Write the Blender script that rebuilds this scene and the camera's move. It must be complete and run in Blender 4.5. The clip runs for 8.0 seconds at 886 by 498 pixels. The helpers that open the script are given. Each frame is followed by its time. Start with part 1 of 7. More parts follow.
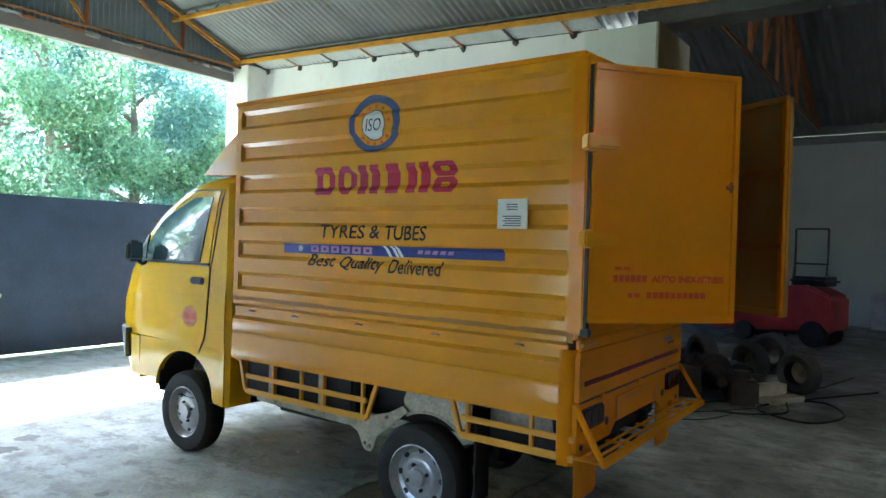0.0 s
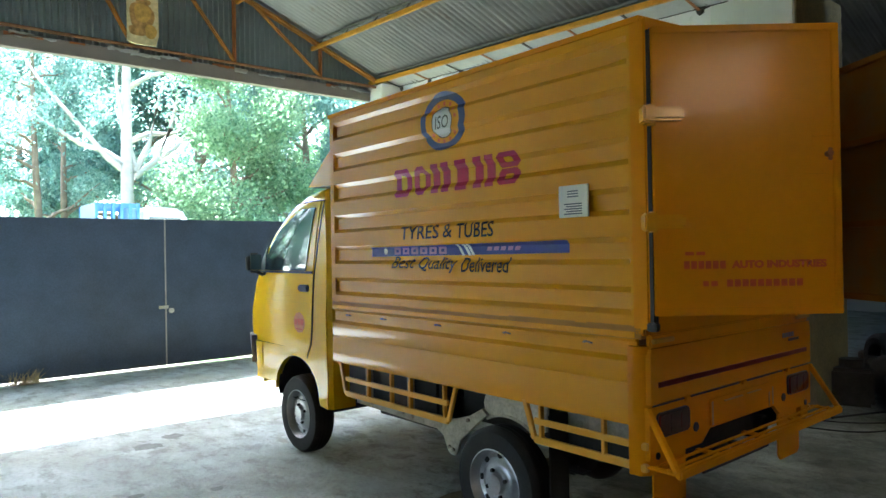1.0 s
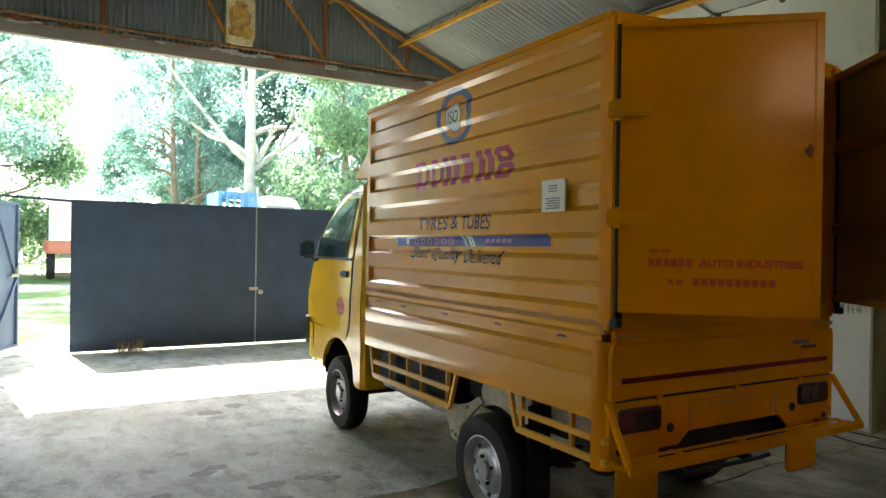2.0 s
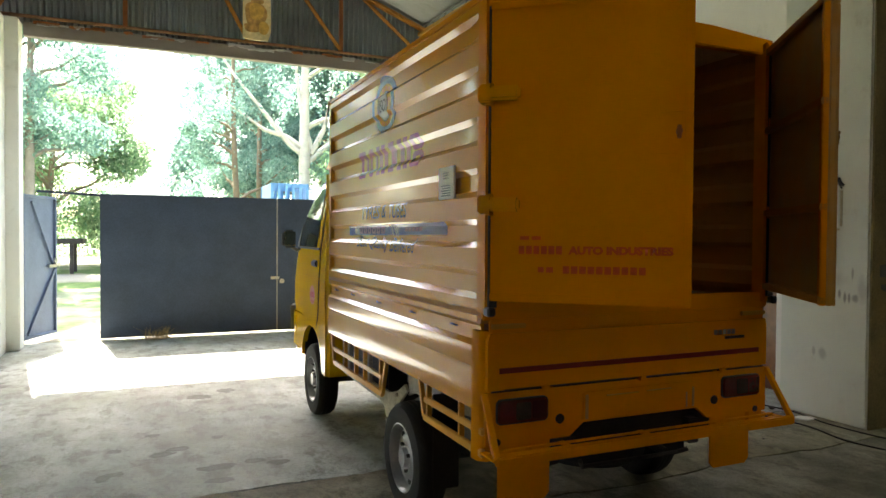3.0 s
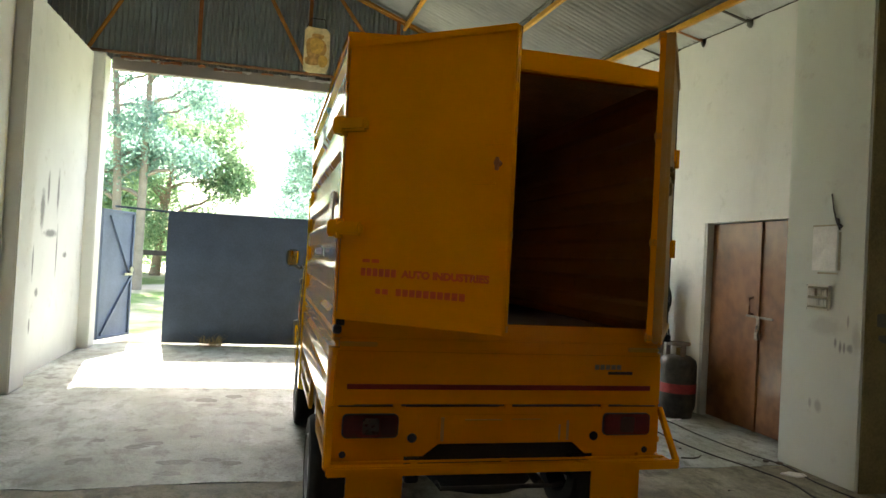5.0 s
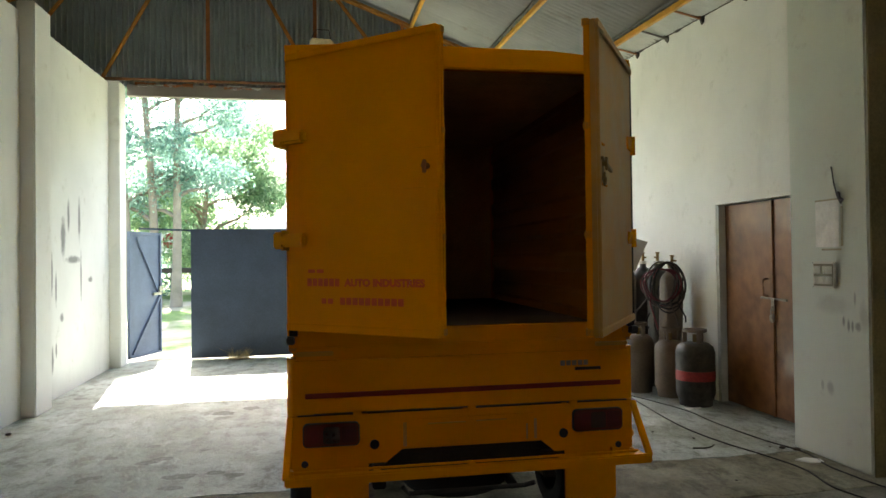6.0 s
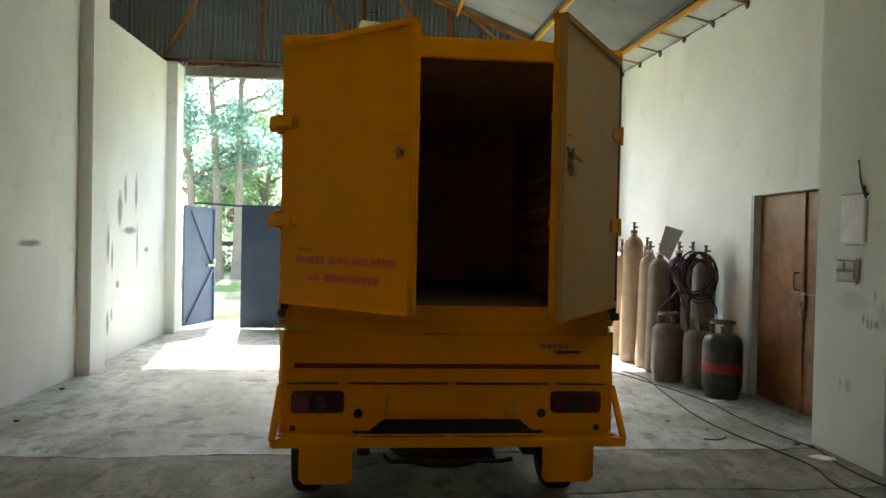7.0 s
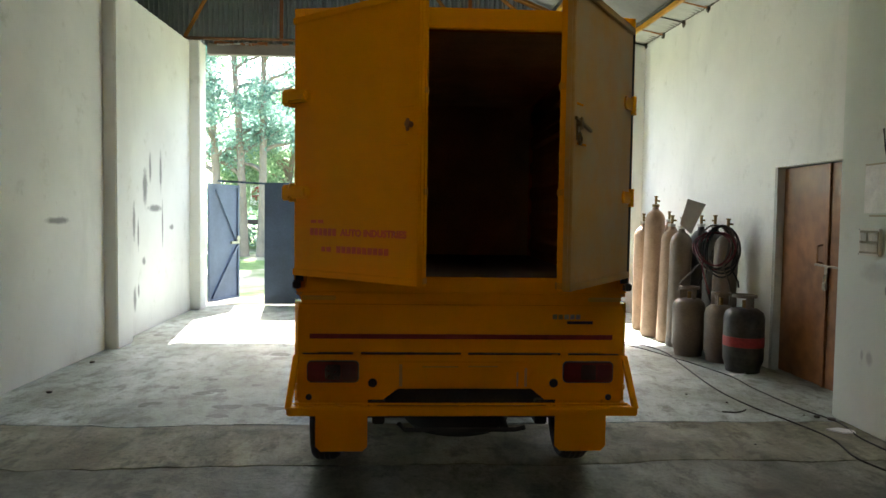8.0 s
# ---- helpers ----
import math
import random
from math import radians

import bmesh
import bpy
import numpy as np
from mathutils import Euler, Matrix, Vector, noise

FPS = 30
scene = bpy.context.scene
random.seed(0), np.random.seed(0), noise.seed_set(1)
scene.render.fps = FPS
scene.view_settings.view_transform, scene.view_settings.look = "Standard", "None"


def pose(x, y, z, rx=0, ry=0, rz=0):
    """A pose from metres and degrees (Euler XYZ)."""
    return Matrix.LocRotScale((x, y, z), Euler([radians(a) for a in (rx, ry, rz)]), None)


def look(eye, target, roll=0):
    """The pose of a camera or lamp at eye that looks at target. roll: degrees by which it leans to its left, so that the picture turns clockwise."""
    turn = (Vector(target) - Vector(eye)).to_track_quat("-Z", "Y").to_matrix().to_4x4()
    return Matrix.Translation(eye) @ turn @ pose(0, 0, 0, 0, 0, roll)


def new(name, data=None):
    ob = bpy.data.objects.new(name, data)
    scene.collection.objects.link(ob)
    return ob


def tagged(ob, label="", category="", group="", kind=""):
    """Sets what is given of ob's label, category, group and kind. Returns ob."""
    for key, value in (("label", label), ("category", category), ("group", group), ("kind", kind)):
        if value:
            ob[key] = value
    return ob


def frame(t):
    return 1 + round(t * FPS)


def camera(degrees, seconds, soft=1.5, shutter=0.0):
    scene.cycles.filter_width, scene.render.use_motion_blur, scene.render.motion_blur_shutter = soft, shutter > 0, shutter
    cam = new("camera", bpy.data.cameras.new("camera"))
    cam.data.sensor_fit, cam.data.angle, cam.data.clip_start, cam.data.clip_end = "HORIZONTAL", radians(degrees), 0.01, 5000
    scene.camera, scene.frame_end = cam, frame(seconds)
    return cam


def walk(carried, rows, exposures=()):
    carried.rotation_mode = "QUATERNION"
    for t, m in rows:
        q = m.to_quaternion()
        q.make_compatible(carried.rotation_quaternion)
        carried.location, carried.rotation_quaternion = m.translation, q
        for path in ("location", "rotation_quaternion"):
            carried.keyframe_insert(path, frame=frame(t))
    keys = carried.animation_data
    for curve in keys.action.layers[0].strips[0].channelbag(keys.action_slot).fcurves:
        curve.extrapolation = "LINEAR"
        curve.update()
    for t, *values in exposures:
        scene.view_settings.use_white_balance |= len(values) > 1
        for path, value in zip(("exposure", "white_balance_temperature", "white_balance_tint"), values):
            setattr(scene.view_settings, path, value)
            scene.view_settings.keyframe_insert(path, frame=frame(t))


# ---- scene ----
cam = camera(66.3, 8.0)
PATH = [
    (0, (-0.146, -0.079, 1.525), (1.473, 1.096, 1.509), 1.7),
    (0.5, (0.032, -0.213, 1.477), (1.497, 1.148, 1.417), 1.7),
    (1, (0.304, -0.388, 1.458), (1.579, 1.153, 1.469), -1.0),
    (1.5, (0.567, -0.671, 1.481), (1.553, 1.068, 1.425), 1.2),
    (1.7, (0.605, -0.748, 1.444), (1.62, 0.975, 1.429), 1.8),
    (2.8, (1.353, -1.125, 1.437), (2.194, 0.689, 1.412), -1.9),
    (3, (1.459, -1.204, 1.446), (2.258, 0.629, 1.405), 0.4),
    (3.5, (1.732, -1.347, 1.449), (2.544, 0.478, 1.543), 2.1),
    (4, (2.047, -1.412, 1.465), (2.771, 0.45, 1.564), 2.8),
    (4.5, (2.211, -1.565, 1.449), (2.791, 0.347, 1.541), 2.5),
    (4.7, (2.305, -1.628, 1.453), (2.813, 0.306, 1.488), 3.2),
    (5.8, (2.754, -1.764, 1.459), (3.201, 0.185, 1.495), 2.7),
    (6, (2.846, -1.772, 1.484), (3.193, 0.197, 1.511), -0.7),
    (6.5, (3.031, -1.876, 1.491), (3.264, 0.109, 1.44), 1.6),
    (7, (3.183, -1.954, 1.493), (3.344, 0.039, 1.464), 1.2),
    (7.5, (3.208, -1.971, 1.495), (3.382, 0.021, 1.454), 1.2),
    (8, (3.242, -1.983, 1.467), (3.331, 0.013, 1.371), 0.8),
]
EXPOSURES = [(0.0, 3.72, 5350, 8), (0.6, 3.62, 5450, 6.5), (1.0, 3.46, 5700, 5), (1.7, 3.3, 6300, 8), (2.8, 3.18, 7200, 11), (4.5, 3.2, 7200, 11.5), (6.0, 3.14, 6900, 10.5), (8.0, 3.13, 6600, 9.5)]
walk(cam, [(t, look(eye, target, roll)) for t, eye, target, roll in PATH], EXPOSURES)

# ---- world, sun and exposure ----
SUN_EL = 50.9
world = bpy.data.worlds.new("world")
scene.world = world
world.use_nodes = True
wn = world.node_tree.nodes
sky = wn.new("ShaderNodeTexSky")
sky.sky_type = "NISHITA"
sky.sun_disc = False
sky.sun_elevation = radians(SUN_EL)
sky.sun_rotation = radians(-9.4)
sky.dust_density = 3.0
wn["Background"].inputs["Strength"].default_value = 0.15
world.node_tree.links.new(sky.outputs[0], wn["Background"].inputs["Color"])
sun_data = bpy.data.lights.new("sun", "SUN")
sun_data.energy = 5.0
sun_data.angle = radians(0.53)
sun_data.color = (1.0, 0.985, 0.95)
sun = new("sun", sun_data)
sun.matrix_world = look((-1.5, 9.05, 11.28), (0, 0, 0))


# ---- materials ----
def nodes_of(name):
    m = bpy.data.materials.new(name)
    m.use_nodes = True
    nt = m.node_tree
    return m, nt, nt.nodes["Principled BSDF"]


def link(nt, a, b):
    nt.links.new(a, b)


def noise_node(nt, scale, detail=4.0, rough=0.6, coord=None, stretch=None):
    n = nt.nodes.new("ShaderNodeTexNoise")
    n.inputs["Scale"].default_value = scale
    n.inputs["Detail"].default_value = detail
    n.inputs["Roughness"].default_value = rough
    if coord is None:
        coord = nt.nodes.new("ShaderNodeTexCoord").outputs["Object"]
    if stretch:
        mp = nt.nodes.new("ShaderNodeMapping")
        mp.inputs["Scale"].default_value = stretch
        link(nt, coord, mp.inputs["Vector"])
        coord = mp.outputs["Vector"]
    link(nt, coord, n.inputs["Vector"])
    return n.outputs["Fac"]


def ramp(nt, fac, stops):
    r = nt.nodes.new("ShaderNodeValToRGB")
    el = r.color_ramp.elements
    while len(el) < len(stops):
        el.new(0.5)
    for e, (p, c) in zip(el, stops):
        e.position = p
        e.color = (*c, 1) if len(c) == 3 else c
    link(nt, fac, r.inputs["Fac"])
    return r.outputs["Color"]


def mix(nt, fac, a, b, mode="MIX"):
    m = nt.nodes.new("ShaderNodeMix")
    m.data_type = "RGBA"
    m.blend_type = mode
    if isinstance(fac, (int, float)):
        m.inputs[0].default_value = fac
    else:
        link(nt, fac, m.inputs[0])
    for s, v in ((m.inputs[6], a), (m.inputs[7], b)):
        if isinstance(v, tuple):
            s.default_value = (*v, 1)
        else:
            link(nt, v, s)
    return m.outputs[2]


def bump(nt, bsdf, height, strength=0.3, dist=0.01):
    b = nt.nodes.new("ShaderNodeBump")
    b.inputs["Strength"].default_value = strength
    b.inputs["Distance"].default_value = dist
    link(nt, height, b.inputs["Height"])
    link(nt, b.outputs["Normal"], bsdf.inputs["Normal"])


def plain(name, col, rough=0.5, metal=0.0, vary=0.15, scale=6.0, bumps=0.0, coat=0.0, fine=60.0):
    """A surface with tone variation at two scales."""
    m, nt, b = nodes_of(name)
    big = ramp(nt, noise_node(nt, scale), [(0.3, tuple(c * (1 - vary) for c in col)), (0.7, tuple(min(1, c * (1 + vary)) for c in col))])
    fin = noise_node(nt, fine, 3.0)
    c = mix(nt, 0.35, big, ramp(nt, fin, [(0.35, tuple(c * (1 - vary) for c in col)), (0.65, tuple(min(1, c * (1 + vary)) for c in col))]))
    link(nt, c, b.inputs["Base Color"])
    b.inputs["Roughness"].default_value = rough
    b.inputs["Metallic"].default_value = metal
    b.inputs["Coat Weight"].default_value = coat
    b.inputs["Coat Roughness"].default_value = 0.12
    b.inputs["Specular IOR Level"].default_value = 0.35
    if bumps:
        bump(nt, b, fin, bumps, 0.004)
    return m


def paint(name, col, rough=0.18, coat=0.08, dust=0.05, dustcol=None, gloss=0.15, span=(0.55, 0.8), dscale=9):
    """Brushed-on gloss vehicle paint with faint orange peel and dust."""
    m, nt, b = nodes_of(name)
    co = nt.nodes.new("ShaderNodeTexCoord").outputs["Object"]
    tone = ramp(nt, noise_node(nt, 2.2, 5, 0.6, co), [(0.3, tuple(c * 0.93 for c in col)), (0.7, tuple(min(1, c * 1.05) for c in col))])
    dirt = ramp(nt, noise_node(nt, dscale, 8, 0.7, co), [(span[0], (0, 0, 0)), (span[1], (dust, dust, dust))])
    link(nt, mix(nt, dirt, tone, dustcol or tuple(0.6 * c for c in col)), b.inputs["Base Color"])
    rr = ramp(nt, noise_node(nt, 5, 6, 0.65, co), [(0.3, (rough * 0.9,) * 3), (0.75, (rough * 1.15,) * 3)])
    link(nt, rr, b.inputs["Roughness"])
    b.inputs["Specular IOR Level"].default_value = gloss
    b.inputs["Coat Weight"].default_value = coat
    b.inputs["Coat Roughness"].default_value = 0.03
    bump(nt, b, noise_node(nt, 9, 4, 0.55, co, (1, 1, 0.5)), 0.11, 0.005)
    return m


YEL = (0.74, 0.268, 0.001)
# Lit copy of the box's yellow: daylight put into a brighter, greener colour.
M_YEL_LIT = paint("yellow_paint_daylit", (0.77, 0.33, 0.002), 0.16, 0.10, 0.05, None, 0.55)
M_YEL = paint("yellow_paint", YEL)
# Darker, dirtier copy of the yellow: the box's inner shade put into its colour.
M_YEL_INSHADE = paint("yellow_paint_inner_shade", (0.46, 0.21, 0.03), 0.5, 0.0, 0.5, (0.16, 0.09, 0.035), 0.13)
M_GUARD = paint("dusty_guard_paint", (0.76, 0.37, 0.03), 0.4, 0.0, 0.5, (0.62, 0.50, 0.26), 0.3)
M_CAB = paint("yellow_cab_enamel", (0.92, 0.53, 0.001), 0.10, 0.12, 0.02, None, 0.2)
# Dusty yellow; the right door's shade and pale sheen are mixed into the colour.
M_YEL_DUSTSHADE = paint("dusty_shaded_yellow_paint", (0.46, 0.23, 0.03), 0.4, 0.05, 0.7, (0.36, 0.29, 0.15), 0.25, (0.42, 0.66), 4)
# Brown board darkened in colour for the shade on the box's floor.
M_BOXFLOOR = plain("shaded_floor_board", (0.10, 0.065, 0.035), 0.8, 0, 0.4, 4, 0.1)
M_LINING = plain("brown_board_lining", (0.70, 0.45, 0.22), 0.7, 0, 0.2, 4, 0.1)
M_DULL = paint("yellow_worn", (0.55, 0.28, 0.02), 0.5, 0.1, 0.6)
M_RED = plain("red_paint", (0.42, 0.02, 0.05), 0.25, 0, 0.2, 14, 0, 0.4)
M_REDTEXT = plain("orange_red_paint", (0.60, 0.085, 0.010), 0.5, 0, 0.2, 20)
M_SALMON = plain("faded_salmon_print", (0.62, 0.22, 0.05), 0.5, 0, 0.25, 25)
M_MAROON = plain("maroon_tape", (0.20, 0.018, 0.008), 0.6)
M_BLUE = plain("blue_sticker", (0.05, 0.07, 0.28), 0.25, 0, 0.15, 6, 0, 0.4)
M_SLATE = plain("slate_blue_paint", (0.07, 0.09, 0.17), 0.25, 0, 0.2, 12, 0, 0.4)
M_WHITE = plain("white_sticker", (0.83, 0.83, 0.83), 0.4, 0, 0.05)
M_PINK = plain("mauve_print", (0.4, 0.22, 0.42), 0.4)
M_BLACK = plain("black_paint", (0.015, 0.014, 0.014), 0.45, 0, 0.3)
M_LETTER = plain("black_letter_paint", (0.02, 0.017, 0.014), 0.25, 0, 0.3, 20, 0, 0.4)
M_BLACKPL = plain("black_plastic", (0.02, 0.02, 0.022), 0.4, 0, 0.3, 20)
M_RUB = plain("tyre_rubber", (0.018, 0.018, 0.018), 0.75, 0, 0.35, 10, 0.4)
M_DUSTRUB = plain("dusty_rubber", (0.055, 0.052, 0.045), 0.85, 0, 0.45, 7, 0.4)
M_STEEL = plain("silver_rim", (0.42, 0.42, 0.44), 0.38, 0.7, 0.2, 9)
M_CHROME = plain("worn_chrome", (0.5, 0.48, 0.44), 0.3, 0.9, 0.2, 30)
M_OLDSTEEL = plain("tarnished_steel", (0.26, 0.22, 0.17), 0.45, 0.6, 0.35, 30)
M_MIRROR = plain("silvered_mirror", (0.75, 0.75, 0.76), 0.04, 1.0, 0.02)
M_CHASSIS = plain("chassis_black", (0.025, 0.022, 0.02), 0.6, 0, 0.4, 12)
M_DIRTY = plain("mud_splashed_steel", (0.46, 0.41, 0.31), 0.75, 0, 0.4, 9, 0.3)
M_LAMP = plain("red_lamp_lens", (0.09, 0.010, 0.008), 0.15, 0, 0.2, 8, 0, 0.8)
M_LAMPW = plain("smoked_lamp_lens", (0.04, 0.015, 0.012), 0.15, 0, 0.2, 8, 0, 0.8)
M_LAMPB = plain("red_reflector", (0.06, 0.008, 0.008), 0.2, 0, 0.15, 8, 0, 0.6)
M_GREYPL = plain("grey_bumper_plastic", (0.16, 0.17, 0.20), 0.5, 0, 0.15)


def glass_material():
    m, nt, b = nodes_of("tinted_glass")
    b.inputs["Base Color"].default_value = (0.045, 0.075, 0.085, 1)
    b.inputs["Roughness"].default_value = 0.04
    b.inputs["Specular IOR Level"].default_value = 1.0
    b.inputs["Coat Weight"].default_value = 0.0
    bump(nt, b, noise_node(nt, 3, 2), 0.03, 0.01)
    return m


M_GLASS = glass_material()


def concrete(name, pale, dark, brown, rough, relief, prints, seed, blots=()):
    """Old trodden floor concrete: cloudy pale laitance, brown dirt patches, round and heel-shaped marks, grit."""
    m, nt, b = nodes_of(name)
    pos = nt.nodes.new("ShaderNodeNewGeometry").outputs["Position"]
    sh = nt.nodes.new("ShaderNodeMapping")
    sh.inputs["Location"].default_value = (seed, seed * 0.7, 0)
    link(nt, pos, sh.inputs["Vector"])
    co = sh.outputs[0]
    clouds = noise_node(nt, 1.5, 10, 0.68, co, (1.35, 0.75, 1))
    c = ramp(nt, clouds, [(0.36, dark), (0.50, tuple((p + d) / 2 for p, d in zip(pale, dark))), (0.64, pale)])
    patch = ramp(nt, noise_node(nt, 0.8, 8, 0.66, co), [(0.46, (0, 0, 0)), (0.60, (0.75, 0.75, 0.75))])
    c = mix(nt, patch, c, brown)
    trail = ramp(nt, noise_node(nt, 4.2, 9, 0.72, co, (1.5, 0.8, 1)), [(0.50, (0, 0, 0)), (0.60, (0.75, 0.75, 0.75))])
    c = mix(nt, trail, c, tuple(k * 0.62 for k in brown))
    nz = nt.nodes.new("ShaderNodeTexNoise")
    nz.inputs["Scale"].default_value = 6.0
    nz.inputs["Detail"].default_value = 4.0
    link(nt, co, nz.inputs["Vector"])
    for scale, sy, lim, amount in ((2.1, 1.2, 0.14, prints), (4.2, 1.1, 0.15, prints * 0.7), (1.1, 1.0, 0.08, prints * 0.8)):
        wob = nt.nodes.new("ShaderNodeVectorMath")
        wob.operation = "MULTIPLY_ADD"
        link(nt, nz.outputs["Color"], wob.inputs[0])
        wob.inputs[1].default_value = (0.16, 0.16, 0.0)
        link(nt, co, wob.inputs[2])
        mp = nt.nodes.new("ShaderNodeMapping")
        mp.inputs["Scale"].default_value = (1, sy, 1)
        mp.inputs["Rotation"].default_value = (0, 0, 0.25)
        link(nt, wob.outputs[0], mp.inputs["Vector"])
        vor = nt.nodes.new("ShaderNodeTexVoronoi")
        vor.voronoi_dimensions = "2D"
        vor.inputs["Scale"].default_value = scale
        link(nt, mp.outputs[0], vor.inputs["Vector"])
        mark = ramp(nt, vor.outputs["Distance"], [(lim * 0.7, (amount,) * 3), (lim, (amount * 0.5,) * 3), (lim * 1.5, (0, 0, 0))])
        keep = ramp(nt, noise_node(nt, 0.7 + scale * 0.2, 3, 0.5, co), [(0.52, (0, 0, 0)), (0.62, (1, 1, 1))])
        c = mix(nt, mix(nt, 1.0, mark, keep, "MULTIPLY"), c, tuple(k * 0.42 for k in brown))
    edge = noise_node(nt, 11, 4, 0.65, pos)
    for x, y, rx, ry in blots:
        mp = nt.nodes.new("ShaderNodeMapping")
        mp.inputs["Location"].default_value = (-0.5 * x / rx, -0.5 * y / ry, 0)
        mp.inputs["Scale"].default_value = (0.5 / rx, 0.5 / ry, 0)
        link(nt, pos, mp.inputs["Vector"])
        ln = nt.nodes.new("ShaderNodeVectorMath")
        ln.operation = "LENGTH"
        link(nt, mp.outputs[0], ln.inputs[0])
        ad = nt.nodes.new("ShaderNodeMath")
        ad.operation = "MULTIPLY_ADD"
        link(nt, edge, ad.inputs[0])
        ad.inputs[1].default_value = 0.9
        link(nt, ln.outputs["Value"], ad.inputs[2])
        f = ramp(nt, ad.outputs[0], [(0.5, (0.75,) * 3), (0.80, (0.95,) * 3), (0.88, (0, 0, 0))])
        c = mix(nt, f, c, tuple(k * 0.32 for k in brown))
    grime = ramp(nt, noise_node(nt, 8.5, 8, 0.75, co), [(0.55, (0, 0, 0)), (0.68, (0.6, 0.6, 0.6))])
    c = mix(nt, grime, c, tuple(k * 0.5 for k in dark))
    speck = ramp(nt, noise_node(nt, 42, 5, 0.7, co), [(0.36, (0.65, 0.65, 0.65)), (0.5, (1, 1, 1))])
    c = mix(nt, 1.0, c, speck, "MULTIPLY")
    link(nt, c, b.inputs["Base Color"])
    rr = ramp(nt, noise_node(nt, 1.4, 6, 0.65, co), [(0.3, (rough * 0.65,) * 3), (0.7, (min(1, rough * 1.2),) * 3)])
    link(nt, rr, b.inputs["Roughness"])
    bump(nt, b, noise_node(nt, 4.5, 10, 0.72, co), relief, 0.03)
    return m


# Slab colours get darker step by step from the gate southwards.
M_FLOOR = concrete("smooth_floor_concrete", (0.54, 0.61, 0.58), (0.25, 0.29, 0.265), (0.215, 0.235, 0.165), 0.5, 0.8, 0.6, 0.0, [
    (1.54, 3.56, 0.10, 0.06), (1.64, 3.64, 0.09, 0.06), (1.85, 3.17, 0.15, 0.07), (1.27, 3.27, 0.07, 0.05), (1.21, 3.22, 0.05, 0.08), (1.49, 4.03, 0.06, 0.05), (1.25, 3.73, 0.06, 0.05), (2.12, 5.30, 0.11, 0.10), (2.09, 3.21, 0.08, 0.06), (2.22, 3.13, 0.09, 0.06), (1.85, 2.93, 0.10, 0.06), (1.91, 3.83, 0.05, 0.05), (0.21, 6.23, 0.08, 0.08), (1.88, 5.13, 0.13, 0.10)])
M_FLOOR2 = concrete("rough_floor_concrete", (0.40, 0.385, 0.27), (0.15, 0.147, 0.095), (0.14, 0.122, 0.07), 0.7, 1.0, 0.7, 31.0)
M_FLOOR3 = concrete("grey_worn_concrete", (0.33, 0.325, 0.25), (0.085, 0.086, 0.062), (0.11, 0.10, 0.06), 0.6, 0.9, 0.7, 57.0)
M_FLOOR4 = concrete("dark_rear_concrete", (0.10, 0.095, 0.08), (0.05, 0.047, 0.04), (0.05, 0.042, 0.03), 0.7, 0.8, 0.5, 83.0)
M_JOINT = plain("dark_joint_dirt", (0.05, 0.045, 0.035), 0.95, 0, 0.3, 9)


def whitewash(name, col, spots=()):
    """Limewashed plaster with grime near the foot, faint trowel marks and soot smudges at the given places."""
    m, nt, b = nodes_of(name)
    co = nt.nodes.new("ShaderNodeNewGeometry").outputs["Position"]
    c = ramp(nt, noise_node(nt, 0.9, 6, 0.6, co), [(0.3, tuple(k * 0.86 for k in col)), (0.68, col)])
    streak = ramp(nt, noise_node(nt, 2.0, 6, 0.7, co, (1, 1, 0.22)), [(0.56, (0, 0, 0)), (0.8, (0.35, 0.35, 0.35))])
    c = mix(nt, streak, c, (0.42, 0.42, 0.40))
    scuff = ramp(nt, noise_node(nt, 3.4, 8, 0.75, co), [(0.58, (0, 0, 0)), (0.70, (0.5, 0.5, 0.5))])
    c = mix(nt, scuff, c, (0.47, 0.46, 0.40))
    for (x, y, z, ry, rz, k) in spots:
        mp = nt.nodes.new("ShaderNodeMapping")
        mp.inputs["Location"].default_value = (-x, -y / ry, -z / rz)
        mp.inputs["Scale"].default_value = (1, 1 / ry, 1 / rz)
        link(nt, co, mp.inputs["Vector"])
        ln = nt.nodes.new("ShaderNodeVectorMath")
        ln.operation = "LENGTH"
        link(nt, mp.outputs[0], ln.inputs[0])
        add = nt.nodes.new("ShaderNodeMath")
        add.operation = "ADD"
        link(nt, ln.outputs["Value"], add.inputs[0])
        sub = nt.nodes.new("ShaderNodeMath")
        sub.operation = "MULTIPLY_ADD"
        link(nt, noise_node(nt, 14, 4, 0.7, co), sub.inputs[0])
        sub.inputs[1].default_value = 0.9
        sub.inputs[2].default_value = -0.45
        link(nt, sub.outputs[0], add.inputs[1])
        f = ramp(nt, add.outputs[0], [(0.45, (k, k, k)), (1.0, (0, 0, 0))])
        c = mix(nt, f, c, (0.16, 0.16, 0.16))
    link(nt, c, b.inputs["Base Color"])
    b.inputs["Roughness"].default_value = 0.85
    bump(nt, b, noise_node(nt, 9, 8, 0.68, co), 0.25, 0.008)
    return m


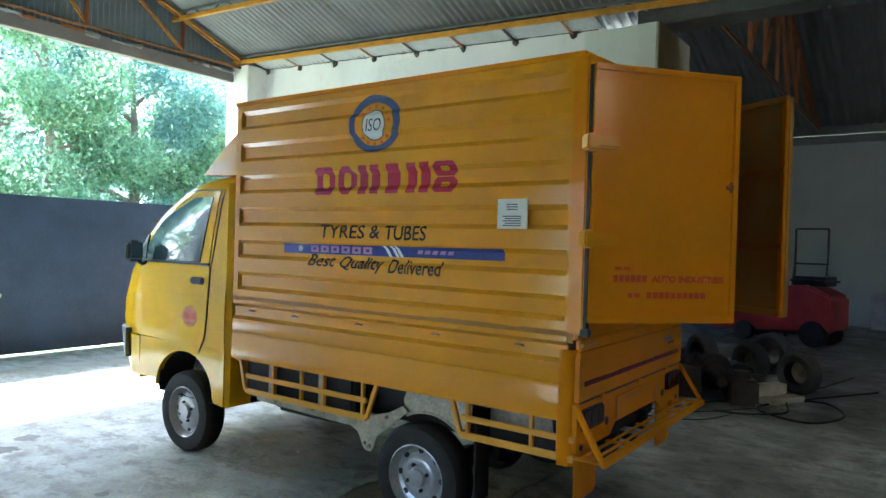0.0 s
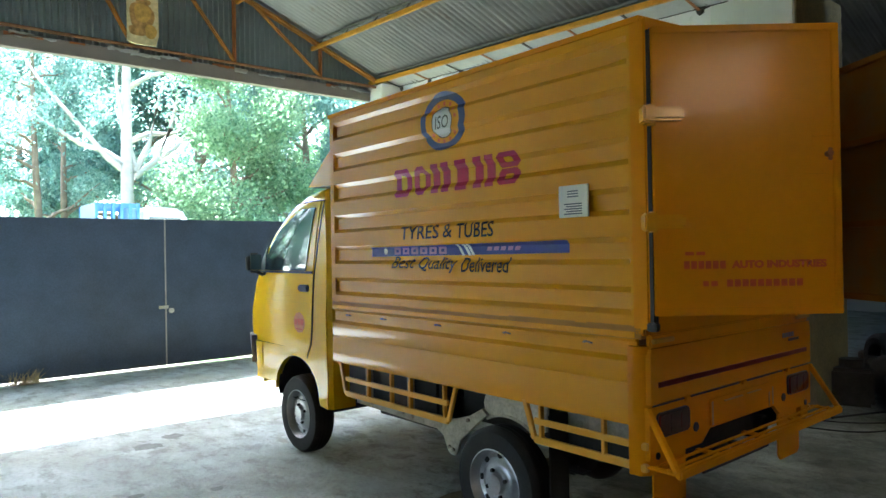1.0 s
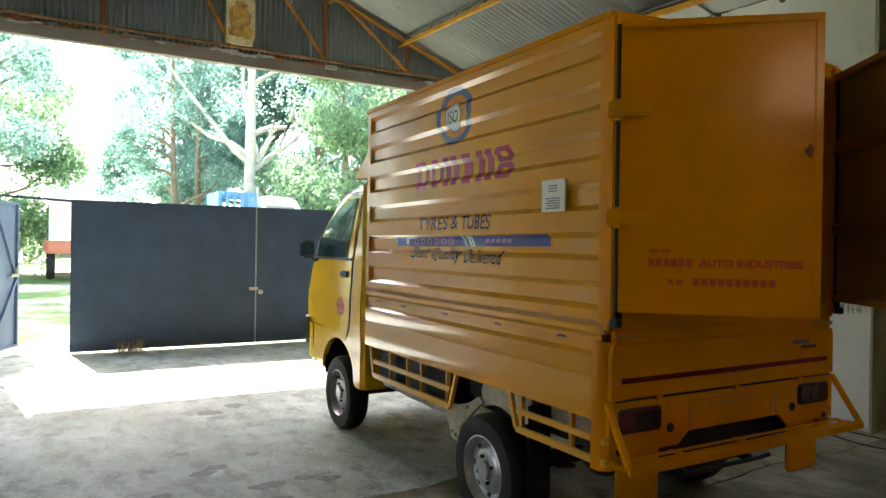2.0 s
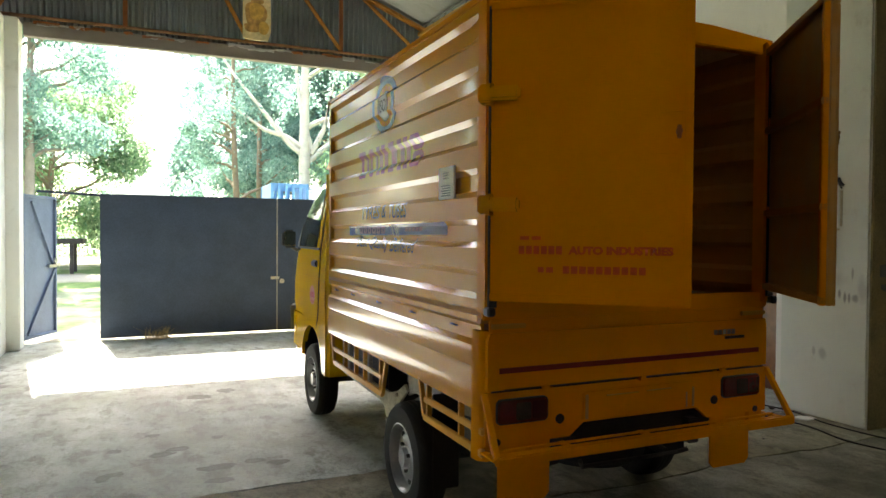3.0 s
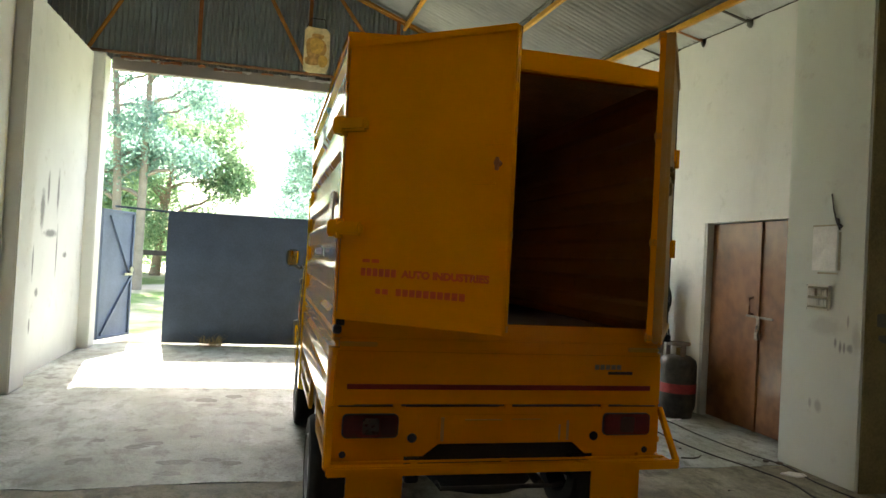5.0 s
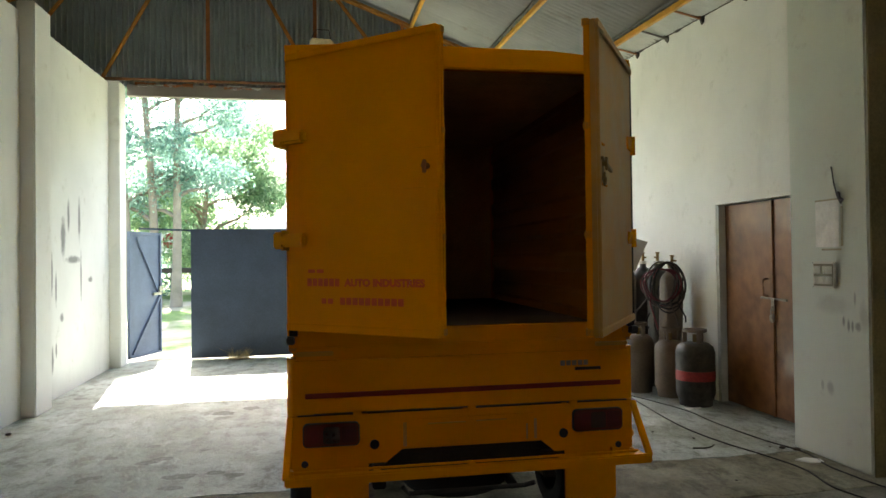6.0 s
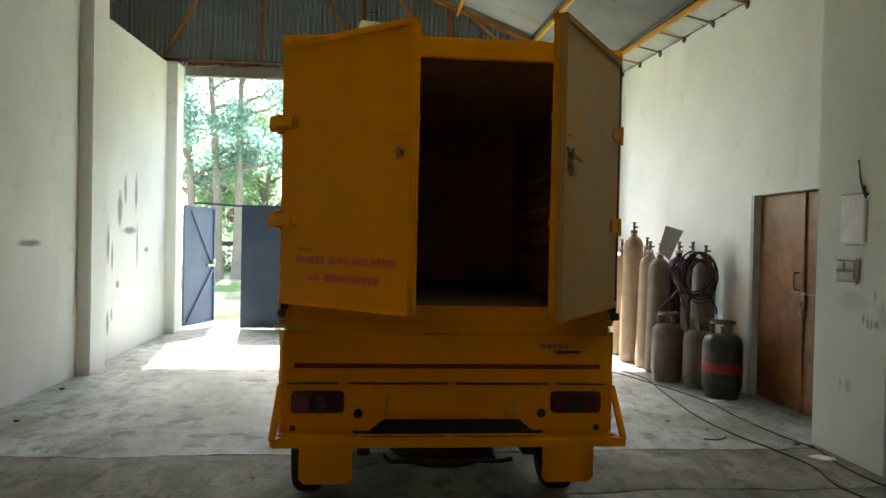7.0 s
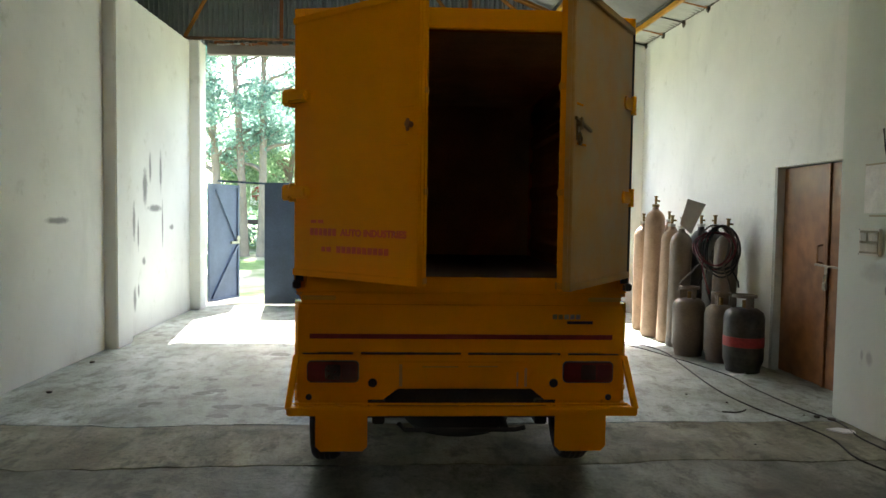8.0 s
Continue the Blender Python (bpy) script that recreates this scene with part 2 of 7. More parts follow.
M_WALL_L = whitewash("whitewash_left", (0.785, 0.79, 0.76), [
    (-0.04, 6.73, 2.03, 0.051, 0.233, 0.8),
    (-0.04, 7.11, 2.01, 0.056, 0.314, 0.8),
    (-0.04, 6.89, 1.52, 0.293, 0.055, 0.8),
    (-0.04, 7.17, 1.31, 0.036, 0.355, 0.8),
    (-0.04, 6.19, 1.36, 0.056, 0.273, 0.8),
    (-0.04, 6.32, 1.20, 0.035, 0.224, 0.8),
    (-0.04, 7.54, 1.27, 0.108, 0.044, 0.8),
    (-0.04, 6.20, 0.43, 0.056, 0.170, 0.8),
    (-0.04, 6.32, 0.52, 0.035, 0.098, 0.8),
    (-0.04, 6.50, 0.87, 0.073, 0.057, 0.8),
    (-0.04, 6.55, 1.78, 0.098, 0.264, 0.8),
    (-0.04, 4.41, 1.38, 0.241, 0.040, 0.8),
])
M_WALL_R = whitewash("whitewash_right", (0.785, 0.78, 0.735), [(6.65, 5.0, 1.35, 0.35, 0.3, 0.25)])
M_PIER = whitewash("whitewash_pier", (0.68, 0.72, 0.65), [
    (6.41, 2.405, 1.01, 0.018, 0.042, 0.75), (6.41, 2.36, 0.985, 0.016, 0.055, 0.75), (6.41, 2.325, 0.98, 0.014, 0.05, 0.7), (6.41, 2.275, 0.985, 0.035, 0.04, 0.65),
    (6.41, 2.62, 0.53, 0.018, 0.05, 0.4), (6.41, 2.54, 0.52, 0.04, 0.06, 0.4), (6.41, 2.30, 1.17, 0.012, 0.06, 0.5), (6.41, 2.5, 1.12, 0.2, 0.08, 0.22), (6.41, 2.22, 1.05, 0.05, 0.12, 0.3)])
M_WARM_BOUNCE = plain("ochre_bounce_plaster", (0.62, 0.42, 0.22), 0.85, 0, 0.15, 2, 0.2)
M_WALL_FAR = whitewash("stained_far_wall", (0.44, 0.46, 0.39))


def corrugated(name, col, rough=0.5, metal=0.5):
    m, nt, b = nodes_of(name)
    co = nt.nodes.new("ShaderNodeNewGeometry").outputs["Position"]
    c = ramp(nt, noise_node(nt, 0.8, 5, 0.6, co), [(0.3, tuple(k * 0.7 for k in col)), (0.7, tuple(k * 1.15 for k in col))])
    rust = ramp(nt, noise_node(nt, 2.2, 8, 0.72, co), [(0.60, (0, 0, 0)), (0.76, (0.6, 0.6, 0.6))])
    c = mix(nt, rust, c, (0.16, 0.09, 0.05))
    link(nt, c, b.inputs["Base Color"])
    b.inputs["Roughness"].default_value = rough
    b.inputs["Metallic"].default_value = metal
    bump(nt, b, noise_node(nt, 30, 4, 0.6, co), 0.15, 0.003)
    return m


def skylight_material():
    m, nt, b = nodes_of("milky_fibreglass_sheet")
    b.inputs["Roughness"].default_value = 0.5
    col = ramp(nt, noise_node(nt, 3.0), [(0.3, (0.55, 0.56, 0.52)), (0.7, (0.72, 0.73, 0.70))])
    link(nt, col, b.inputs["Base Color"])
    tr = nt.nodes.new("ShaderNodeBsdfTranslucent")
    link(nt, col, tr.inputs["Color"])
    ms = nt.nodes.new("ShaderNodeMixShader")
    ms.inputs[0].default_value = 0.7
    link(nt, b.outputs[0], ms.inputs[1])
    link(nt, tr.outputs[0], ms.inputs[2])
    link(nt, ms.outputs[0], nt.nodes["Material Output"].inputs["Surface"])
    return m


M_SKYLIGHT = skylight_material()
M_LINTEL = corrugated("rust_stained_lintel", (0.21, 0.185, 0.165), 0.7, 0.1)
M_ROOF = corrugated("galvanised_roof_sheet", (0.25, 0.245, 0.23), 0.5, 0.25)
M_GABLE = corrugated("weathered_gable_sheet", (0.33, 0.38, 0.40), 0.42, 0.5)
M_ROOFDARK = corrugated("sooty_roof_sheet", (0.19, 0.19, 0.17), 0.7, 0.1)
M_TRUSS = plain("orange_yellow_steel", (0.50, 0.24, 0.02), 0.5, 0, 0.3, 5, 0.1)
M_TRUSSBR = plain("weathered_brown_orange_steel", (0.36, 0.155, 0.025), 0.65, 0, 0.4, 5, 0.2)
M_CHORD = plain("dark_rusted_steel", (0.17, 0.085, 0.04), 0.75, 0, 0.5, 4, 0.2)
M_TRUSSRUST = plain("rusted_orange_steel", (0.28, 0.10, 0.025), 0.7, 0, 0.4, 5, 0.2)
M_GALV = plain("dull_galvanised_edge", (0.34, 0.32, 0.30), 0.6, 0.1, 0.3, 5, 0.2)
M_DARKSTEEL = plain("sooty_steel", (0.13, 0.13, 0.12), 0.6, 0.1, 0.35, 4, 0.2)
M_GATE = plain("navy_gate_paint", (0.041, 0.060, 0.100), 0.42, 0, 0.35, 2.2, 0.15)
M_WICKET = plain("faded_blue_gate_paint", (0.12, 0.16, 0.24), 0.5, 0, 0.25, 3.0, 0.15)
M_DOOR = plain("brown_door_paint", (0.24, 0.105, 0.04), 0.38, 0, 0.42, 2.2, 0.1, 0.2, 9)
M_JAMB = plain("grey_cement_jamb", (0.42, 0.42, 0.40), 0.8, 0, 0.15, 6, 0.2)
M_CEMENT_SHADE = plain("shaded_brown_cement", (0.26, 0.22, 0.11), 0.9, 0, 0.35, 2.5, 0.3)
M_PLATE = plain("cream_switch_plate", (0.62, 0.60, 0.52), 0.45, 0, 0.1, 20)
M_OLIVE = plain("olive_plastic", (0.20, 0.18, 0.12), 0.6, 0, 0.2, 20)
M_TAPE = plain("yellowed_tape", (0.40, 0.37, 0.26), 0.6, 0, 0.3, 20)
M_PAPER = plain("pale_paper", (0.80, 0.80, 0.77), 0.8, 0, 0.16, 9)
M_CYL = plain("dusty_brown_cylinder", (0.16, 0.125, 0.10), 0.55, 0, 0.3, 5, 0.15)
M_CYL2 = plain("dark_grey_cylinder", (0.055, 0.05, 0.048), 0.5, 0, 0.3, 5, 0.15)
M_CYLT = plain("tan_cylinder", (0.34, 0.22, 0.15), 0.55, 0, 0.25, 5, 0.15)
M_LPG = plain("black_gas_bottle", (0.04, 0.038, 0.032), 0.5, 0, 0.75, 5, 0.1, 0, 18)
M_LPGRED = plain("red_band_paint", (0.28, 0.03, 0.03), 0.5, 0, 0.4, 9)
M_BRASS = plain("tarnished_brass", (0.22, 0.15, 0.06), 0.45, 0.7, 0.3, 30)
M_HOSE = plain("black_rubber_hose", (0.025, 0.022, 0.025), 0.55, 0, 0.3, 20)
M_HOSEG = plain("dusty_grey_hose", (0.10, 0.085, 0.075), 0.65, 0, 0.3, 20)
M_HOSER = plain("maroon_rubber_hose", (0.11, 0.02, 0.03), 0.55, 0, 0.3, 20)
M_CARD = plain("grey_board", (0.45, 0.42, 0.38), 0.85, 0, 0.15, 8, 0.1)
M_WOOD = plain("pale_sawn_wood", (0.48, 0.42, 0.30), 0.8, 0, 0.25, 12, 0.2)
M_IRON = plain("greasy_iron", (0.065, 0.055, 0.045), 0.55, 0.3, 0.4, 9, 0.2)
M_TRACTOR = plain("faded_red_enamel", (0.30, 0.03, 0.03), 0.5, 0, 0.3, 5, 0.1)
M_TRBLUE = plain("sky_blue_truck_paint", (0.08, 0.22, 0.40), 0.4, 0, 0.15, 4)
M_TRWHITE = plain("white_truck_paint", (0.72, 0.72, 0.70), 0.4, 0, 0.12, 4)
M_TRORANGE = plain("orange_truck_paint", (0.42, 0.15, 0.09), 0.4, 0, 0.15, 4)
M_BARKMID = plain("tan_bark", (0.21, 0.19, 0.16), 0.9, 0, 0.3, 3, 0.4)
M_BARK = plain("pale_bark", (0.50, 0.47, 0.40), 0.85, 0, 0.25, 2.5, 0.4)
M_BARKDK = plain("brown_bark", (0.22, 0.17, 0.12), 0.9, 0, 0.3, 4, 0.4)


def ground_material():
    m, nt, b = nodes_of("yard_ground")
    co = nt.nodes.new("ShaderNodeNewGeometry").outputs["Position"]
    dirt = ramp(nt, noise_node(nt, 0.6, 7, 0.65, co), [(0.3, (0.30, 0.26, 0.20)), (0.7, (0.45, 0.40, 0.32))])
    f = ramp(nt, noise_node(nt, 0.22, 5, 0.6, co), [(0.44, (0, 0, 0)), (0.54, (1, 1, 1))])
    grass = ramp(nt, noise_node(nt, 5, 6, 0.7, co), [(0.3, (0.05, 0.11, 0.02)), (0.7, (0.14, 0.22, 0.05))])
    link(nt, mix(nt, f, dirt, grass), b.inputs["Base Color"])
    b.inputs["Roughness"].default_value = 0.95
    bump(nt, b, noise_node(nt, 8, 6, 0.7, co), 0.4, 0.03)
    return m


M_GROUND = ground_material()


def leaf_material(name, a, c):
    m, nt, b = nodes_of(name)
    g = nt.nodes.new("ShaderNodeNewGeometry")
    col = ramp(nt, g.outputs["Random Per Island"], [(0.0, a), (1.0, c)])
    link(nt, col, b.inputs["Base Color"])
    b.inputs["Roughness"].default_value = 0.36
    tr = nt.nodes.new("ShaderNodeBsdfTranslucent")
    hot = ramp(nt, g.outputs["Random Per Island"], [(0.0, tuple(min(1, 1.9 * k) for k in a)), (1.0, tuple(min(1, 1.7 * k) for k in c))])
    link(nt, hot, tr.inputs["Color"])
    ms = nt.nodes.new("ShaderNodeMixShader")
    ms.inputs[0].default_value = 0.6
    link(nt, b.outputs[0], ms.inputs[1])
    link(nt, tr.outputs[0], ms.inputs[2])
    link(nt, ms.outputs[0], nt.nodes["Material Output"].inputs["Surface"])
    return m


M_LEAF = leaf_material("green_leaves", (0.075, 0.15, 0.08), (0.26, 0.36, 0.205))
# Green leaves with the bluish bright haze mixed into their colour.
M_LEAF_HAZE = leaf_material("haze_tinted_leaves", (0.07, 0.145, 0.125), (0.23, 0.345, 0.285))


# ---- mesh helpers ----
def box(bm, x0, x1, y0, y1, z0, z1, bev=0.0, m=None):
    r = bmesh.ops.create_cube(bm, size=1.0)
    vs = r["verts"]
    for v in vs:
        v.co = Vector((x0 + (v.co.x + 0.5) * (x1 - x0), y0 + (v.co.y + 0.5) * (y1 - y0), z0 + (v.co.z + 0.5) * (z1 - z0)))
    if bev:
        es = list({e for v in vs for e in v.link_edges})
        r2 = bmesh.ops.bevel(bm, geom=es, offset=bev, segments=2, affect="EDGES")
        vs = list({v for f in r2["faces"] for v in f.verts} | {v for v in vs if v.is_valid})
    if m:
        bmesh.ops.transform(bm, matrix=m, verts=vs)
    return vs


def box_mesh(*b6):
    bm = bmesh.new()
    box(bm, *b6)
    return bm


def bar(bm, p0, p1, w, h=None, bev=0.0):
    """A straight bar of width w (level) and height h from p0 to p1."""
    p0, p1 = Vector(p0), Vector(p1)
    d = p1 - p0
    q = d.to_track_quat("Y", "Z").to_matrix().to_4x4()
    h = h or w
    return box(bm, -w / 2, w / 2, 0, d.length, -h / 2, h / 2, bev, Matrix.Translation(p0) @ q)


def cyl(bm, p0, p1, r, seg=16, r2=None):
    p0, p1 = Vector(p0), Vector(p1)
    d = p1 - p0
    m = Matrix.Translation((p0 + p1) / 2) @ d.to_track_quat("Z", "Y").to_matrix().to_4x4()
    return bmesh.ops.create_cone(bm, cap_ends=True, segments=seg, radius1=r, radius2=r if r2 is None else r2, depth=d.length, matrix=m)["verts"]


def lathe(bm, prof, seg=24, m=None):
    """Turn a profile of (radius, height) round z."""
    rings = []
    made = []
    for r, z in prof:
        if r < 1e-5:
            ring = [bm.verts.new((0, 0, z))]
        else:
            ring = [bm.verts.new((r * math.cos(2 * math.pi * i / seg), r * math.sin(2 * math.pi * i / seg), z)) for i in range(seg)]
        rings.append(ring)
        made += ring
    for a, b in zip(rings, rings[1:]):
        for i in range(seg):
            j = (i + 1) % seg
            if len(a) == 1 and len(b) == 1:
                continue
            if len(a) == 1:
                bm.faces.new((a[0], b[j], b[i]))
            elif len(b) == 1:
                bm.faces.new((a[i], a[j], b[0]))
            else:
                bm.faces.new((a[i], a[j], b[j], b[i]))
    if m:
        bmesh.ops.transform(bm, matrix=m, verts=made)
    return made


def prism(bm, pts, axis, a, b):
    """A flat outline drawn out along an axis from a to b; the outline's pairs are the other two coordinates in order."""
    def at(p, q):
        return {"x": (q, p[0], p[1]), "y": (p[0], q, p[1]), "z": (p[0], p[1], q)}[axis]
    lo = [bm.verts.new(at(p, a)) for p in pts]
    hi = [bm.verts.new(at(p, b)) for p in pts]
    n = len(pts)
    fs = [bm.faces.new(lo), bm.faces.new(hi)]
    for i in range(n):
        fs.append(bm.faces.new((lo[i], lo[(i + 1) % n], hi[(i + 1) % n], hi[i])))
    bmesh.ops.recalc_face_normals(bm, faces=fs)
    return lo + hi


def tube(bm, pts, r, seg=8, closed=False):
    """A round tube along a line of points."""
    pts = [Vector(p) for p in pts]
    rings = []
    n = len(pts)
    for i, p in enumerate(pts):
        d = (pts[min(i + 1, n - 1)] - pts[max(i - 1, 0)]).normalized()
        up = Vector((0, 0, 1)) if abs(d.z) < 0.95 else Vector((1, 0, 0))
        u = d.cross(up).normalized()
        v = u.cross(d)
        rr = r[i] if isinstance(r, (list, tuple)) else r
        rings.append([bm.verts.new(p + rr * (math.cos(2 * math.pi * k / seg) * u + math.sin(2 * math.pi * k / seg) * v)) for k in range(seg)])
    for a, b in zip(rings, rings[1:]):
        for k in range(seg):
            bm.faces.new((a[k], a[(k + 1) % seg], b[(k + 1) % seg], b[k]))
    bm.faces.new(rings[0])
    bm.faces.new(rings[-1])
    return [v for g in rings for v in g]


def mesh_of(name, bm, material, smooth=35):
    bmesh.ops.recalc_face_normals(bm, faces=bm.faces)
    me = bpy.data.meshes.new(name)
    bm.to_mesh(me)
    bm.free()
    me.materials.append(material)
    if smooth:
        me.polygons.foreach_set("use_smooth", [True] * len(me.polygons))
        me.set_sharp_from_angle(angle=radians(smooth))
    return me


def part(name, bm, material, parent, label="", smooth=35):
    ob = new(name, mesh_of(name, bm, material, smooth))
    ob.parent = parent
    if label:
        tagged(ob, label)
    return ob


def single(name, bm, material, label="", category="", group="", kind="", smooth=35):
    return tagged(new(name, mesh_of(name, bm, material, smooth)), label, category, group, kind)


def thing(name, at, label, category, group="", kind="", turn=0):
    ob = new(name)
    ob.empty_display_size = 0.1
    ob.matrix_basis = pose(*at, 0, 0, turn)
    return tagged(ob, label, category, group, kind)


def fresh():
    return bmesh.new()


# ---- the hall ----
JOINT2 = 1.905


def floor_slabs():
    fl = tagged(new("floor"), "worn grey concrete floor with scuffs and a wandering joint", "floor", "", "structure")
    xs = [-4.2 + i * 0.05 for i in range(425)]

    def seam(base, k):
        return ([base + 0.023 * (x - 1.0) + 0.07 * noise.noise((x * 1.1, k, 0)) + 0.035 * noise.noise((x * 4.3, 2 + k, 0)) + 0.012 * noise.noise((x * 19, k, 3)) for x in xs],
                [max(0.0015, 0.007 + 0.015 * noise.noise((x * 2.1, 7 + k, 0)) + 0.007 * noise.noise((x * 13, k, 5))) for x in xs])
    far, mid, back = seam(2.70, 0), seam(JOINT2, 4), seam(-2.6, 8)
    south, north = ([-8.2] * len(xs), [0] * len(xs)), ([8.97] * len(xs), [0] * len(xs))
    for lo, hi, mat in ((far, north, M_FLOOR), (mid, far, M_FLOOR2), (back, mid, M_FLOOR3), (south, back, M_FLOOR4)):
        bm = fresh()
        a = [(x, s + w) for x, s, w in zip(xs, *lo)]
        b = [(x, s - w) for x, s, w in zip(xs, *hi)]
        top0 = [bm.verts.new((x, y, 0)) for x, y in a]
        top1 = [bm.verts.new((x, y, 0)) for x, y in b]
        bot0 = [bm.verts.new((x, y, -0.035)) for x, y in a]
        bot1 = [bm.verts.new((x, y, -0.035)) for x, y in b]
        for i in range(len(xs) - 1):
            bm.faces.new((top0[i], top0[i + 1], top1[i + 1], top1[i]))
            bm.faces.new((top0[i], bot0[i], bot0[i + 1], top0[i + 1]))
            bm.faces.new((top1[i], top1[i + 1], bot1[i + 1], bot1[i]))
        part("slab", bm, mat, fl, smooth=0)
    for y in (2.70, JOINT2, -2.6):
        bm = fresh()
        box(bm, -4.2, 17.0, y - 0.3, y + 0.55, -0.034, -0.016)
        part("joint_fill", bm, M_JOINT, fl, "dark dirt in the floor joint", 0)
    return fl


floor_slabs()

bm = fresh()
N = 150
bmesh.ops.create_grid(bm, x_segments=N, y_segments=N, size=300)
for v in bm.verts:
    v.co.z = -0.04 + 0.035 * max(0.0, min(26.0, v.co.y - 12.0))
single("ground", bm, M_GROUND, "sunlit dusty yard with patches of green grass", "ground", "", "structure", 0)


def eave_l(y):
    return 3.76 + 0.03 * y


def eave_r(y):
    return 3.76 + 0.047 * y


def wall_y(name, x0, x1, y0, y1, mat, ztop, label):
    """A wall running along y whose top follows ztop(y)."""
    bm = fresh()
    prism(bm, [(y0, 0), (y1, 0), (y1, ztop(y1)), (y0, ztop(y0))], "x", x0, x1)
    return single(name, bm, mat, label, "wall", "", "structure", 0)


wall_y("wall_west", -0.24, -0.02, 3.15, 5.52, M_WALL_L, eave_l, "whitewashed plaster wall, scuffed near its foot")
bm = fresh()
lean = -0.075                # the far stretch stands a little out of line
box(bm, -0.24, -0.035, 5.52, 8.45, 0, 4.0)
for v in bm.verts:
    v.co.x += lean if v.co.y > 8 else 0.0
    v.co.z = eave_l(v.co.y) if v.co.z > 1 else 0.0
single("wall_west", bm, M_WALL_L, "whitewashed plaster wall with soot smudges", "wall", "", "structure", 0)
bm = fresh()
box(bm, -0.30, 0.035, 8.38, 8.70, 0, eave_l(8.6) + 0.02, 0.012)
box(bm, -0.30, -0.04, 8.69, 8.94, 0, eave_l(8.6))
single("pilaster", bm, M_WALL_L, "whitewashed gate pilaster beside the blue gate", "pilaster", "", "structure", 0)
bm = fresh()
box(bm, -0.05, 0.113, 5.34, 5.74, 0, eave_l(5.6) + 0.10, 0.012)
single("pilaster", bm, M_WALL_L, "whitewashed pilaster on the plaster wall", "pilaster", "", "structure", 0)

# the east wall: a stretch on each side of the doorway and one above it
WX = 6.79
wall_y("wall_east", WX, WX + 0.24, 4.56, 8.95, M_WALL_R, eave_r, "whitewashed plaster wall behind the gas cylinders")
wall_y("wall_east", WX, WX + 0.24, 2.94, 3.30, M_WALL_R, eave_r, "whitewashed plaster wall by the pier")
bm = fresh()
prism(bm, [(3.30, 1.99), (4.56, 1.99), (4.56, eave_r(4.56)), (3.30, eave_r(3.30))], "x", WX, WX + 0.24)
single("wall_east", bm, M_WALL_R, "whitewashed plaster wall over the brown door", "wall", "", "structure", 0)
bm = fresh()
box(bm, 6.41, 7.42, 2.17, 2.94, 0, 3.76, 0.015)
# Thin brown sheet over the south face; its colour carries the pier's shade.
single("pier_render", box_mesh(6.422, 7.42, 2.158, 2.17, 0.0, 3.76), M_CEMENT_SHADE, "bare brown cement render, the pier's shade put into its colour", "wall render", "", "structure", 0)
single("pier", bm, M_PIER, "thick whitewashed pier with a switchboard", "pier", "", "structure", 0)
# dark slot and chipped spots in the cement render
for pts in ([(6.515, 1.155), (6.60, 1.148), (6.98, 1.152), (7.005, 1.165), (7.01, 1.245), (6.99, 1.252), (6.54, 1.247), (6.51, 1.24)],
            [(6.53, 1.065), (6.56, 1.045), (6.59, 1.04), (6.625, 1.075), (6.62, 1.10), (6.53, 1.095)],
            [(7.12, 0.97), (7.16, 0.93), (7.24, 0.95), (7.27, 1.04), (7.20, 1.09), (7.13, 1.06)]):
    bm = fresh()
    prism(bm, pts, "y", 2.152, 2.1585)
    single("trim", bm, M_DARKSTEEL, "dark patch let into the cement render", "patch", "", "structure", 0)
bm = fresh()
box(bm, 6.42, 7.0, 8.45, 8.95, 0, 4.16, 0.012)
single("pilaster", bm, M_WALL_R, "whitewashed gate pilaster under the roof truss", "pilaster", "", "structure", 0)

# plain walls added to close the place out of sight; openings in two admit light
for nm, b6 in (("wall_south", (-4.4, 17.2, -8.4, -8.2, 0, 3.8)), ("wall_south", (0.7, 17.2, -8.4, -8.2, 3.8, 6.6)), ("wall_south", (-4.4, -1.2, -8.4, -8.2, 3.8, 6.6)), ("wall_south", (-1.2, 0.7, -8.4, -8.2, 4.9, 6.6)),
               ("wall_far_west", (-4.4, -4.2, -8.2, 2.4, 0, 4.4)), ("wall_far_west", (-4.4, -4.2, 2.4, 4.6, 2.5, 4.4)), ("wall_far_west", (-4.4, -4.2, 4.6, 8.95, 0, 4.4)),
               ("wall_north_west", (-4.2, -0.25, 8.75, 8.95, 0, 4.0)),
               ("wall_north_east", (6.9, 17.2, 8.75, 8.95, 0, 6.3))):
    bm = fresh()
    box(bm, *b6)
    single(nm, bm, M_WALL_FAR, "unseen plain plastered wall added to close the workshop", "wall", "", "structure", 0)
# Added reflector, never in view: sunlit ochre that warms the southern fill light.
bm = fresh()
box(bm, -16, 20, -17.2, -17.0, 0, 12.0)
single("warm_bounce_wall", bm, M_WARM_BOUNCE, "unseen ochre wall added to reflect warm light into the hall", "wall", "", "structure", 0)
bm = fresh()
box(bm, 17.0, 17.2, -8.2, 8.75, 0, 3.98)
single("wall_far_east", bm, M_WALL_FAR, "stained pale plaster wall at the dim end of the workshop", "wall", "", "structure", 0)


RIDGE_X, EAVE_X, SLOPE = 1.2, 6.75, 0.385


def roof_z(x, y):
    return 4.02 + SLOPE * (EAVE_X - RIDGE_X) - SLOPE * abs(x - RIDGE_X) + 0.045 * (y - 5.0)


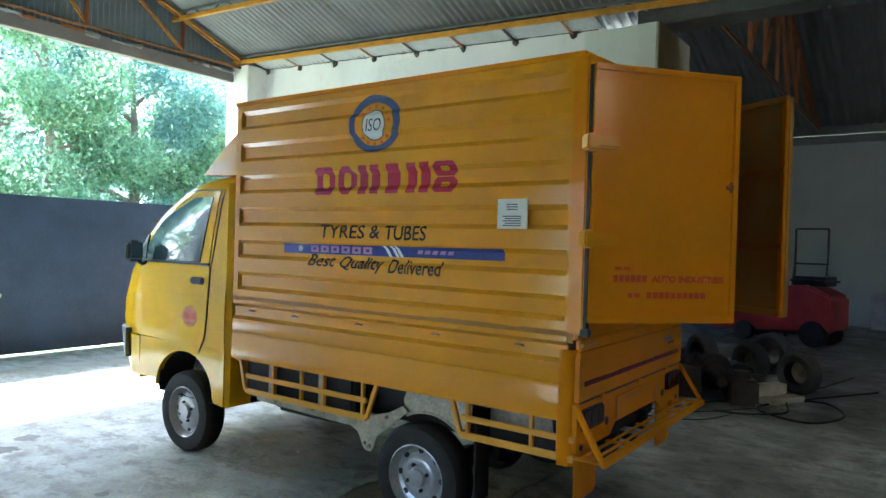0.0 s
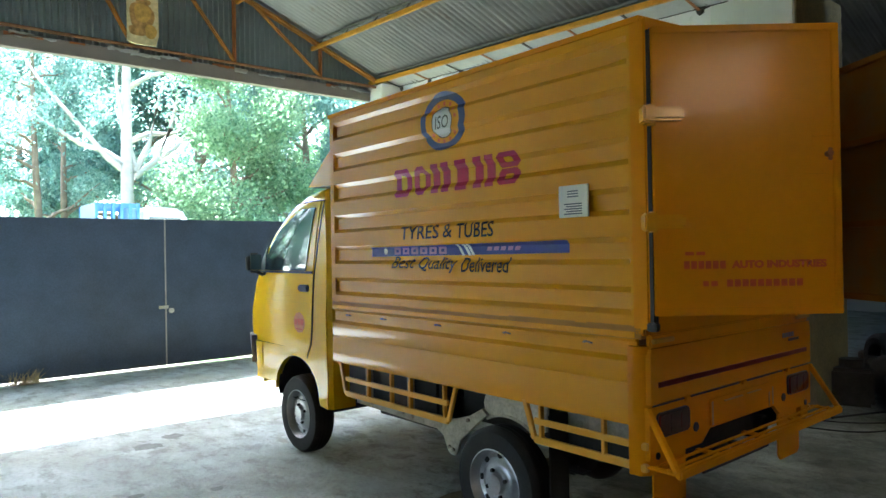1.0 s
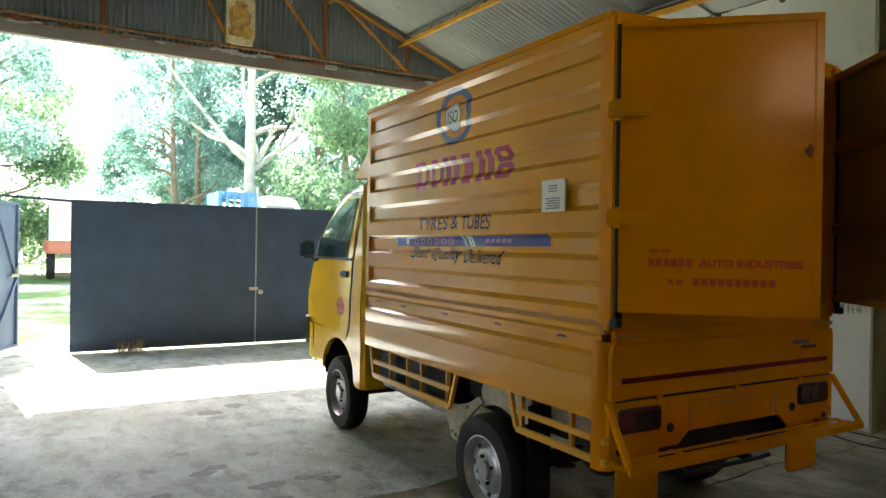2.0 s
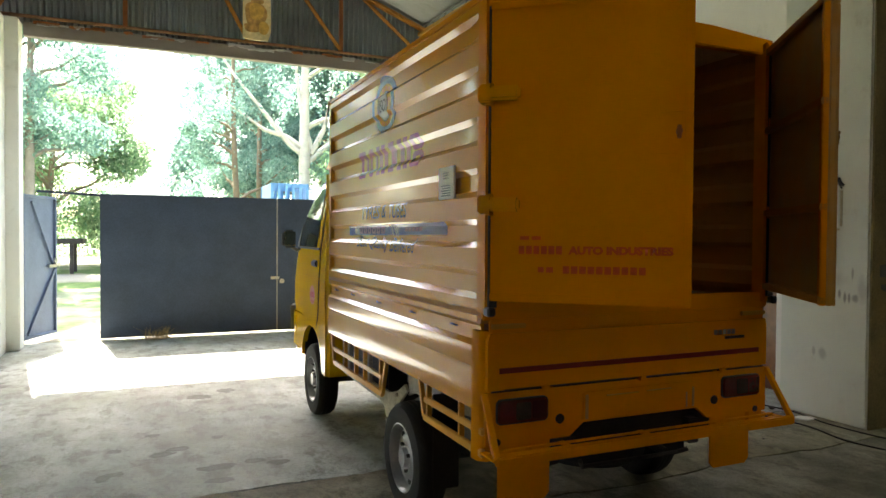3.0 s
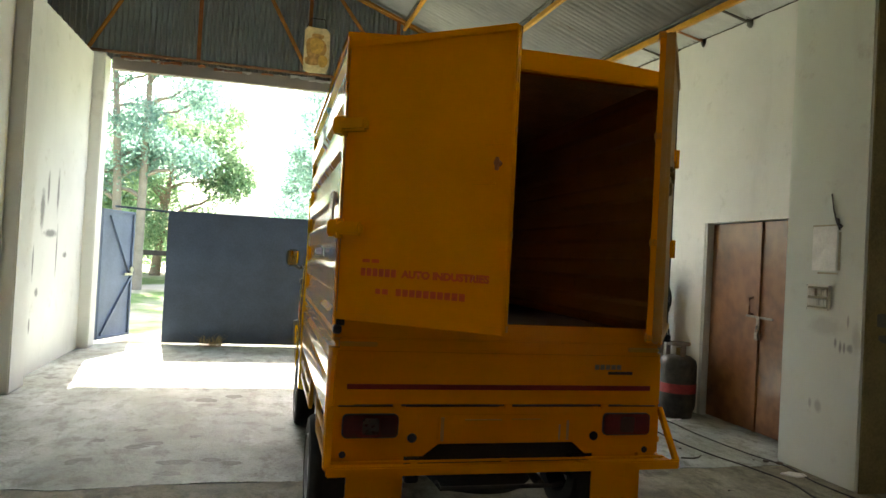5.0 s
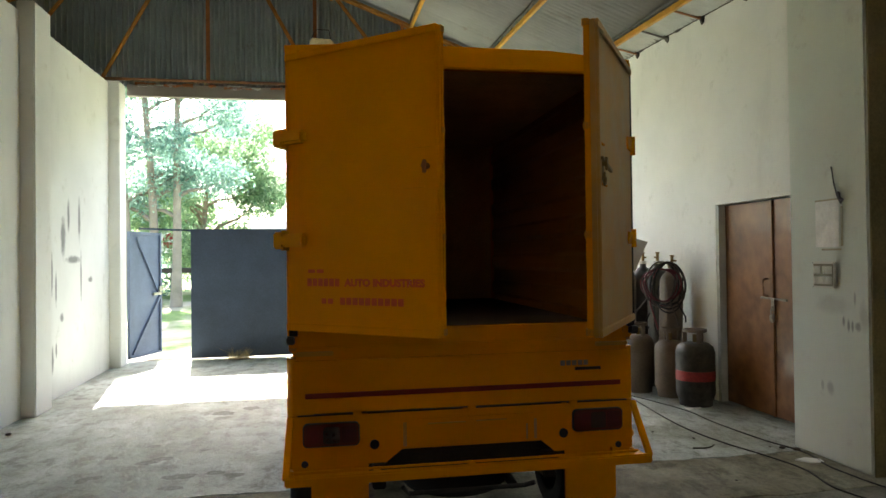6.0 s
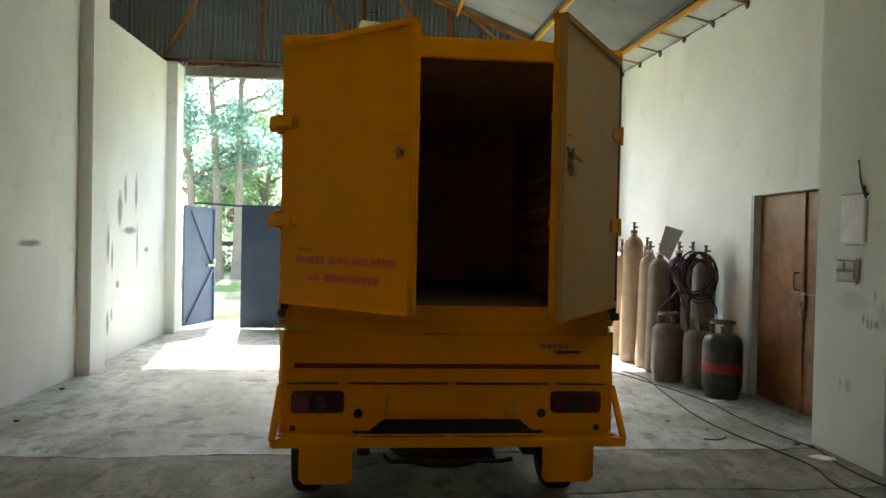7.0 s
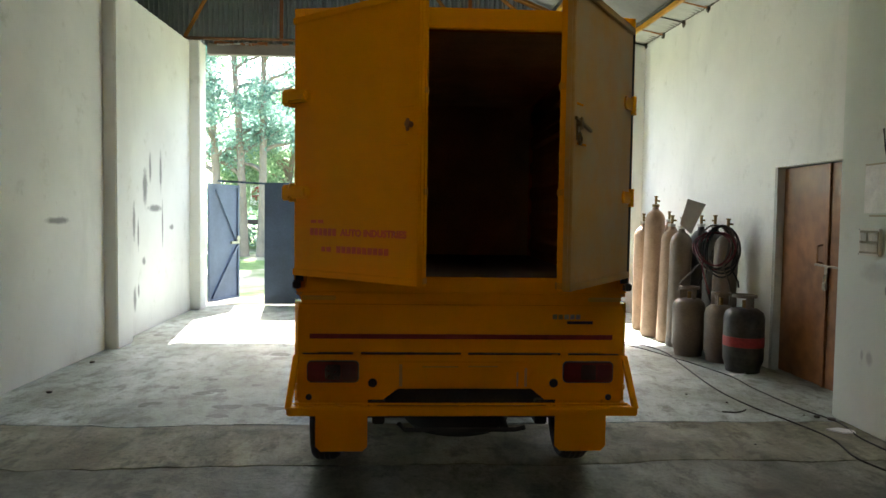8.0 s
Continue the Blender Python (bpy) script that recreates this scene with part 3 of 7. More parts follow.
def roof_sheet(name, x0, x1, y0, y1, zf, mat, label, pitch=0.10, amp=0.027):
    """A corrugated roof whose waves run down the slope, with a lap every metre or so."""
    bm = fresh()
    ys = np.arange(y0, y1, pitch / 8)
    rows = []
    for i, y in enumerate(ys):
        lap = 0.022 * (((y - y0) / 0.8) % 1.0)
        dz = amp * math.sin(2 * math.pi * (y - y0) / pitch) + lap
        rows.append([bm.verts.new((x, y, zf(x, y) + dz)) for x in (x0, (x0 + x1) / 2, x1)])
    for a, b in zip(rows, rows[1:]):
        for k in range(2):
            bm.faces.new((a[k], a[k + 1], b[k + 1], b[k]))
    return single(name, bm, mat, label, "roof", "", "structure", 60)


SKY_X, SKY_Y = (2.2, 6.2), (-0.95, -0.114)
for x0, x1, y0, y1 in ((RIDGE_X, EAVE_X + 0.12, -8.3, SKY_Y[0]), (RIDGE_X, EAVE_X + 0.12, SKY_Y[1], 9.2), (RIDGE_X, SKY_X[0], *SKY_Y), (SKY_X[1], EAVE_X + 0.12, *SKY_Y)):
    roof_sheet("ceiling", x0, x1, y0, y1, roof_z, M_ROOF, "corrugated grey metal roof sheets on purlins")
roof_sheet("skylight", *SKY_X, *SKY_Y, roof_z, M_SKYLIGHT, "one translucent corrugated roof light sheet among the metal ones")
roof_sheet("ceiling", -4.5, RIDGE_X, -8.3, 9.2, roof_z, M_ROOF, "corrugated grey metal roof sheets on purlins")


def roof2_z(x, y):
    return 4.35 + 0.36 * (5.1 - abs(x - 12.0))


roof_sheet("ceiling", 6.95, 12.0, -8.3, 9.0, roof2_z, M_ROOFDARK, "dark sooty corrugated roof over the side bay", 0.15, 0.02)
roof_sheet("ceiling", 12.0, 17.35, -8.3, 9.0, roof2_z, M_ROOFDARK, "dark sooty corrugated roof over the side bay", 0.15, 0.02)

# corrugated gable over the gate, waves running upright
def gable():
    bm = fresh()
    pitch = 0.076
    xs = np.arange(-4.4, 6.9, pitch / 8)
    prev = None
    for x in xs:
        lap = 0.005 * (int((x + 4.4) / 0.9) % 2)
        y = 8.84 + 0.033 * math.sin(2 * math.pi * x / pitch) + lap
        top = roof_z(x, 8.84) - 0.01
        cur = [bm.verts.new((x, y, z)) for z in (4.07, top)]
        if prev:
            bm.faces.new((prev[0], cur[0], cur[1], prev[1]))
        prev = cur
    single("gable_wall", bm, M_GABLE, "weathered corrugated metal gable above the gate", "wall", "", "structure", 60)
    bm = fresh()
    box(bm, 0.03, 6.42, 8.78, 8.90, 3.925, 4.10, 0.006)
    single("trim", bm, M_LINTEL, "dull rust-stained steel lintel below the gable", "lintel", "", "structure", 0)


gable()
rng = random.Random(8)
for k in range(26):
    x = 0.1 + 6.2 * rng.random()
    w = rng.uniform(0.05, 0.45)
    bm = fresh()
    z = 4.09 + rng.uniform(-0.02, 0.012)
    n = max(3, int(w / 0.05))
    up = [(x + w * i / n, z + 0.012 + 0.012 * rng.random()) for i in range(n + 1)]
    dn = [(x + w * i / n, z - rng.uniform(0.0, 0.03)) for i in range(n, -1, -1)]
    prism(bm, up + dn, "y", 8.768, 8.779)
    single("peeled_strip", bm, (M_JAMB, M_TRUSSRUST, M_JAMB)[k % 3], "flaking paint on the lintel's upper edge", "flake", "flakes on the lintel", "structure", 0)


def angle_bar(bm, p0, p1, w=0.06):
    bar(bm, p0, p1, w, 0.012)
    bar(bm, p0, p1, 0.012, w)


def truss(y, x0, x1, ridge, zf, chord_z, posts, mat, label, chord_w=0.085, bare=()):
    t = thing("roof_truss", (0, y, 0), label, "roof truss", "", "structure")
    def p(nm, a, b, w, m=mat):
        bm = fresh()
        angle_bar(bm, (a[0], 0, a[1]), (b[0], 0, b[1]), w)
        part(nm, bm, m, t, smooth=0)
    p("chord", (x0, chord_z), (x1, chord_z), chord_w, M_CHORD)
    p("rafter", (x0, zf(x0, y) - 0.09), (ridge, zf(ridge, y) - 0.09), 0.085)
    p("rafter", (ridge, zf(ridge, y) - 0.09), (x1, zf(x1, y) - 0.09), 0.085)
    for i, x in enumerate(posts):
        if x not in bare:
            p("post", (x, chord_z), (x, zf(x, y) - 0.09), 0.055, M_TRUSSRUST)
        s = -1 if x > ridge else 1
        xt = x + s * 1.05
        if abs(x - ridge) > 0.3:
            zt = min(zf(xt, y) - 0.1, zf(ridge, y) - 0.1)
            p("brace", (x - s * 0.0, chord_z + 0.02), (xt, zt), 0.055)
    return t


truss(8.62, -4.2, 6.55, RIDGE_X, roof_z, 4.125, [-2.9, -1.6, -0.25, 1.2, 2.75, 4.08, 5.42], M_TRUSSBR, "weathered orange steel truss with rusted bottom chord", 0.042, (-0.25,))
for yy in (0.4, -4.2):
    truss(yy, -4.2, 6.55, RIDGE_X, roof_z, 3.95, [-2.9, -1.6, -0.25, 1.2, 2.75, 4.08, 5.42], M_TRUSS, "yellow painted steel roof truss")
for yy in (2.1, -3.4):
    truss(yy, 7.1, 16.9, 12.0, roof2_z, 4.28, [8.6, 10.0, 11.0, 12.0, 13.0, 14.0, 15.4], M_TRUSSRUST, "rusty orange steel truss of the side bay")


def purlin(x, y0, y1, mat):
    """A light lattice purlin: yellow bottom rod, dark top angle, short slanted ties between them."""
    drop = 0.125 if x < 6.3 else 0.10
    bm = fresh()
    bar(bm, (x, y0, roof_z(x, y0) - drop), (x, y1, roof_z(x, y1) - drop), 0.046, 0.062, 0.006)
    pl = single("purlin", bm, mat, "yellow painted steel lattice purlin", "purlin", "", "structure", 0)
    bm = fresh()
    bar(bm, (x, y0, roof_z(x, y0) - 0.032), (x, y1, roof_z(x, y1) - 0.032), 0.045, 0.030, 0.003)
    part("top_angle", bm, M_DARKSTEEL, pl, "dark sooty top angle", 0)
    bm = fresh()
    n = int((y1 - y0) / 0.36)
    for k in range(n):
        y = y0 + 0.36 * k
        s = 0.10 if k % 2 else -0.10
        bar(bm, (x, y + 0.18 - s, roof_z(x, y) - drop), (x, y + 0.18 + s, roof_z(x, y) - 0.03), 0.013, 0.013)
    part("lattice_tie", bm, M_IRON, pl, smooth=0)


for px in (-3.6, -2.2, -0.8, 0.6, 1.8, 3.0, 4.2, 5.38, 6.42):
    purlin(px, -8.2, 8.8, M_TRUSS)

# whitewashed infill between the wall's cracked top edge and the roof, with brackets that carry the eave purlin
bm = fresh()
prev = None
for k in range(62):
    y = 2.9 + k * 0.1
    zt, zb = roof_z(6.74, y) - 0.015, eave_r(y) + 0.002
    cur = [bm.verts.new((6.780 + 0.004 * noise.noise((y * 3, 1, 0)), y, zb)), bm.verts.new((6.780, y, max(zt, zb + 0.02))), bm.verts.new((6.94, y, max(zt, zb + 0.02))), bm.verts.new((6.94, y, zb))]
    if prev:
        for i in range(4):
            j = (i + 1) % 4
            bm.faces.new((prev[i], prev[j], cur[j], cur[i]))
    prev = cur
single("wall_infill", bm, M_WALL_R, "whitewashed infill under the eave", "wall", "", "structure", 0)
bm = fresh()
prev = None
for k in range(62):
    y = 2.9 + k * 0.1
    za, zb = eave_r(y) + 0.004, roof_z(6.42, y) - 0.075
    cur = [bm.verts.new(p) for p in ((6.776, y, za), (6.45, y, zb), (6.45, y, zb + 0.012), (6.776, y, za + 0.012))]
    if prev:
        for i in range(4):
            j = (i + 1) % 4
            bm.faces.new((prev[i], prev[j], cur[j], cur[i]))
    prev = cur
single("eave_soffit", bm, M_JAMB, "pale grey sloping board under the eave", "soffit", "", "structure", 0)
rng = random.Random(21)
bm = fresh()
pts, rad = [], []
for k in range(300):
    y = 2.95 + 0.02 * k
    pts.append((6.782, y, eave_r(y) + 0.008 * noise.noise((y * 6, 3, 0)) + 0.004 * noise.noise((y * 25, 5, 0))))
    rad.append(0.007 + 0.040 * max(0.0, noise.noise((y * 4.5, 9, 0)) - 0.15) + 0.003 * noise.noise((y * 30, 2, 0)))
tube(bm, pts, rad, 6)
single("wall_crack", bm, M_IRON, "dark ragged crack along the wall's top", "crack", "", "structure", 60)
for k in range(8):
    y = 3.25 + 0.74 * k
    bm = fresh()
    bar(bm, (6.765, y, eave_r(y) - 0.02), (6.44, y, roof_z(6.42, y) - 0.10), 0.03, 0.010)
    bar(bm, (6.76, y, eave_r(y) + 0.0), (6.76, y, eave_r(y) + 0.09), 0.03, 0.008)
    single("purlin_bracket", bm, M_IRON if k % 2 else M_TRUSSRUST, "short dark steel bracket under the eave purlin", "bracket", "purlin brackets", "structure", 0)
for k in range(8):
    y = 3.25 + 0.74 * k
    bm = fresh()
    bmesh.ops.create_icosphere(bm, subdivisions=2, radius=0.04)
    for v in bm.verts:
        v.co *= 1 + 0.6 * noise.noise(v.co * 22 + Vector((y, 0, 0)))
        v.co = Vector((6.782 + 0.4 * v.co.x, y + v.co.y * rng.uniform(0.9, 1.3), eave_r(y) - 0.015 + v.co.z * (1.5 if v.co.z < 0 else 0.8)))
    single("broken_plaster", bm, M_IRON, "dark broken plaster at a bracket's foot", "plaster", "broken plaster spots", "structure", 40)
# gutter beam over the opening to the side bay
bm = fresh()
box(bm, 6.6, 6.95, -8.2, 2.45, 3.78, 4.0, 0.01)
single("beam", bm, M_DARKSTEEL, "dull steel gutter beam under the eave", "beam", "", "structure", 0)

# ---- the gate ----
def gate():
    g = thing("gate", (0, 8.94, 0), "navy blue sheet steel yard gate, closed but for its wicket", "gate")
    for x0, x1 in ((0.88, 3.205), (3.215, 6.33)):
        bm = fresh()
        box(bm, x0, x1, -0.006, 0.006, 0.03, 1.965)
        leaf = part("leaf", bm, M_GATE, g, smooth=0)
        for a, b in (((x0, 0.05), (x1, 0.05)), ((x0, 0.99), (x1, 0.99)), ((x0, 1.945), (x1, 1.945)), ((x0 + 0.02, 0.05), (x0 + 0.02, 1.945)), ((x1 - 0.02, 0.05), (x1 - 0.02, 1.945))):
            bm = fresh()
            bar(bm, (a[0], 0.028, a[1]), (b[0], 0.028, b[1]), 0.04)
            part("frame_bar", bm, M_GATE, leaf, smooth=0)
    bm = fresh()
    bar(bm, (0.15, 0.0, 1.98), (0.89, 0.0, 1.945), 0.03)
    part("top_rail", bm, M_GATE, g, smooth=0)
    bm = fresh()
    box(bm, 3.12, 3.24, -0.03, -0.008, 0.78, 0.82)
    cyl(bm, (3.28, -0.03, 0.75), (3.28, -0.008, 0.75), 0.035, 12)
    part("latch", bm, M_CHROME, g, "bright worn latch plate")
    bm = fresh()
    bar(bm, (3.21, -0.012, 0.03), (3.21, -0.012, 1.965), 0.018, 0.008)
    part("cover_strip", bm, M_GALV, g, smooth=0)
    # open wicket, hinged at the pilaster and swung outwards
    w = thing("wicket_gate", (-0.02, 8.945, 0), "faded blue steel wicket door standing open", "gate door", turn=70)
    bm = fresh()
    box(bm, 0, 0.82, -0.004, 0.004, 0.04, 1.94)
    part("sheet", bm, M_WICKET, w, smooth=0)
    for a, b in (((0, 0.06), (0.82, 0.06)), ((0, 1.92), (0.82, 1.92)), ((0.018, 0.05), (0.018, 1.94)), ((0.802, 0.05), (0.802, 1.94)), ((0.2, 1.85), (0.78, 0.95)), ((0.1, 0.1), (0.78, 0.92))):
        bm = fresh()
        bar(bm, (a[0], -0.02, a[1]), (b[0], -0.02, b[1]), 0.03)
        part("brace", bm, M_WICKET, w, smooth=0)
    bm = fresh()
    box(bm, 0.59, 0.80, -0.05, -0.02, 0.96, 1.0)
    cyl(bm, (0.76, -0.06, 1.05), (0.76, -0.03, 1.05), 0.045, 12)
    part("bolt", bm, M_CHROME, w, "bright bolt and padlock")


gate()


# ---- the small truck ----
HW = 0.79
LIFT = 0.028               # the sprung body rides this much over the wheels' own height
truck = thing("delivery_truck", (3.484, 1.245, LIFT), "bright yellow delivery truck with ribbed box body, rear doors open", "truck", turn=0.4)
RIBS = [2.32 - 0.209 * i for i in range(6)]          # top of each sunk band
DEEP, SLANT, BAND = 0.022, 0.024, 0.118


def rib_depth(z):
    """How far the ribbed side is sunk at height z."""
    for t in RIBS:
        if t - BAND < z < t:
            return DEEP * max(0.0, min(1.0, (t - z) / SLANT, (z - (t - BAND)) / SLANT))
    return 0.0


RIB_CUTS = sorted({round(z, 4) for t in RIBS for z in (t, t - SLANT, t - BAND + SLANT, t - BAND)})


def ribbed_panel(side, y0, y1, thick=0.03):
    """The ribbed side sheet; the sunk bands stop short of its two ends with slanted faces."""
    bm = fresh()
    zs = [1.11] + RIB_CUTS + [2.36]
    ys = [(y0, 0), (y0 + 0.045, 0), (y0 + 0.16, 1), (y1 - 0.060, 1), (y1 - 0.045, 0), (y1, 0)]
    n = 14
    ys = ys[:3] + [(y0 + 0.16 + (y1 - y0 - 0.22) * k / n, 1) for k in range(1, n)] + ys[3:]
    out = [[bm.verts.new((side * (HW - k * rib_depth(z + (1e-5 if z in [t - BAND for t in RIBS] else 0))
                          + 0.0022 * noise.noise((y * 2.3, z * 4, side)) * k), y, z)) for y, k in ys] for z in zs]
    inn = [[bm.verts.new((side * (HW - thick - k * rib_depth(z)), y, z)) for y, k in ys] for z in zs]
    for inside, g in enumerate((out, inn)):
        for a, b in zip(g, g[1:]):
            for i in range(len(a) - 1):
                bm.faces.new((a[i], a[i + 1], b[i + 1], b[i])).material_index = inside
    for i in range(len(ys) - 1):
        for z in (0, -1):
            bm.faces.new((out[z][i], out[z][i + 1], inn[z][i + 1], inn[z][i]))
    for i in range(len(zs) - 1):
        for y in (0, -1):
            bm.faces.new((out[i][y], out[i + 1][y], inn[i + 1][y], inn[i][y]))
    return bm


for s in (-1, 1):
    side = part("box_side", ribbed_panel(s, 0.0, 2.44), M_YEL_LIT, truck, "ribbed yellow sheet side", 20)
    side.data.materials.append(M_YEL_INSHADE)
bm = fresh()
box(bm, -HW + 0.03, HW - 0.03, 2.40, 2.44, 1.11, 2.38)
part("box_front", bm, M_YEL, truck, smooth=0)
bm = fresh()
box(bm, -HW + 0.06, HW - 0.06, 2.385, 2.398, 1.126, 2.343)
part("front_lining", bm, M_LINING, truck, "dark brown board lining inside the box", 0)
bm = fresh()
box(bm, -HW + 0.06, HW - 0.06, 0.06, 2.385, 2.345, 2.355)
part("roof_lining", bm, M_LINING, truck, "dark brown board lining under the roof", 0)
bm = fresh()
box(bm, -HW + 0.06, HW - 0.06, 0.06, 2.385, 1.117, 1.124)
part("floor_lining", bm, M_BOXFLOOR, truck, "brown floor board, the box's inner shade put into its colour", 0)
bm = fresh()
prism(bm, [(-HW - 0.008, 2.36), (-HW - 0.008, 2.385), (-0.4, 2.412), (0.4, 2.412), (HW + 0.008, 2.385), (HW + 0.008, 2.36)], "y", -0.02, 2.45)
part("box_roof", bm, M_YEL, truck, smooth=0)
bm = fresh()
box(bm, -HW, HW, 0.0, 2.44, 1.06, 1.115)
part("box_floor", bm, M_YEL_INSHADE, truck, smooth=0)
# rear door frame: sill, header and two corner posts
for nm, b6 in (("rear_sill", (-HW, HW, -0.02, 0.03, 1.075, 1.15)), ("rear_header", (-HW + 0.05, HW - 0.05, -0.02, 0.03, 2.312, 2.375)),
               ("corner_post", (-HW - 0.004, -HW + 0.05, -0.043, 0.035, 1.10, 2.37)), ("corner_post", (HW - 0.05, HW + 0.004, -0.043, 0.035, 1.10, 2.37))):
    bm = fresh()
    box(bm, *b6, 0.006)
    part(nm, bm, M_YEL, truck)
for s in (-1, 1):
    bm = fresh()
    box(bm, s * (HW - 0.010) - 0.018, s * (HW - 0.010) + 0.018, -0.075, -0.03, 1.096, 1.132, 0.005)
    part("rubber_stop", bm, M_BLACKPL, truck, "black rubber corner stop")


# Black strips put in for the dark gap between corner post and door.
for s in (-1, 1):
    bm = fresh()
    box(bm, s * (HW - 0.022) - 0.018, s * (HW - 0.022) + 0.018, -0.058, -0.0432, 1.13, 2.32)
    part("gap_shade_strip", bm, M_BLACK, truck, "black strip standing in for the dark gap at the door", 0)


def rear_door(s, direction):
    """A box door leaf, hinged at the side s and standing open along the given direction."""
    a = math.degrees(math.atan2(direction[1], direction[0]))
    bm = fresh()
    W, Z0, Z1 = (0.748 if s < 0 else 0.765), 1.16, 2.325
    f = -s                     # the outer face looks to +y of the leaf for the left one
    box(bm, 0.0, W, -0.012, 0.012, Z0, Z1, 0.004)
    for v in bm.verts:
        v.co.y += 0.004 * noise.noise((v.co.x * 3, v.co.z * 3, s))
    ob = part("rear_door", bm, M_YEL if s < 0 else M_YEL_DUSTSHADE, truck, "yellow sheet metal box door, swung open" if s < 0 else "dusty yellow sheet metal box door, swung open, shade and sheen in its colour")
    ob.matrix_basis = pose(s * (HW - 0.008) - (0.018 if s > 0 else 0.0), -0.062, 0, 0, 0, a)
    out = 1 if s > 0 else -1
    # folded rim on the outside, ribs on the inside
    for b6 in ((0, W, 0.012, 0.022, Z1 - 0.03, Z1), (0, W, 0.012, 0.022, Z0, Z0 + 0.03), (W - 0.03, W, 0.012, 0.022, Z0 + 0.03, Z1 - 0.03)):
        bm = fresh()
        x0, x1, y0, y1, z0, z1 = b6
        box(bm, x0, x1, min(out * y0, out * y1), max(out * y0, out * y1), z0, z1, 0.003)
        part("rim", bm, M_YEL if s < 0 else M_YEL_DUSTSHADE, ob)
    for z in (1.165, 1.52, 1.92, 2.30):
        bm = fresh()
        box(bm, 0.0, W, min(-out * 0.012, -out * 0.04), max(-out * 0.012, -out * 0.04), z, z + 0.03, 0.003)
        part("stiffener", bm, M_YEL_INSHADE, ob)
    bm = fresh()
    box(bm, W - 0.03, W, min(-out * 0.012, -out * 0.034), max(-out * 0.012, -out * 0.034), Z0, Z1, 0.003)
    part("stiffener", bm, M_YEL, ob)
    th = 0.052 if s < 0 else 0.022
    for z in (1.51, 1.94):
        bm = fresh()
        box(bm, -0.012, 0.118, min(out * 0.010, out * th), max(out * 0.010, out * th), z, z + 0.056, 0.011)
        box(bm, -0.046 if s < 0 else -0.024, 0.012, min(-out * 0.02, out * th), max(-out * 0.02, out * th), z - 0.008, z + 0.064, 0.008)
        cyl(bm, (-0.006, out * 0.016, z - 0.014), (-0.006, out * 0.016, z + 0.070), 0.017, 12)
        part("hinge", bm, M_YEL_LIT if s < 0 else M_YEL, ob, "painted strap hinge")
    bm = fresh()
    cyl(bm, (W - 0.05, out * 0.012, 1.80), (W - 0.05, out * 0.040, 1.80), 0.012, 12)
    box(bm, W - 0.058, W - 0.042, min(out * 0.03, out * 0.04), max(out * 0.03, out * 0.04), 1.772, 1.822, 0.003)
    part("lock_knob", bm, M_TRUSSRUST if s < 0 else M_BRASS, ob, "small turning lock knob")
    for dx, z in ((0.15, 1.725), (0.11, 1.875)):
        bm = fresh()
        bar(bm, (W - dx, out * 0.015, z), (W - dx + 0.09, out * 0.015, z), 0.007)
        part("weld_bead", bm, M_YEL, ob)
    if s > 0:
        bm = fresh()
        bar(bm, (W - 0.17, 0.030, 1.782), (W - 0.01, 0.026, 1.815), 0.011)
        cyl(bm, (W - 0.05, 0.012, 1.80), (W - 0.05, 0.038, 1.80), 0.012, 10)
        box(bm, W - 0.085, W - 0.045, 0.012, 0.020, 1.735, 1.815, 0.003)
        tube(bm, [(W - 0.062 + 0.016 * math.cos(k * 0.7), 0.026, 1.742 + 0.022 * math.sin(k * 0.7)) for k in range(10)], 0.005, 6)
        part("hasp", bm, M_BRASS, ob, "steel hasp and ring")
    return ob


door_l = rear_door(-1, (0.572, -0.486))
door_r = rear_door(1, (-0.435, -0.63))


# ---- lettering ----
def text_mesh(body, size, shear=0.0, bold=0.0):
    cu = bpy.data.curves.new("lettering", "FONT")
    cu.body = body
    cu.size = size
    cu.shear = shear
    cu.offset = bold
    cu.resolution_u = 3
    ob = new("lettering", cu)
    bpy.context.view_layer.update()
    me = bpy.data.meshes.new_from_object(ob.evaluated_get(bpy.context.evaluated_depsgraph_get()))
    bpy.data.objects.remove(ob)
    bm = fresh()
    bm.from_mesh(me)
    bpy.data.meshes.remove(me)
    return bm


def fit_flat(bm, u0, u1, v0, v1):
    xs = [v.co.x for v in bm.verts]
    ys = [v.co.y for v in bm.verts]
    for v in bm.verts:
        v.co = Vector((u0 + (v.co.x - min(xs)) / (max(xs) - min(xs)) * (u1 - u0), v0 + (v.co.y - min(ys)) / (max(ys) - min(ys)) * (v1 - v0), 0))
    return bm


def on_left_side(bm, lift=0.0018):
    """Lay a flat drawing (u along the side to the rear, v up) onto the ribbed left side, following its bands."""
    for z in RIB_CUTS:
        bmesh.ops.bisect_plane(bm, geom=bm.verts[:] + bm.edges[:] + bm.faces[:], plane_co=(0, z, 0), plane_no=(0, 1, 0))
    for v in bm.verts:
        u, z = v.co.x, v.co.y
        y = 2.44 - u
        k = rib_depth(z)
        v.co = Vector((-(HW - k + 0.0022 * noise.noise((y * 2.3, z * 4, -1))) - lift, y, z))
    return bm


def flat_poly(bm, pts):
    return bm.faces.new([bm.verts.new((x, y, 0)) for x, y in pts])


def ellipse(cx, cy, rx, ry, n=40, wob=0.0):
    return [(cx + rx * (1 + wob * math.sin(3 * a + 1)) * math.cos(a), cy + ry * (1 + wob * math.cos(2 * a)) * math.sin(a)) for a in [2 * math.pi * i / n for i in range(n)]]


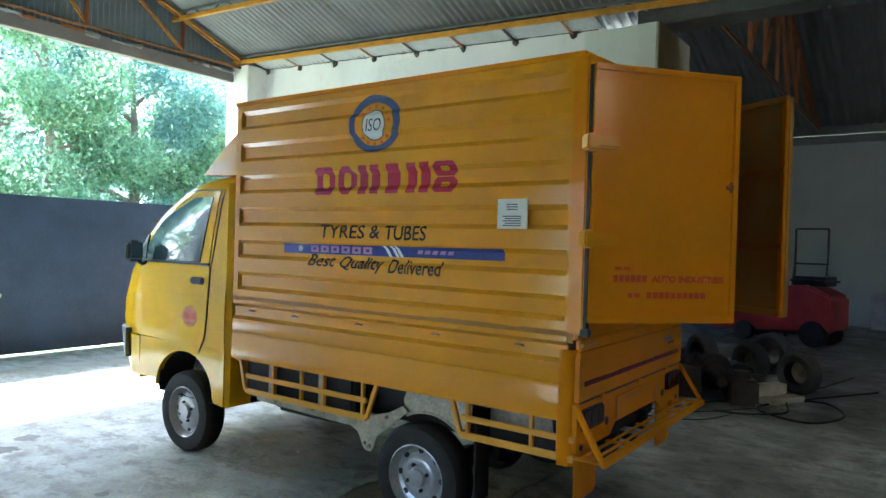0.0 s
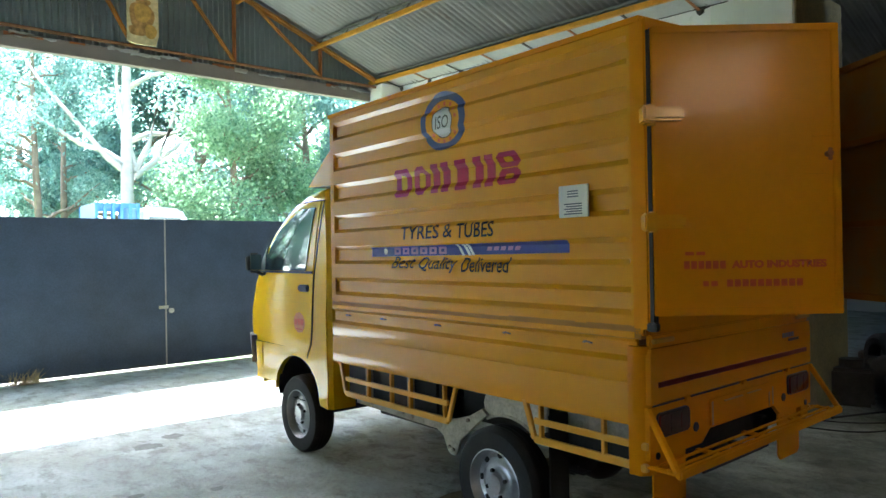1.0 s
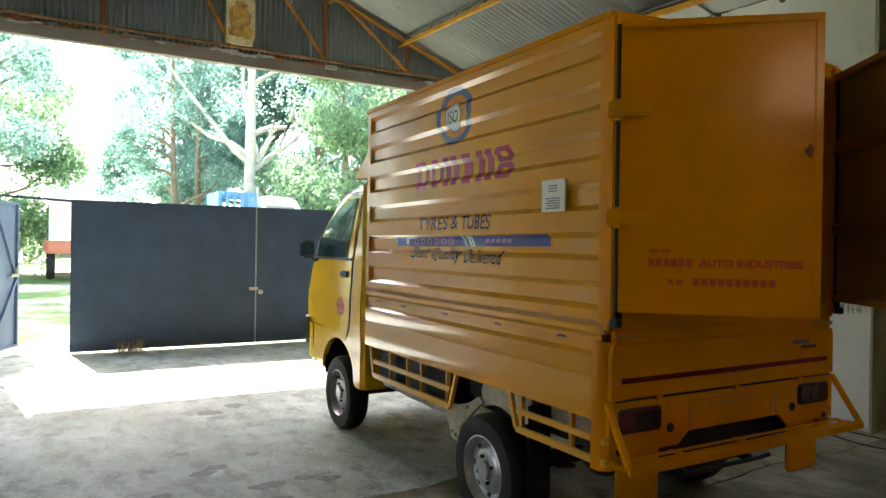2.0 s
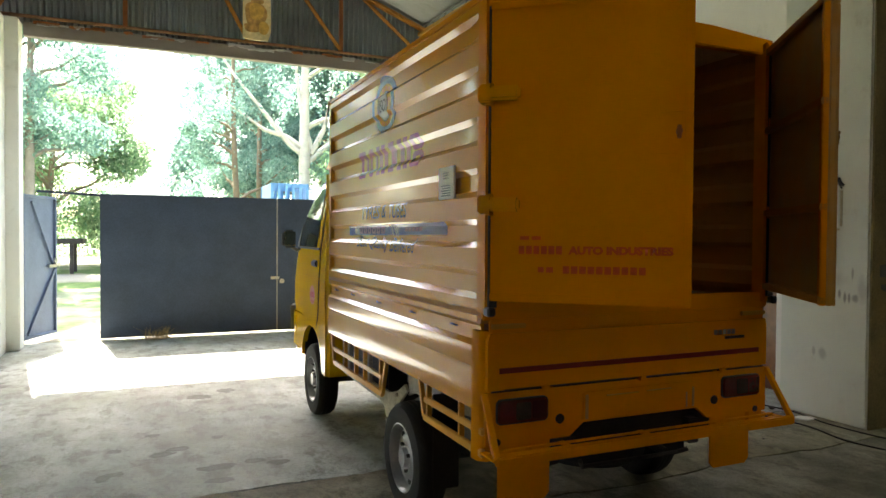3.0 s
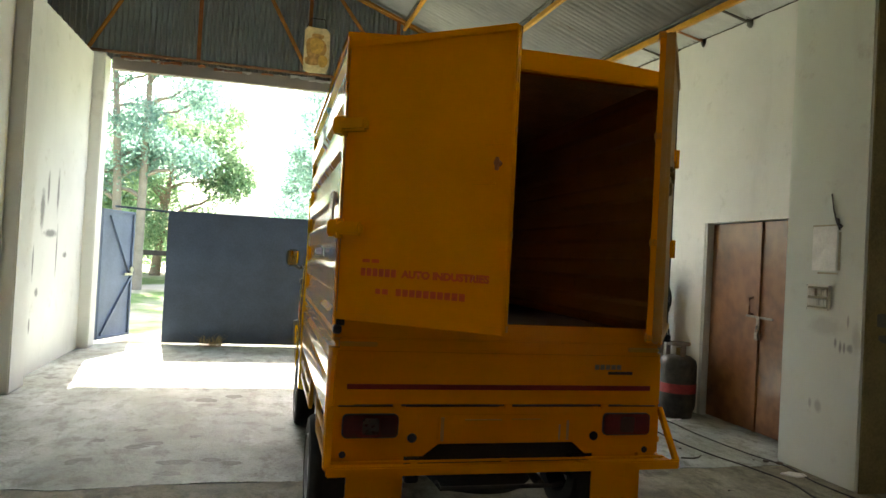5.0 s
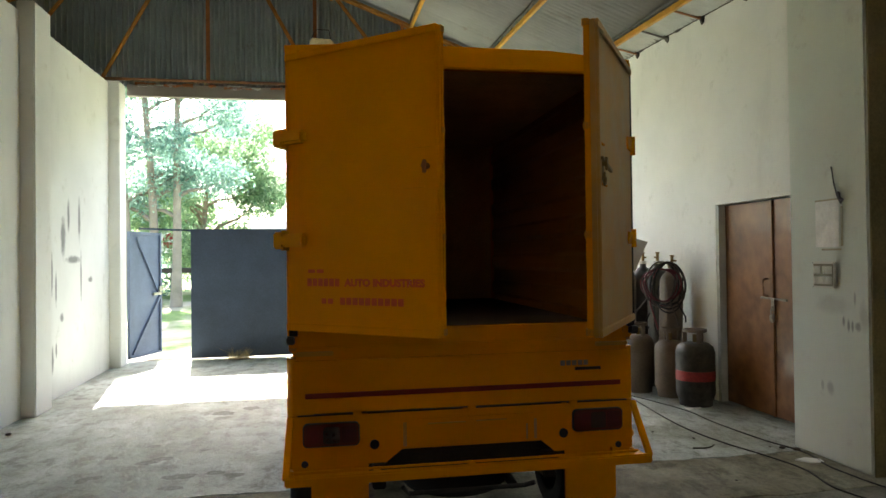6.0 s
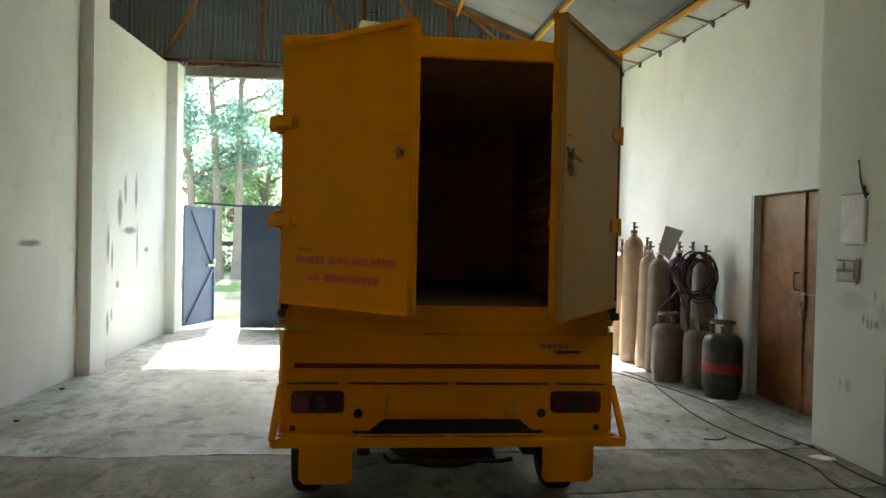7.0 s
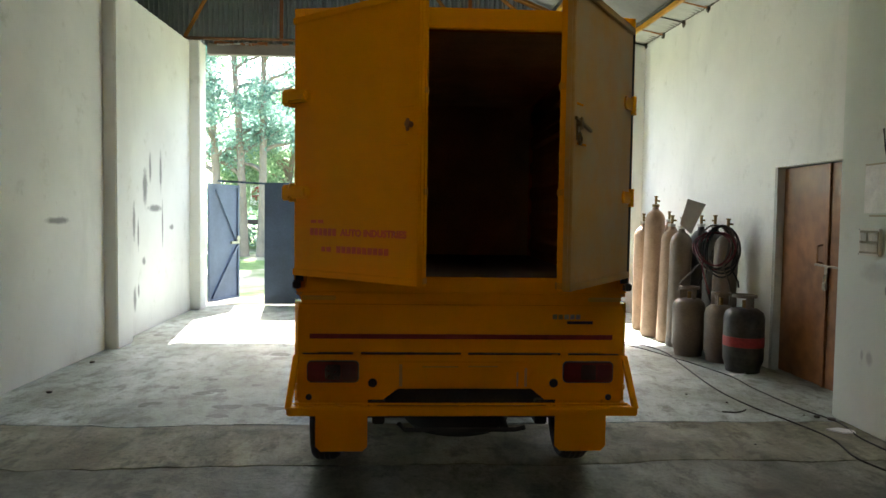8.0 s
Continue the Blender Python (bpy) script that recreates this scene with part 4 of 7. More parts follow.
def ring(bm, outer, inner):
    a = [bm.verts.new((x, y, 0)) for x, y in outer]
    b = [bm.verts.new((x, y, 0)) for x, y in inner]
    n = len(a)
    for i in range(n):
        bm.faces.new((a[i], a[(i + 1) % n], b[(i + 1) % n], b[i]))


def u_of(y_world):
    """Distance from the box's front edge to a world y."""
    return 2.44 - (y_world - 1.25)


def side_part(nm, bm, mat, label="", lift=0.0018):
    bmesh.ops.triangulate(bm, faces=bm.faces[:])
    return part(nm, on_left_side(bm, lift), mat, truck, label, 0)


cu0 = u_of(2.494)
bm = fresh()
ring(bm, ellipse(cu0, 2.157, 0.188, 0.165, 48, 0.03), ellipse(cu0, 2.155, 0.142, 0.122, 48, 0.02))
side_part("painted_ring", bm, M_SLATE, "hand-painted slate blue ring")
bm = fresh()
flat_poly(bm, ellipse(cu0, 2.15, 0.080, 0.082, 40, 0.02))
side_part("painted_disc", bm, M_WHITE, "white painted disc")
bm = fresh()
ring(bm, ellipse(cu0, 2.15, 0.086, 0.088, 40, 0.02), ellipse(cu0, 2.15, 0.080, 0.082, 40, 0.02))
side_part("painted_outline", bm, M_BLACK)
bm = fit_flat(text_mesh("ISO", 0.1, 0.15), cu0 - 0.055, cu0 + 0.058, 2.115, 2.185)
side_part("lettering", bm, M_BLACK, "black hand-painted word ISO", 0.0032)
for k in range(14):
    if k in (6, 7, 13):
        continue
    bm = fresh()
    a = 2 * math.pi * k / 14 + 0.2
    cx, cy = cu0 + 0.113 * math.cos(a), 2.15 + 0.104 * math.sin(a)
    flat_poly(bm, [(cx - 0.009, cy - 0.010), (cx + 0.009, cy - 0.010), (cx + 0.009, cy + 0.010), (cx - 0.009, cy + 0.010)])
    side_part("painted_mark", bm, M_REDTEXT)

# big red trade mark: a row of plain blocks and bars
bu0, bu1 = u_of(2.955), u_of(1.91)
w = (bu1 - bu0) / 6


def chamfered(a, b, z0, z1, c):
    return [(a + c, z0), (b - c, z0), (b, z0 + c), (b, z1 - c), (b - c, z1), (a + c, z1), (a, z1 - c), (a, z0 + c)]


def upright(a, b, z0=1.764, z1=1.926):
    return [(a, z0), (b, z0), (b, z1), (a, z1)]


for k in range(6):
    a, b = bu0 + w * k + 0.010, bu0 + w * (k + 1) - 0.014
    bm = fresh()
    if k in (0, 1):
        c = 0.018 if k == 0 else 0.05
        ring(bm, chamfered(a, b, 1.764, 1.926, c), chamfered(a + 0.048, b - 0.046, 1.802, 1.888, 0.014))
    elif k in (2, 4):
        flat_poly(bm, upright(a, a + 0.062))
        flat_poly(bm, upright(b - 0.062, b))
    elif k == 3:
        flat_poly(bm, upright(a + 0.03, b - 0.03))
    else:
        ring(bm, chamfered(a, b, 1.850, 1.926, 0.022), chamfered(a + 0.048, b - 0.046, 1.876, 1.900, 0.006))
        ring(bm, chamfered(a, b, 1.764, 1.845, 0.022), chamfered(a + 0.048, b - 0.046, 1.792, 1.818, 0.006))
    side_part("painted_block", bm, M_RED, "crimson painted block")
for word, y0, y1, z0, z1, sh in (("TYRES", 2.885, 2.535, 1.510, 1.588, 0.1), ("&", 2.50, 2.425, 1.513, 1.588, 0.1), ("TUBES", 2.385, 2.10, 1.508, 1.588, 0.1),
                                 ("Best", 2.985, 2.765, 1.342, 1.412, 0.15), ("Quality", 2.72, 2.395, 1.318, 1.408, 0.15), ("Delivered", 2.355, 1.995, 1.325, 1.402, 0.15)):
    side_part("lettering", fit_flat(text_mesh(word, 0.1, sh, 0.001), u_of(y0), u_of(y1), z0, z1), M_LETTER, "black hand-painted word " + word)
su0, su1 = u_of(3.222), u_of(1.63)
bm = fresh()
flat_poly(bm, [(su0, 1.412), (su1, 1.420), (su1, 1.478), (su0, 1.470)])
side_part("sticker_strip", bm, M_BLUE, "long blue advertising sticker strip")
for k in range(6):
    bm = fresh()
    a = su0 + 0.24 + 0.085 * k
    ring(bm, [(a, 1.424), (a + 0.065, 1.424), (a + 0.065, 1.464), (a, 1.464)], [(a + 0.02, 1.436), (a + 0.045, 1.436), (a + 0.045, 1.452), (a + 0.02, 1.452)])
    side_part("sticker_block", bm, M_PINK, "mauve printed block", 0.0034)
for a in (0.82, 0.87, 0.90):
    bm = fresh()
    flat_poly(bm, [(su0 + a + 0.04, 1.414), (su0 + a + 0.062, 1.414), (su0 + a + 0.018, 1.474), (su0 + a - 0.004, 1.474)])
    side_part("sticker_flash", bm, M_WHITE, "pale slanted flash", 0.0034)
bm = fresh()
flat_poly(bm, ellipse(su0 + 0.15, 1.444, 0.02, 0.02, 16))
side_part("sticker_dot", bm, M_WHITE, "pale printed dot", 0.0034)
for k in range(5):
    a = su0 + 1.05 + 0.05 * k
    bm = fresh()
    flat_poly(bm, [(a, 1.437), (a + 0.035, 1.437), (a + 0.042, 1.457), (a + 0.008, 1.457)])
    side_part("sticker_bar", bm, M_PINK, "", 0.0034)
bm = fresh()
box(bm, -HW - 0.012, -HW - 0.002, 1.498 - 1.25, 1.662 - 1.25, 1.578, 1.722, 0.002)
plate = part("notice_plate", bm, M_WHITE, truck, "small white printed notice plate")
bm = fresh()
yc = 1.58 - 1.25
for k in range(5):
    z = 1.635 - 0.011 * k
    box(bm, -HW - 0.0135, -HW - 0.0122, yc - 0.05, yc + 0.05 - 0.012 * (k % 2), z, z + 0.005)
for k in range(3):
    box(bm, -HW - 0.0135, -HW - 0.0122, yc - 0.03, yc + 0.03, 1.668 + 0.012 * k, 1.673 + 0.012 * k)
part("print_bars", bm, M_SLATE, plate, "grey printed lines")

# writing on the left rear door
def door_writing(body, u0, u1, z0, z1):
    bm = fit_flat(text_mesh(body, 0.1, 0.0, 0.006), u0, u1, z0, z1)
    for v in bm.verts:
        v.co = Vector((v.co.x, -0.0165, v.co.y))
    part("lettering", bm, M_REDTEXT, door_l, "orange-red painted words", 0)


door_writing("AUTO INDUSTRIES", 0.305, 0.685, 1.347, 1.379)
for x0, x1, z0, z1 in [(0.115 + 0.0288 * k, 0.137 + 0.0288 * k, 1.347, 1.379) for k in range(6)] + [(0.12, 0.155, 1.402, 1.416), (0.165, 0.20, 1.402, 1.416), (0.19, 0.212, 1.277, 1.298), (0.222, 0.248, 1.277, 1.298)] + [
        (0.285 + 0.031 * k, 0.309 + 0.031 * k, 1.274, 1.303) for k in range(10)]:
    bm = fresh()
    box(bm, x0, x1, -0.0175, -0.0162, z0, z1)
    part("painted_bar", bm, M_REDTEXT, door_l, "orange-red painted bar", 0)

# ---- lower body ----
# drop side: plain pressed panel with a rolled top rail and hooks
for s in (-1, 1):
    bm = fresh()
    o = HW + 0.006
    prof = [(o - 0.035, 0.70), (o - 0.004, 0.70), (o, 0.715), (o, 0.86), (o - 0.008, 0.875), (o, 0.89), (o, 0.965), (o - 0.022, 0.985), (o - 0.022, 1.045), (o - 0.004, 1.065), (o - 0.004, 1.09), (o - 0.035, 1.09)]
    prism(bm, [(s * x, z) for x, z in prof], "y", 0.03, 2.43)
    ob = part("drop_side", bm, M_YEL_LIT, truck, "yellow pressed drop side")
    for y in (0.28, 0.78, 1.32, 1.85, 2.25):
        bm = fresh()
        tube(bm, [(s * (o - 0.023), y - 0.02, 1.022), (s * (o - 0.008), y - 0.018, 1.026), (s * (o - 0.004), y, 1.030), (s * (o - 0.008), y + 0.018, 1.026), (s * (o - 0.023), y + 0.02, 1.022)], 0.004, 6)
        part("rope_hook", bm, M_OLDSTEEL, ob, "small dark rope hook")
    # rear corner pillar with a swollen lower edge
    bm = fresh()
    prism(bm, [(s * (o - 0.11), -0.012), (s * (o - 0.03), -0.015), (s * (o + 0.002), 0.01), (s * (o + 0.006), 0.06), (s * (o - 0.03), 0.06), (s * (o - 0.03), 0.03), (s * (o - 0.11), 0.03)], "z", 0.50, 1.03)
    part("corner_pillar", bm, M_YEL, truck, smooth=50)
    # under-run guards ahead of and behind the rear wheel
    for y0, y1, z0, z1, ups in ((1.235, 2.285, 0.505, 0.70, (2.02, 1.77, 1.58, 1.27)), (-0.02, 0.60, 0.535, 0.71, (0.06, 0.2, 0.56))):
        g = fresh()
        bar(g, (s * 0.785, y0, z0), (s * 0.785, y1, z0), 0.022, 0.034, 0.004)
        gu = part("side_guard", g, M_GUARD, truck)
        g = fresh()
        bar(g, (s * 0.785, y0, (z0 + z1) / 2), (s * 0.785, y1, (z0 + z1) / 2), 0.018, 0.03, 0.004)
        part("guard_rail", g, M_GUARD, gu)
        for u in ups:
            g = fresh()
            bar(g, (s * 0.78, u, z0), (s * 0.78, u, z1 + 0.01), 0.026, 0.018, 0.003)
            part("guard_post", g, M_GUARD, gu)
        g = fresh()
        bar(g, (s * 0.785, y1, z0), (s * 0.785, y1 + 0.06, z1 + 0.01), 0.022, 0.026, 0.003)
        part("guard_post", g, M_GUARD, gu)
    # black rubber flap behind the rear wheel, slanted end of the forward guard, dirty inner wing
    bm = fresh()
    box(bm, s * 0.71 - 0.07, s * 0.71 + 0.07, 0.512, 0.522, 0.20, 0.66, 0.004)
    part("rubber_flap", bm, M_RUB, truck, "black rubber flap behind the wheel")
    bm = fresh()
    bar(bm, (s * 0.785, 1.235, 0.505), (s * 0.785, 1.165, 0.705), 0.022, 0.026, 0.003)
    part("guard_end", bm, M_GUARD, truck)
    # mud-splashed wing plate over the tyre, with an arched edge and a flange
    bm = fresh()
    arc = [(0.862 + 0.315 * math.cos(radians(a)), 0.262 + 0.315 * math.sin(radians(a))) for a in range(62, 131, 8)]
    prism(bm, [(0.60, 0.55), (0.585, 0.70), (1.01, 0.70), (1.035, 0.63), (1.025, 0.575)] + arc, "x", s * 0.690, s * 0.704)
    wing = part("inner_wing", bm, M_DIRTY, truck, "mud-splashed inner wing", 0)
    bm = fresh()
    tube(bm, [(s * 0.706, y, z + 0.006) for y, z in arc], 0.008, 6)
    part("wing_flange", bm, M_DIRTY, wing)
    bm = fresh()
    box(bm, s * 0.60 - 0.01, s * 0.60 + 0.01, 0.30, 1.30, 0.55, 0.70)
    part("wheel_house", bm, M_CHASSIS, truck, "dark inside of the wheel house", 0)
    # chassis side member, swept down to the spring bracket
    bm = fresh()
    prism(bm, [(0.985, 0.572), (1.02, 0.60), (1.12, 0.545), (1.26, 0.505), (1.50, 0.500), (2.24, 0.490), (2.24, 0.440), (1.62, 0.428), (1.40, 0.425), (1.345, 0.40), (1.305, 0.322), (1.285, 0.305), (1.245, 0.305), (1.225, 0.33), (1.20, 0.40), (1.13, 0.455), (1.08, 0.50)], "x", s * 0.716, s * 0.732)
    rail = part("side_member", bm, M_DIRTY, truck, "mud-splashed pale side member and spring bracket", 0)
    for y, z in ((1.255, 0.335), (1.29, 0.345), (1.13, 0.52), (1.72, 0.465), (2.05, 0.465)):
        bm = fresh()
        cyl(bm, (s * 0.73, y, z), (s * 0.742, y, z), 0.011, 8)
        part("bolt", bm, M_OLDSTEEL, rail)

# load deck, chassis and running gear
bm = fresh()
box(bm, -HW + 0.03, HW - 0.03, 0.03, 2.43, 0.99, 1.03)
part("deck", bm, M_YEL_INSHADE, truck, smooth=0)
bm = fresh()
box(bm, -HW + 0.05, HW - 0.05, 0.05, 2.40, 0.70, 0.73)
part("underfloor", bm, M_CHASSIS, truck, "black grimy underfloor", 0)
bm = fresh()
box(bm, -HW + 0.03, HW - 0.03, 2.40, 2.43, 0.68, 1.09)
part("deck_front", bm, M_YEL, truck, smooth=0)
for s in (-1, 1):
    bm = fresh()
    box(bm, s * 0.40 - 0.03, s * 0.40 + 0.03, 0.05, 3.6, 0.42, 0.54, 0.006)
    part("chassis_rail", bm, M_CHASSIS, truck)
    bm = fresh()
    for k in range(5):
        box(bm, s * 0.52 - 0.03, s * 0.52 + 0.03, 0.50 + 0.06 * k, 1.22 - 0.06 * k, 0.33 - 0.012 * k, 0.341 - 0.012 * k)
    part("leaf_spring", bm, M_CHASSIS, truck, smooth=0)
bm = fresh()
cyl(bm, (-0.66, 0.862, 0.257), (0.66, 0.862, 0.257), 0.045, 16)
lathe(bm, [(0.0, -0.14), (0.09, -0.13), (0.15, -0.06), (0.16, 0), (0.15, 0.06), (0.09, 0.13), (0, 0.14)], 20, pose(0.05, 0.862, 0.257, 0, 90, 0))
part("rear_axle", bm, M_CHASSIS, truck)
bm = fresh()
cyl(bm, (-0.66, 2.94, 0.257), (0.66, 2.94, 0.257), 0.04, 14)
part("front_axle", bm, M_CHASSIS, truck)
bm = fresh()
cyl(bm, (0.28, 1.3, 0.40), (0.28, 2.2, 0.40), 0.075, 16)
tube(bm, [(0.28, 1.3, 0.40), (0.25, 1.0, 0.48), (0.22, 0.5, 0.46), (0.22, 0.05, 0.40)], 0.022, 10)
part("exhaust", bm, M_CHASSIS, truck)
bm = fresh()
box(bm, -0.62, -0.44, 1.5, 2.2, 0.36, 0.58, 0.03)
part("fuel_tank", bm, M_CHASSIS, truck)
bm = fresh()
lathe(bm, [(0.16, -0.07), (0.24, -0.075), (0.275, -0.04), (0.28, 0), (0.275, 0.04), (0.24, 0.075), (0.16, 0.07), (0.16, -0.07)], 28, pose(0.0, 0.36, 0.41))
part("spare_tyre", bm, M_RUB, truck, "spare tyre slung under the deck")
bm = fresh()
tube(bm, [(-0.30, 0.0, 0.44), (-0.27, 0.03, 0.40), (0.27, 0.03, 0.40), (0.31, 0.0, 0.42)], 0.011, 8)
part("spare_carrier", bm, M_CHASSIS, truck)


def wheel(x, y, s):
    bm = fresh()
    prof = [(0.175, -0.075), (0.215, -0.082), (0.262, -0.076), (0.280, -0.055), (0.2845, -0.02), (0.2845, 0.02), (0.280, 0.055), (0.262, 0.076), (0.215, 0.082), (0.175, 0.075), (0.175, -0.075)]
    lathe(bm, prof, 40)
    m = pose(x, y, 0.2845 - LIFT, 0, 90 * s, 0)
    bmesh.ops.transform(bm, matrix=m, verts=bm.verts)
    w = part("wheel", bm, M_RUB, truck, "worn black tyre on a silver steel rim")
    bm = fresh()
    lathe(bm, [(0.178, -0.07), (0.182, 0.074), (0.172, 0.078), (0.160, 0.06), (0.150, 0.03), (0.128, 0.022), (0.105, 0.045), (0.080, 0.052), (0.058, 0.045), (0.050, 0.05), (0.046, 0.072), (0.0, 0.075)], 36, m)
    rim = part("rim", bm, M_STEEL, w, "silver pressed steel rim")
    for k in range(8):
        a = 2 * math.pi * k / 8
        bm = fresh()
        c = Vector((0.138 * math.cos(a), 0.138 * math.sin(a), 0.0))
        cyl(bm, c + Vector((0, 0, 0.015)), c + Vector((0, 0, 0.029)), 0.017, 10)
        bmesh.ops.transform(bm, matrix=m, verts=bm.verts)
        part("vent_hole", bm, M_BLACK, w)
    for k in range(4):
        a = 2 * math.pi * k / 4 + 0.4
        bm = fresh()
        c = Vector((0.068 * math.cos(a), 0.068 * math.sin(a), 0.0))
        cyl(bm, c + Vector((0, 0, 0.045)), c + Vector((0, 0, 0.065)), 0.010, 6)
        bmesh.ops.transform(bm, matrix=m, verts=bm.verts)
        part("wheel_nut", bm, M_CHASSIS, w, smooth=0)
    # tread grooves
    bm = fresh()
    for d in (-0.03, 0.0, 0.03):
        lathe(bm, [(0.2858, d - 0.004), (0.2858, d + 0.004)], 40, m)
    part("tread_groove", bm, M_BLACK, w)


for s in (-1, 1):
    wheel(s * 0.735, 0.862, s)
    wheel(s * 0.725, 2.94, s)

# ---- tail ----
bm = fresh()
prism(bm, [(-0.775, 0.792), (0.775, 0.792), (0.775, 0.985), (0.765, 1.02), (-0.765, 1.02), (-0.775, 0.985)], "y", -0.032, 0.0)
tg = part("tailgate", bm, M_YEL, truck, "yellow tailgate with a maroon stripe", 0)
bm = fresh()
box(bm, -0.722, 0.722, -0.0345, -0.0325, 0.857, 0.880)
part("stripe", bm, M_MAROON, tg, "thin maroon stripe", 0)
for x0, x1 in ((-0.76, 0.76),):
    bm = fresh()
    box(bm, x0, x1, -0.026, 0.0, 1.02, 1.078, 0.006)
    part("top_rail", bm, M_YEL, tg)
for s in (-1, 1):
    bm = fresh()
    box(bm, s * 0.68 - 0.08, s * 0.68 + 0.08, -0.04, -0.026, 1.04, 1.06, 0.004)
    part("tailgate_catch", bm, M_DULL, tg)
bm = fresh()
box(bm, -0.25, 0.02, -0.036, -0.03, 1.012, 1.018)
box(bm, -0.30, -0.02, -0.034, -0.03, 1.028, 1.032)
part("dent_crease", bm, M_YEL, tg)
bm = fresh()
for k in range(5):
    box(bm, 0.43 + 0.028 * k, 0.452 + 0.028 * k, -0.0345, -0.0325, 0.955, 0.978)
part("badge", bm, M_OLIVE, tg, "small dull model badge")
bm = fresh()
box(bm, 0.50, 0.625, -0.0348, -0.0325, 0.932, 0.946)
part("badge", bm, M_BLACKPL, tg, "small black model badge")
bm = fresh()
for x0, x1 in ((-0.755, -0.50), (-0.46, -0.03), (0.0, 0.43), (0.46, 0.755)):
    box(bm, x0, x1, -0.030, -0.024, 0.781, 0.787)
part("tailgate_gap", bm, M_BLACK, truck, smooth=0)
# lower tail panel with a cut-out above the step
bm = fresh()
prism(bm, [(-0.78, 0.564), (-0.375, 0.564), (-0.305, 0.617), (0.335, 0.617), (0.40, 0.564), (0.78, 0.564), (0.78, 0.780), (-0.78, 0.780)], "y", -0.026, -0.004)
tp = part("tail_panel", bm, M_YEL, truck, "yellow tail panel with lamps", 0)
bm = fresh()
prism(bm, [(-0.315, 0.626), (0.325, 0.626), (0.325, 0.735), (0.305, 0.752), (-0.30, 0.752), (-0.315, 0.735)], "y", -0.033, -0.026)
bmesh.ops.bevel(bm, geom=[e for e in bm.edges if all(v.co.y < -0.03 for v in e.verts)], offset=0.0055, segments=2, affect="EDGES")
part("plate_mount", bm, M_YEL, tp, "pressed plate mount with scuffed paint", 40)
for x0, x1, z0, z1 in ((-0.30, -0.285, 0.63, 0.735), (0.262, 0.27, 0.63, 0.70), (0.30, 0.312, 0.63, 0.72)):
    bm = fresh()
    box(bm, x0, x1, -0.0348, -0.033, z0, z1)
    part("scuff", bm, M_YEL_DUSTSHADE, tp, "rubbed strip of paint", 0)
bm = fresh()
box(bm, -0.19, -0.02, -0.042, -0.033, 0.722, 0.727)
box(bm, 0.03, 0.17, -0.042, -0.033, 0.724, 0.728)
part("plate_lip", bm, M_DULL, tp, smooth=0)
def rounded(x0, x1, z0, z1, r):
    """Outline of a rectangle with rounded corners."""
    out = []
    for cx, cz, a0 in ((x1 - r, z0 + r, -90), (x1 - r, z1 - r, 0), (x0 + r, z1 - r, 90), (x0 + r, z0 + r, 180)):
        out += [(cx + r * math.cos(radians(a0 + 22.5 * k)), cz + r * math.sin(radians(a0 + 22.5 * k))) for k in range(5)]
    return out


for s, cx in ((-1, -0.612), (1, 0.607)):
    bm = fresh()
    prism(bm, rounded(cx - 0.122, cx + 0.122, 0.648, 0.752, 0.022), "y", -0.036, -0.024)
    lamp = part("tail_lamp", bm, M_BLACKPL, tp, "rectangular dark red tail lamp")
    bm = fresh()
    prism(bm, rounded(cx - 0.117, cx + 0.117, 0.653, 0.747, 0.018), "y", -0.043, -0.034)
    bmesh.ops.bevel(bm, geom=[e for e in bm.edges if all(v.co.y < -0.042 for v in e.verts)], offset=0.004, segments=2, affect="EDGES")
    part("lens", bm, M_LAMP, lamp, "dark red lens")
    for a, b, mm in ((-0.036, 0.036, M_LAMPW), (0.044, 0.108, M_LAMPB)):
        bm = fresh()
        prism(bm, rounded(cx + a, cx + b, 0.664, 0.736, 0.010), "y", -0.0455, -0.0425)
        part("lens_panel", bm, mm, lamp)
    bm = fresh()
    cyl(bm, (s * 0.434 + 0.008, -0.030, 0.645), (s * 0.434 + 0.008, -0.024, 0.645), 0.021, 20)
    part("sensor_hole", bm, M_BLACK, tp)
    bm = fresh()
    cyl(bm, (s * 0.718 - 0.008, -0.030, 0.577), (s * 0.718 - 0.008, -0.024, 0.577), 0.015, 16)
    part("sensor_hole", bm, M_BLACK, tp)
# step bumper: an open rack of bars with slanted stays
st = fresh()
bar(st, (-0.805, -0.165, 0.548), (0.805, -0.165, 0.548), 0.03, 0.04, 0.006)
step = part("step_bumper", st, M_YEL, truck, "yellow welded bar step bumper")
for y in (-0.062, -0.113):
    st = fresh()
    bar(st, (-0.79, y, 0.553), (0.79, y, 0.553), 0.017, 0.008, 0.002)
    part("step_bar", st, M_YEL, step)
for x in (-0.79, -0.42, 0.0, 0.42, 0.79):
    st = fresh()
    bar(st, (x, -0.026, 0.545), (x, -0.152, 0.545), 0.032, 0.010, 0.002)
    part("step_tie", st, M_YEL, step)
for s in (-1, 1):
    st = fresh()
    bar(st, (s * 0.785, -0.02, 0.775), (s * 0.80, -0.16, 0.555), 0.028, 0.022, 0.003)
    part("stay", st, M_YEL, step)
    bm = fresh()
    x0, x1 = (-0.700, -0.450) if s < 0 else (0.462, 0.714)
    prism(bm, [(x0, 0.56), (x1, 0.56), (x1, 0.325), (x1 - 0.025, 0.300), (x0 + 0.025, 0.300), (x0, 0.325)], "y", 0.012, 0.020)
    part("mud_flap", bm, M_YEL, truck, "yellow painted sheet mud flap", 0)

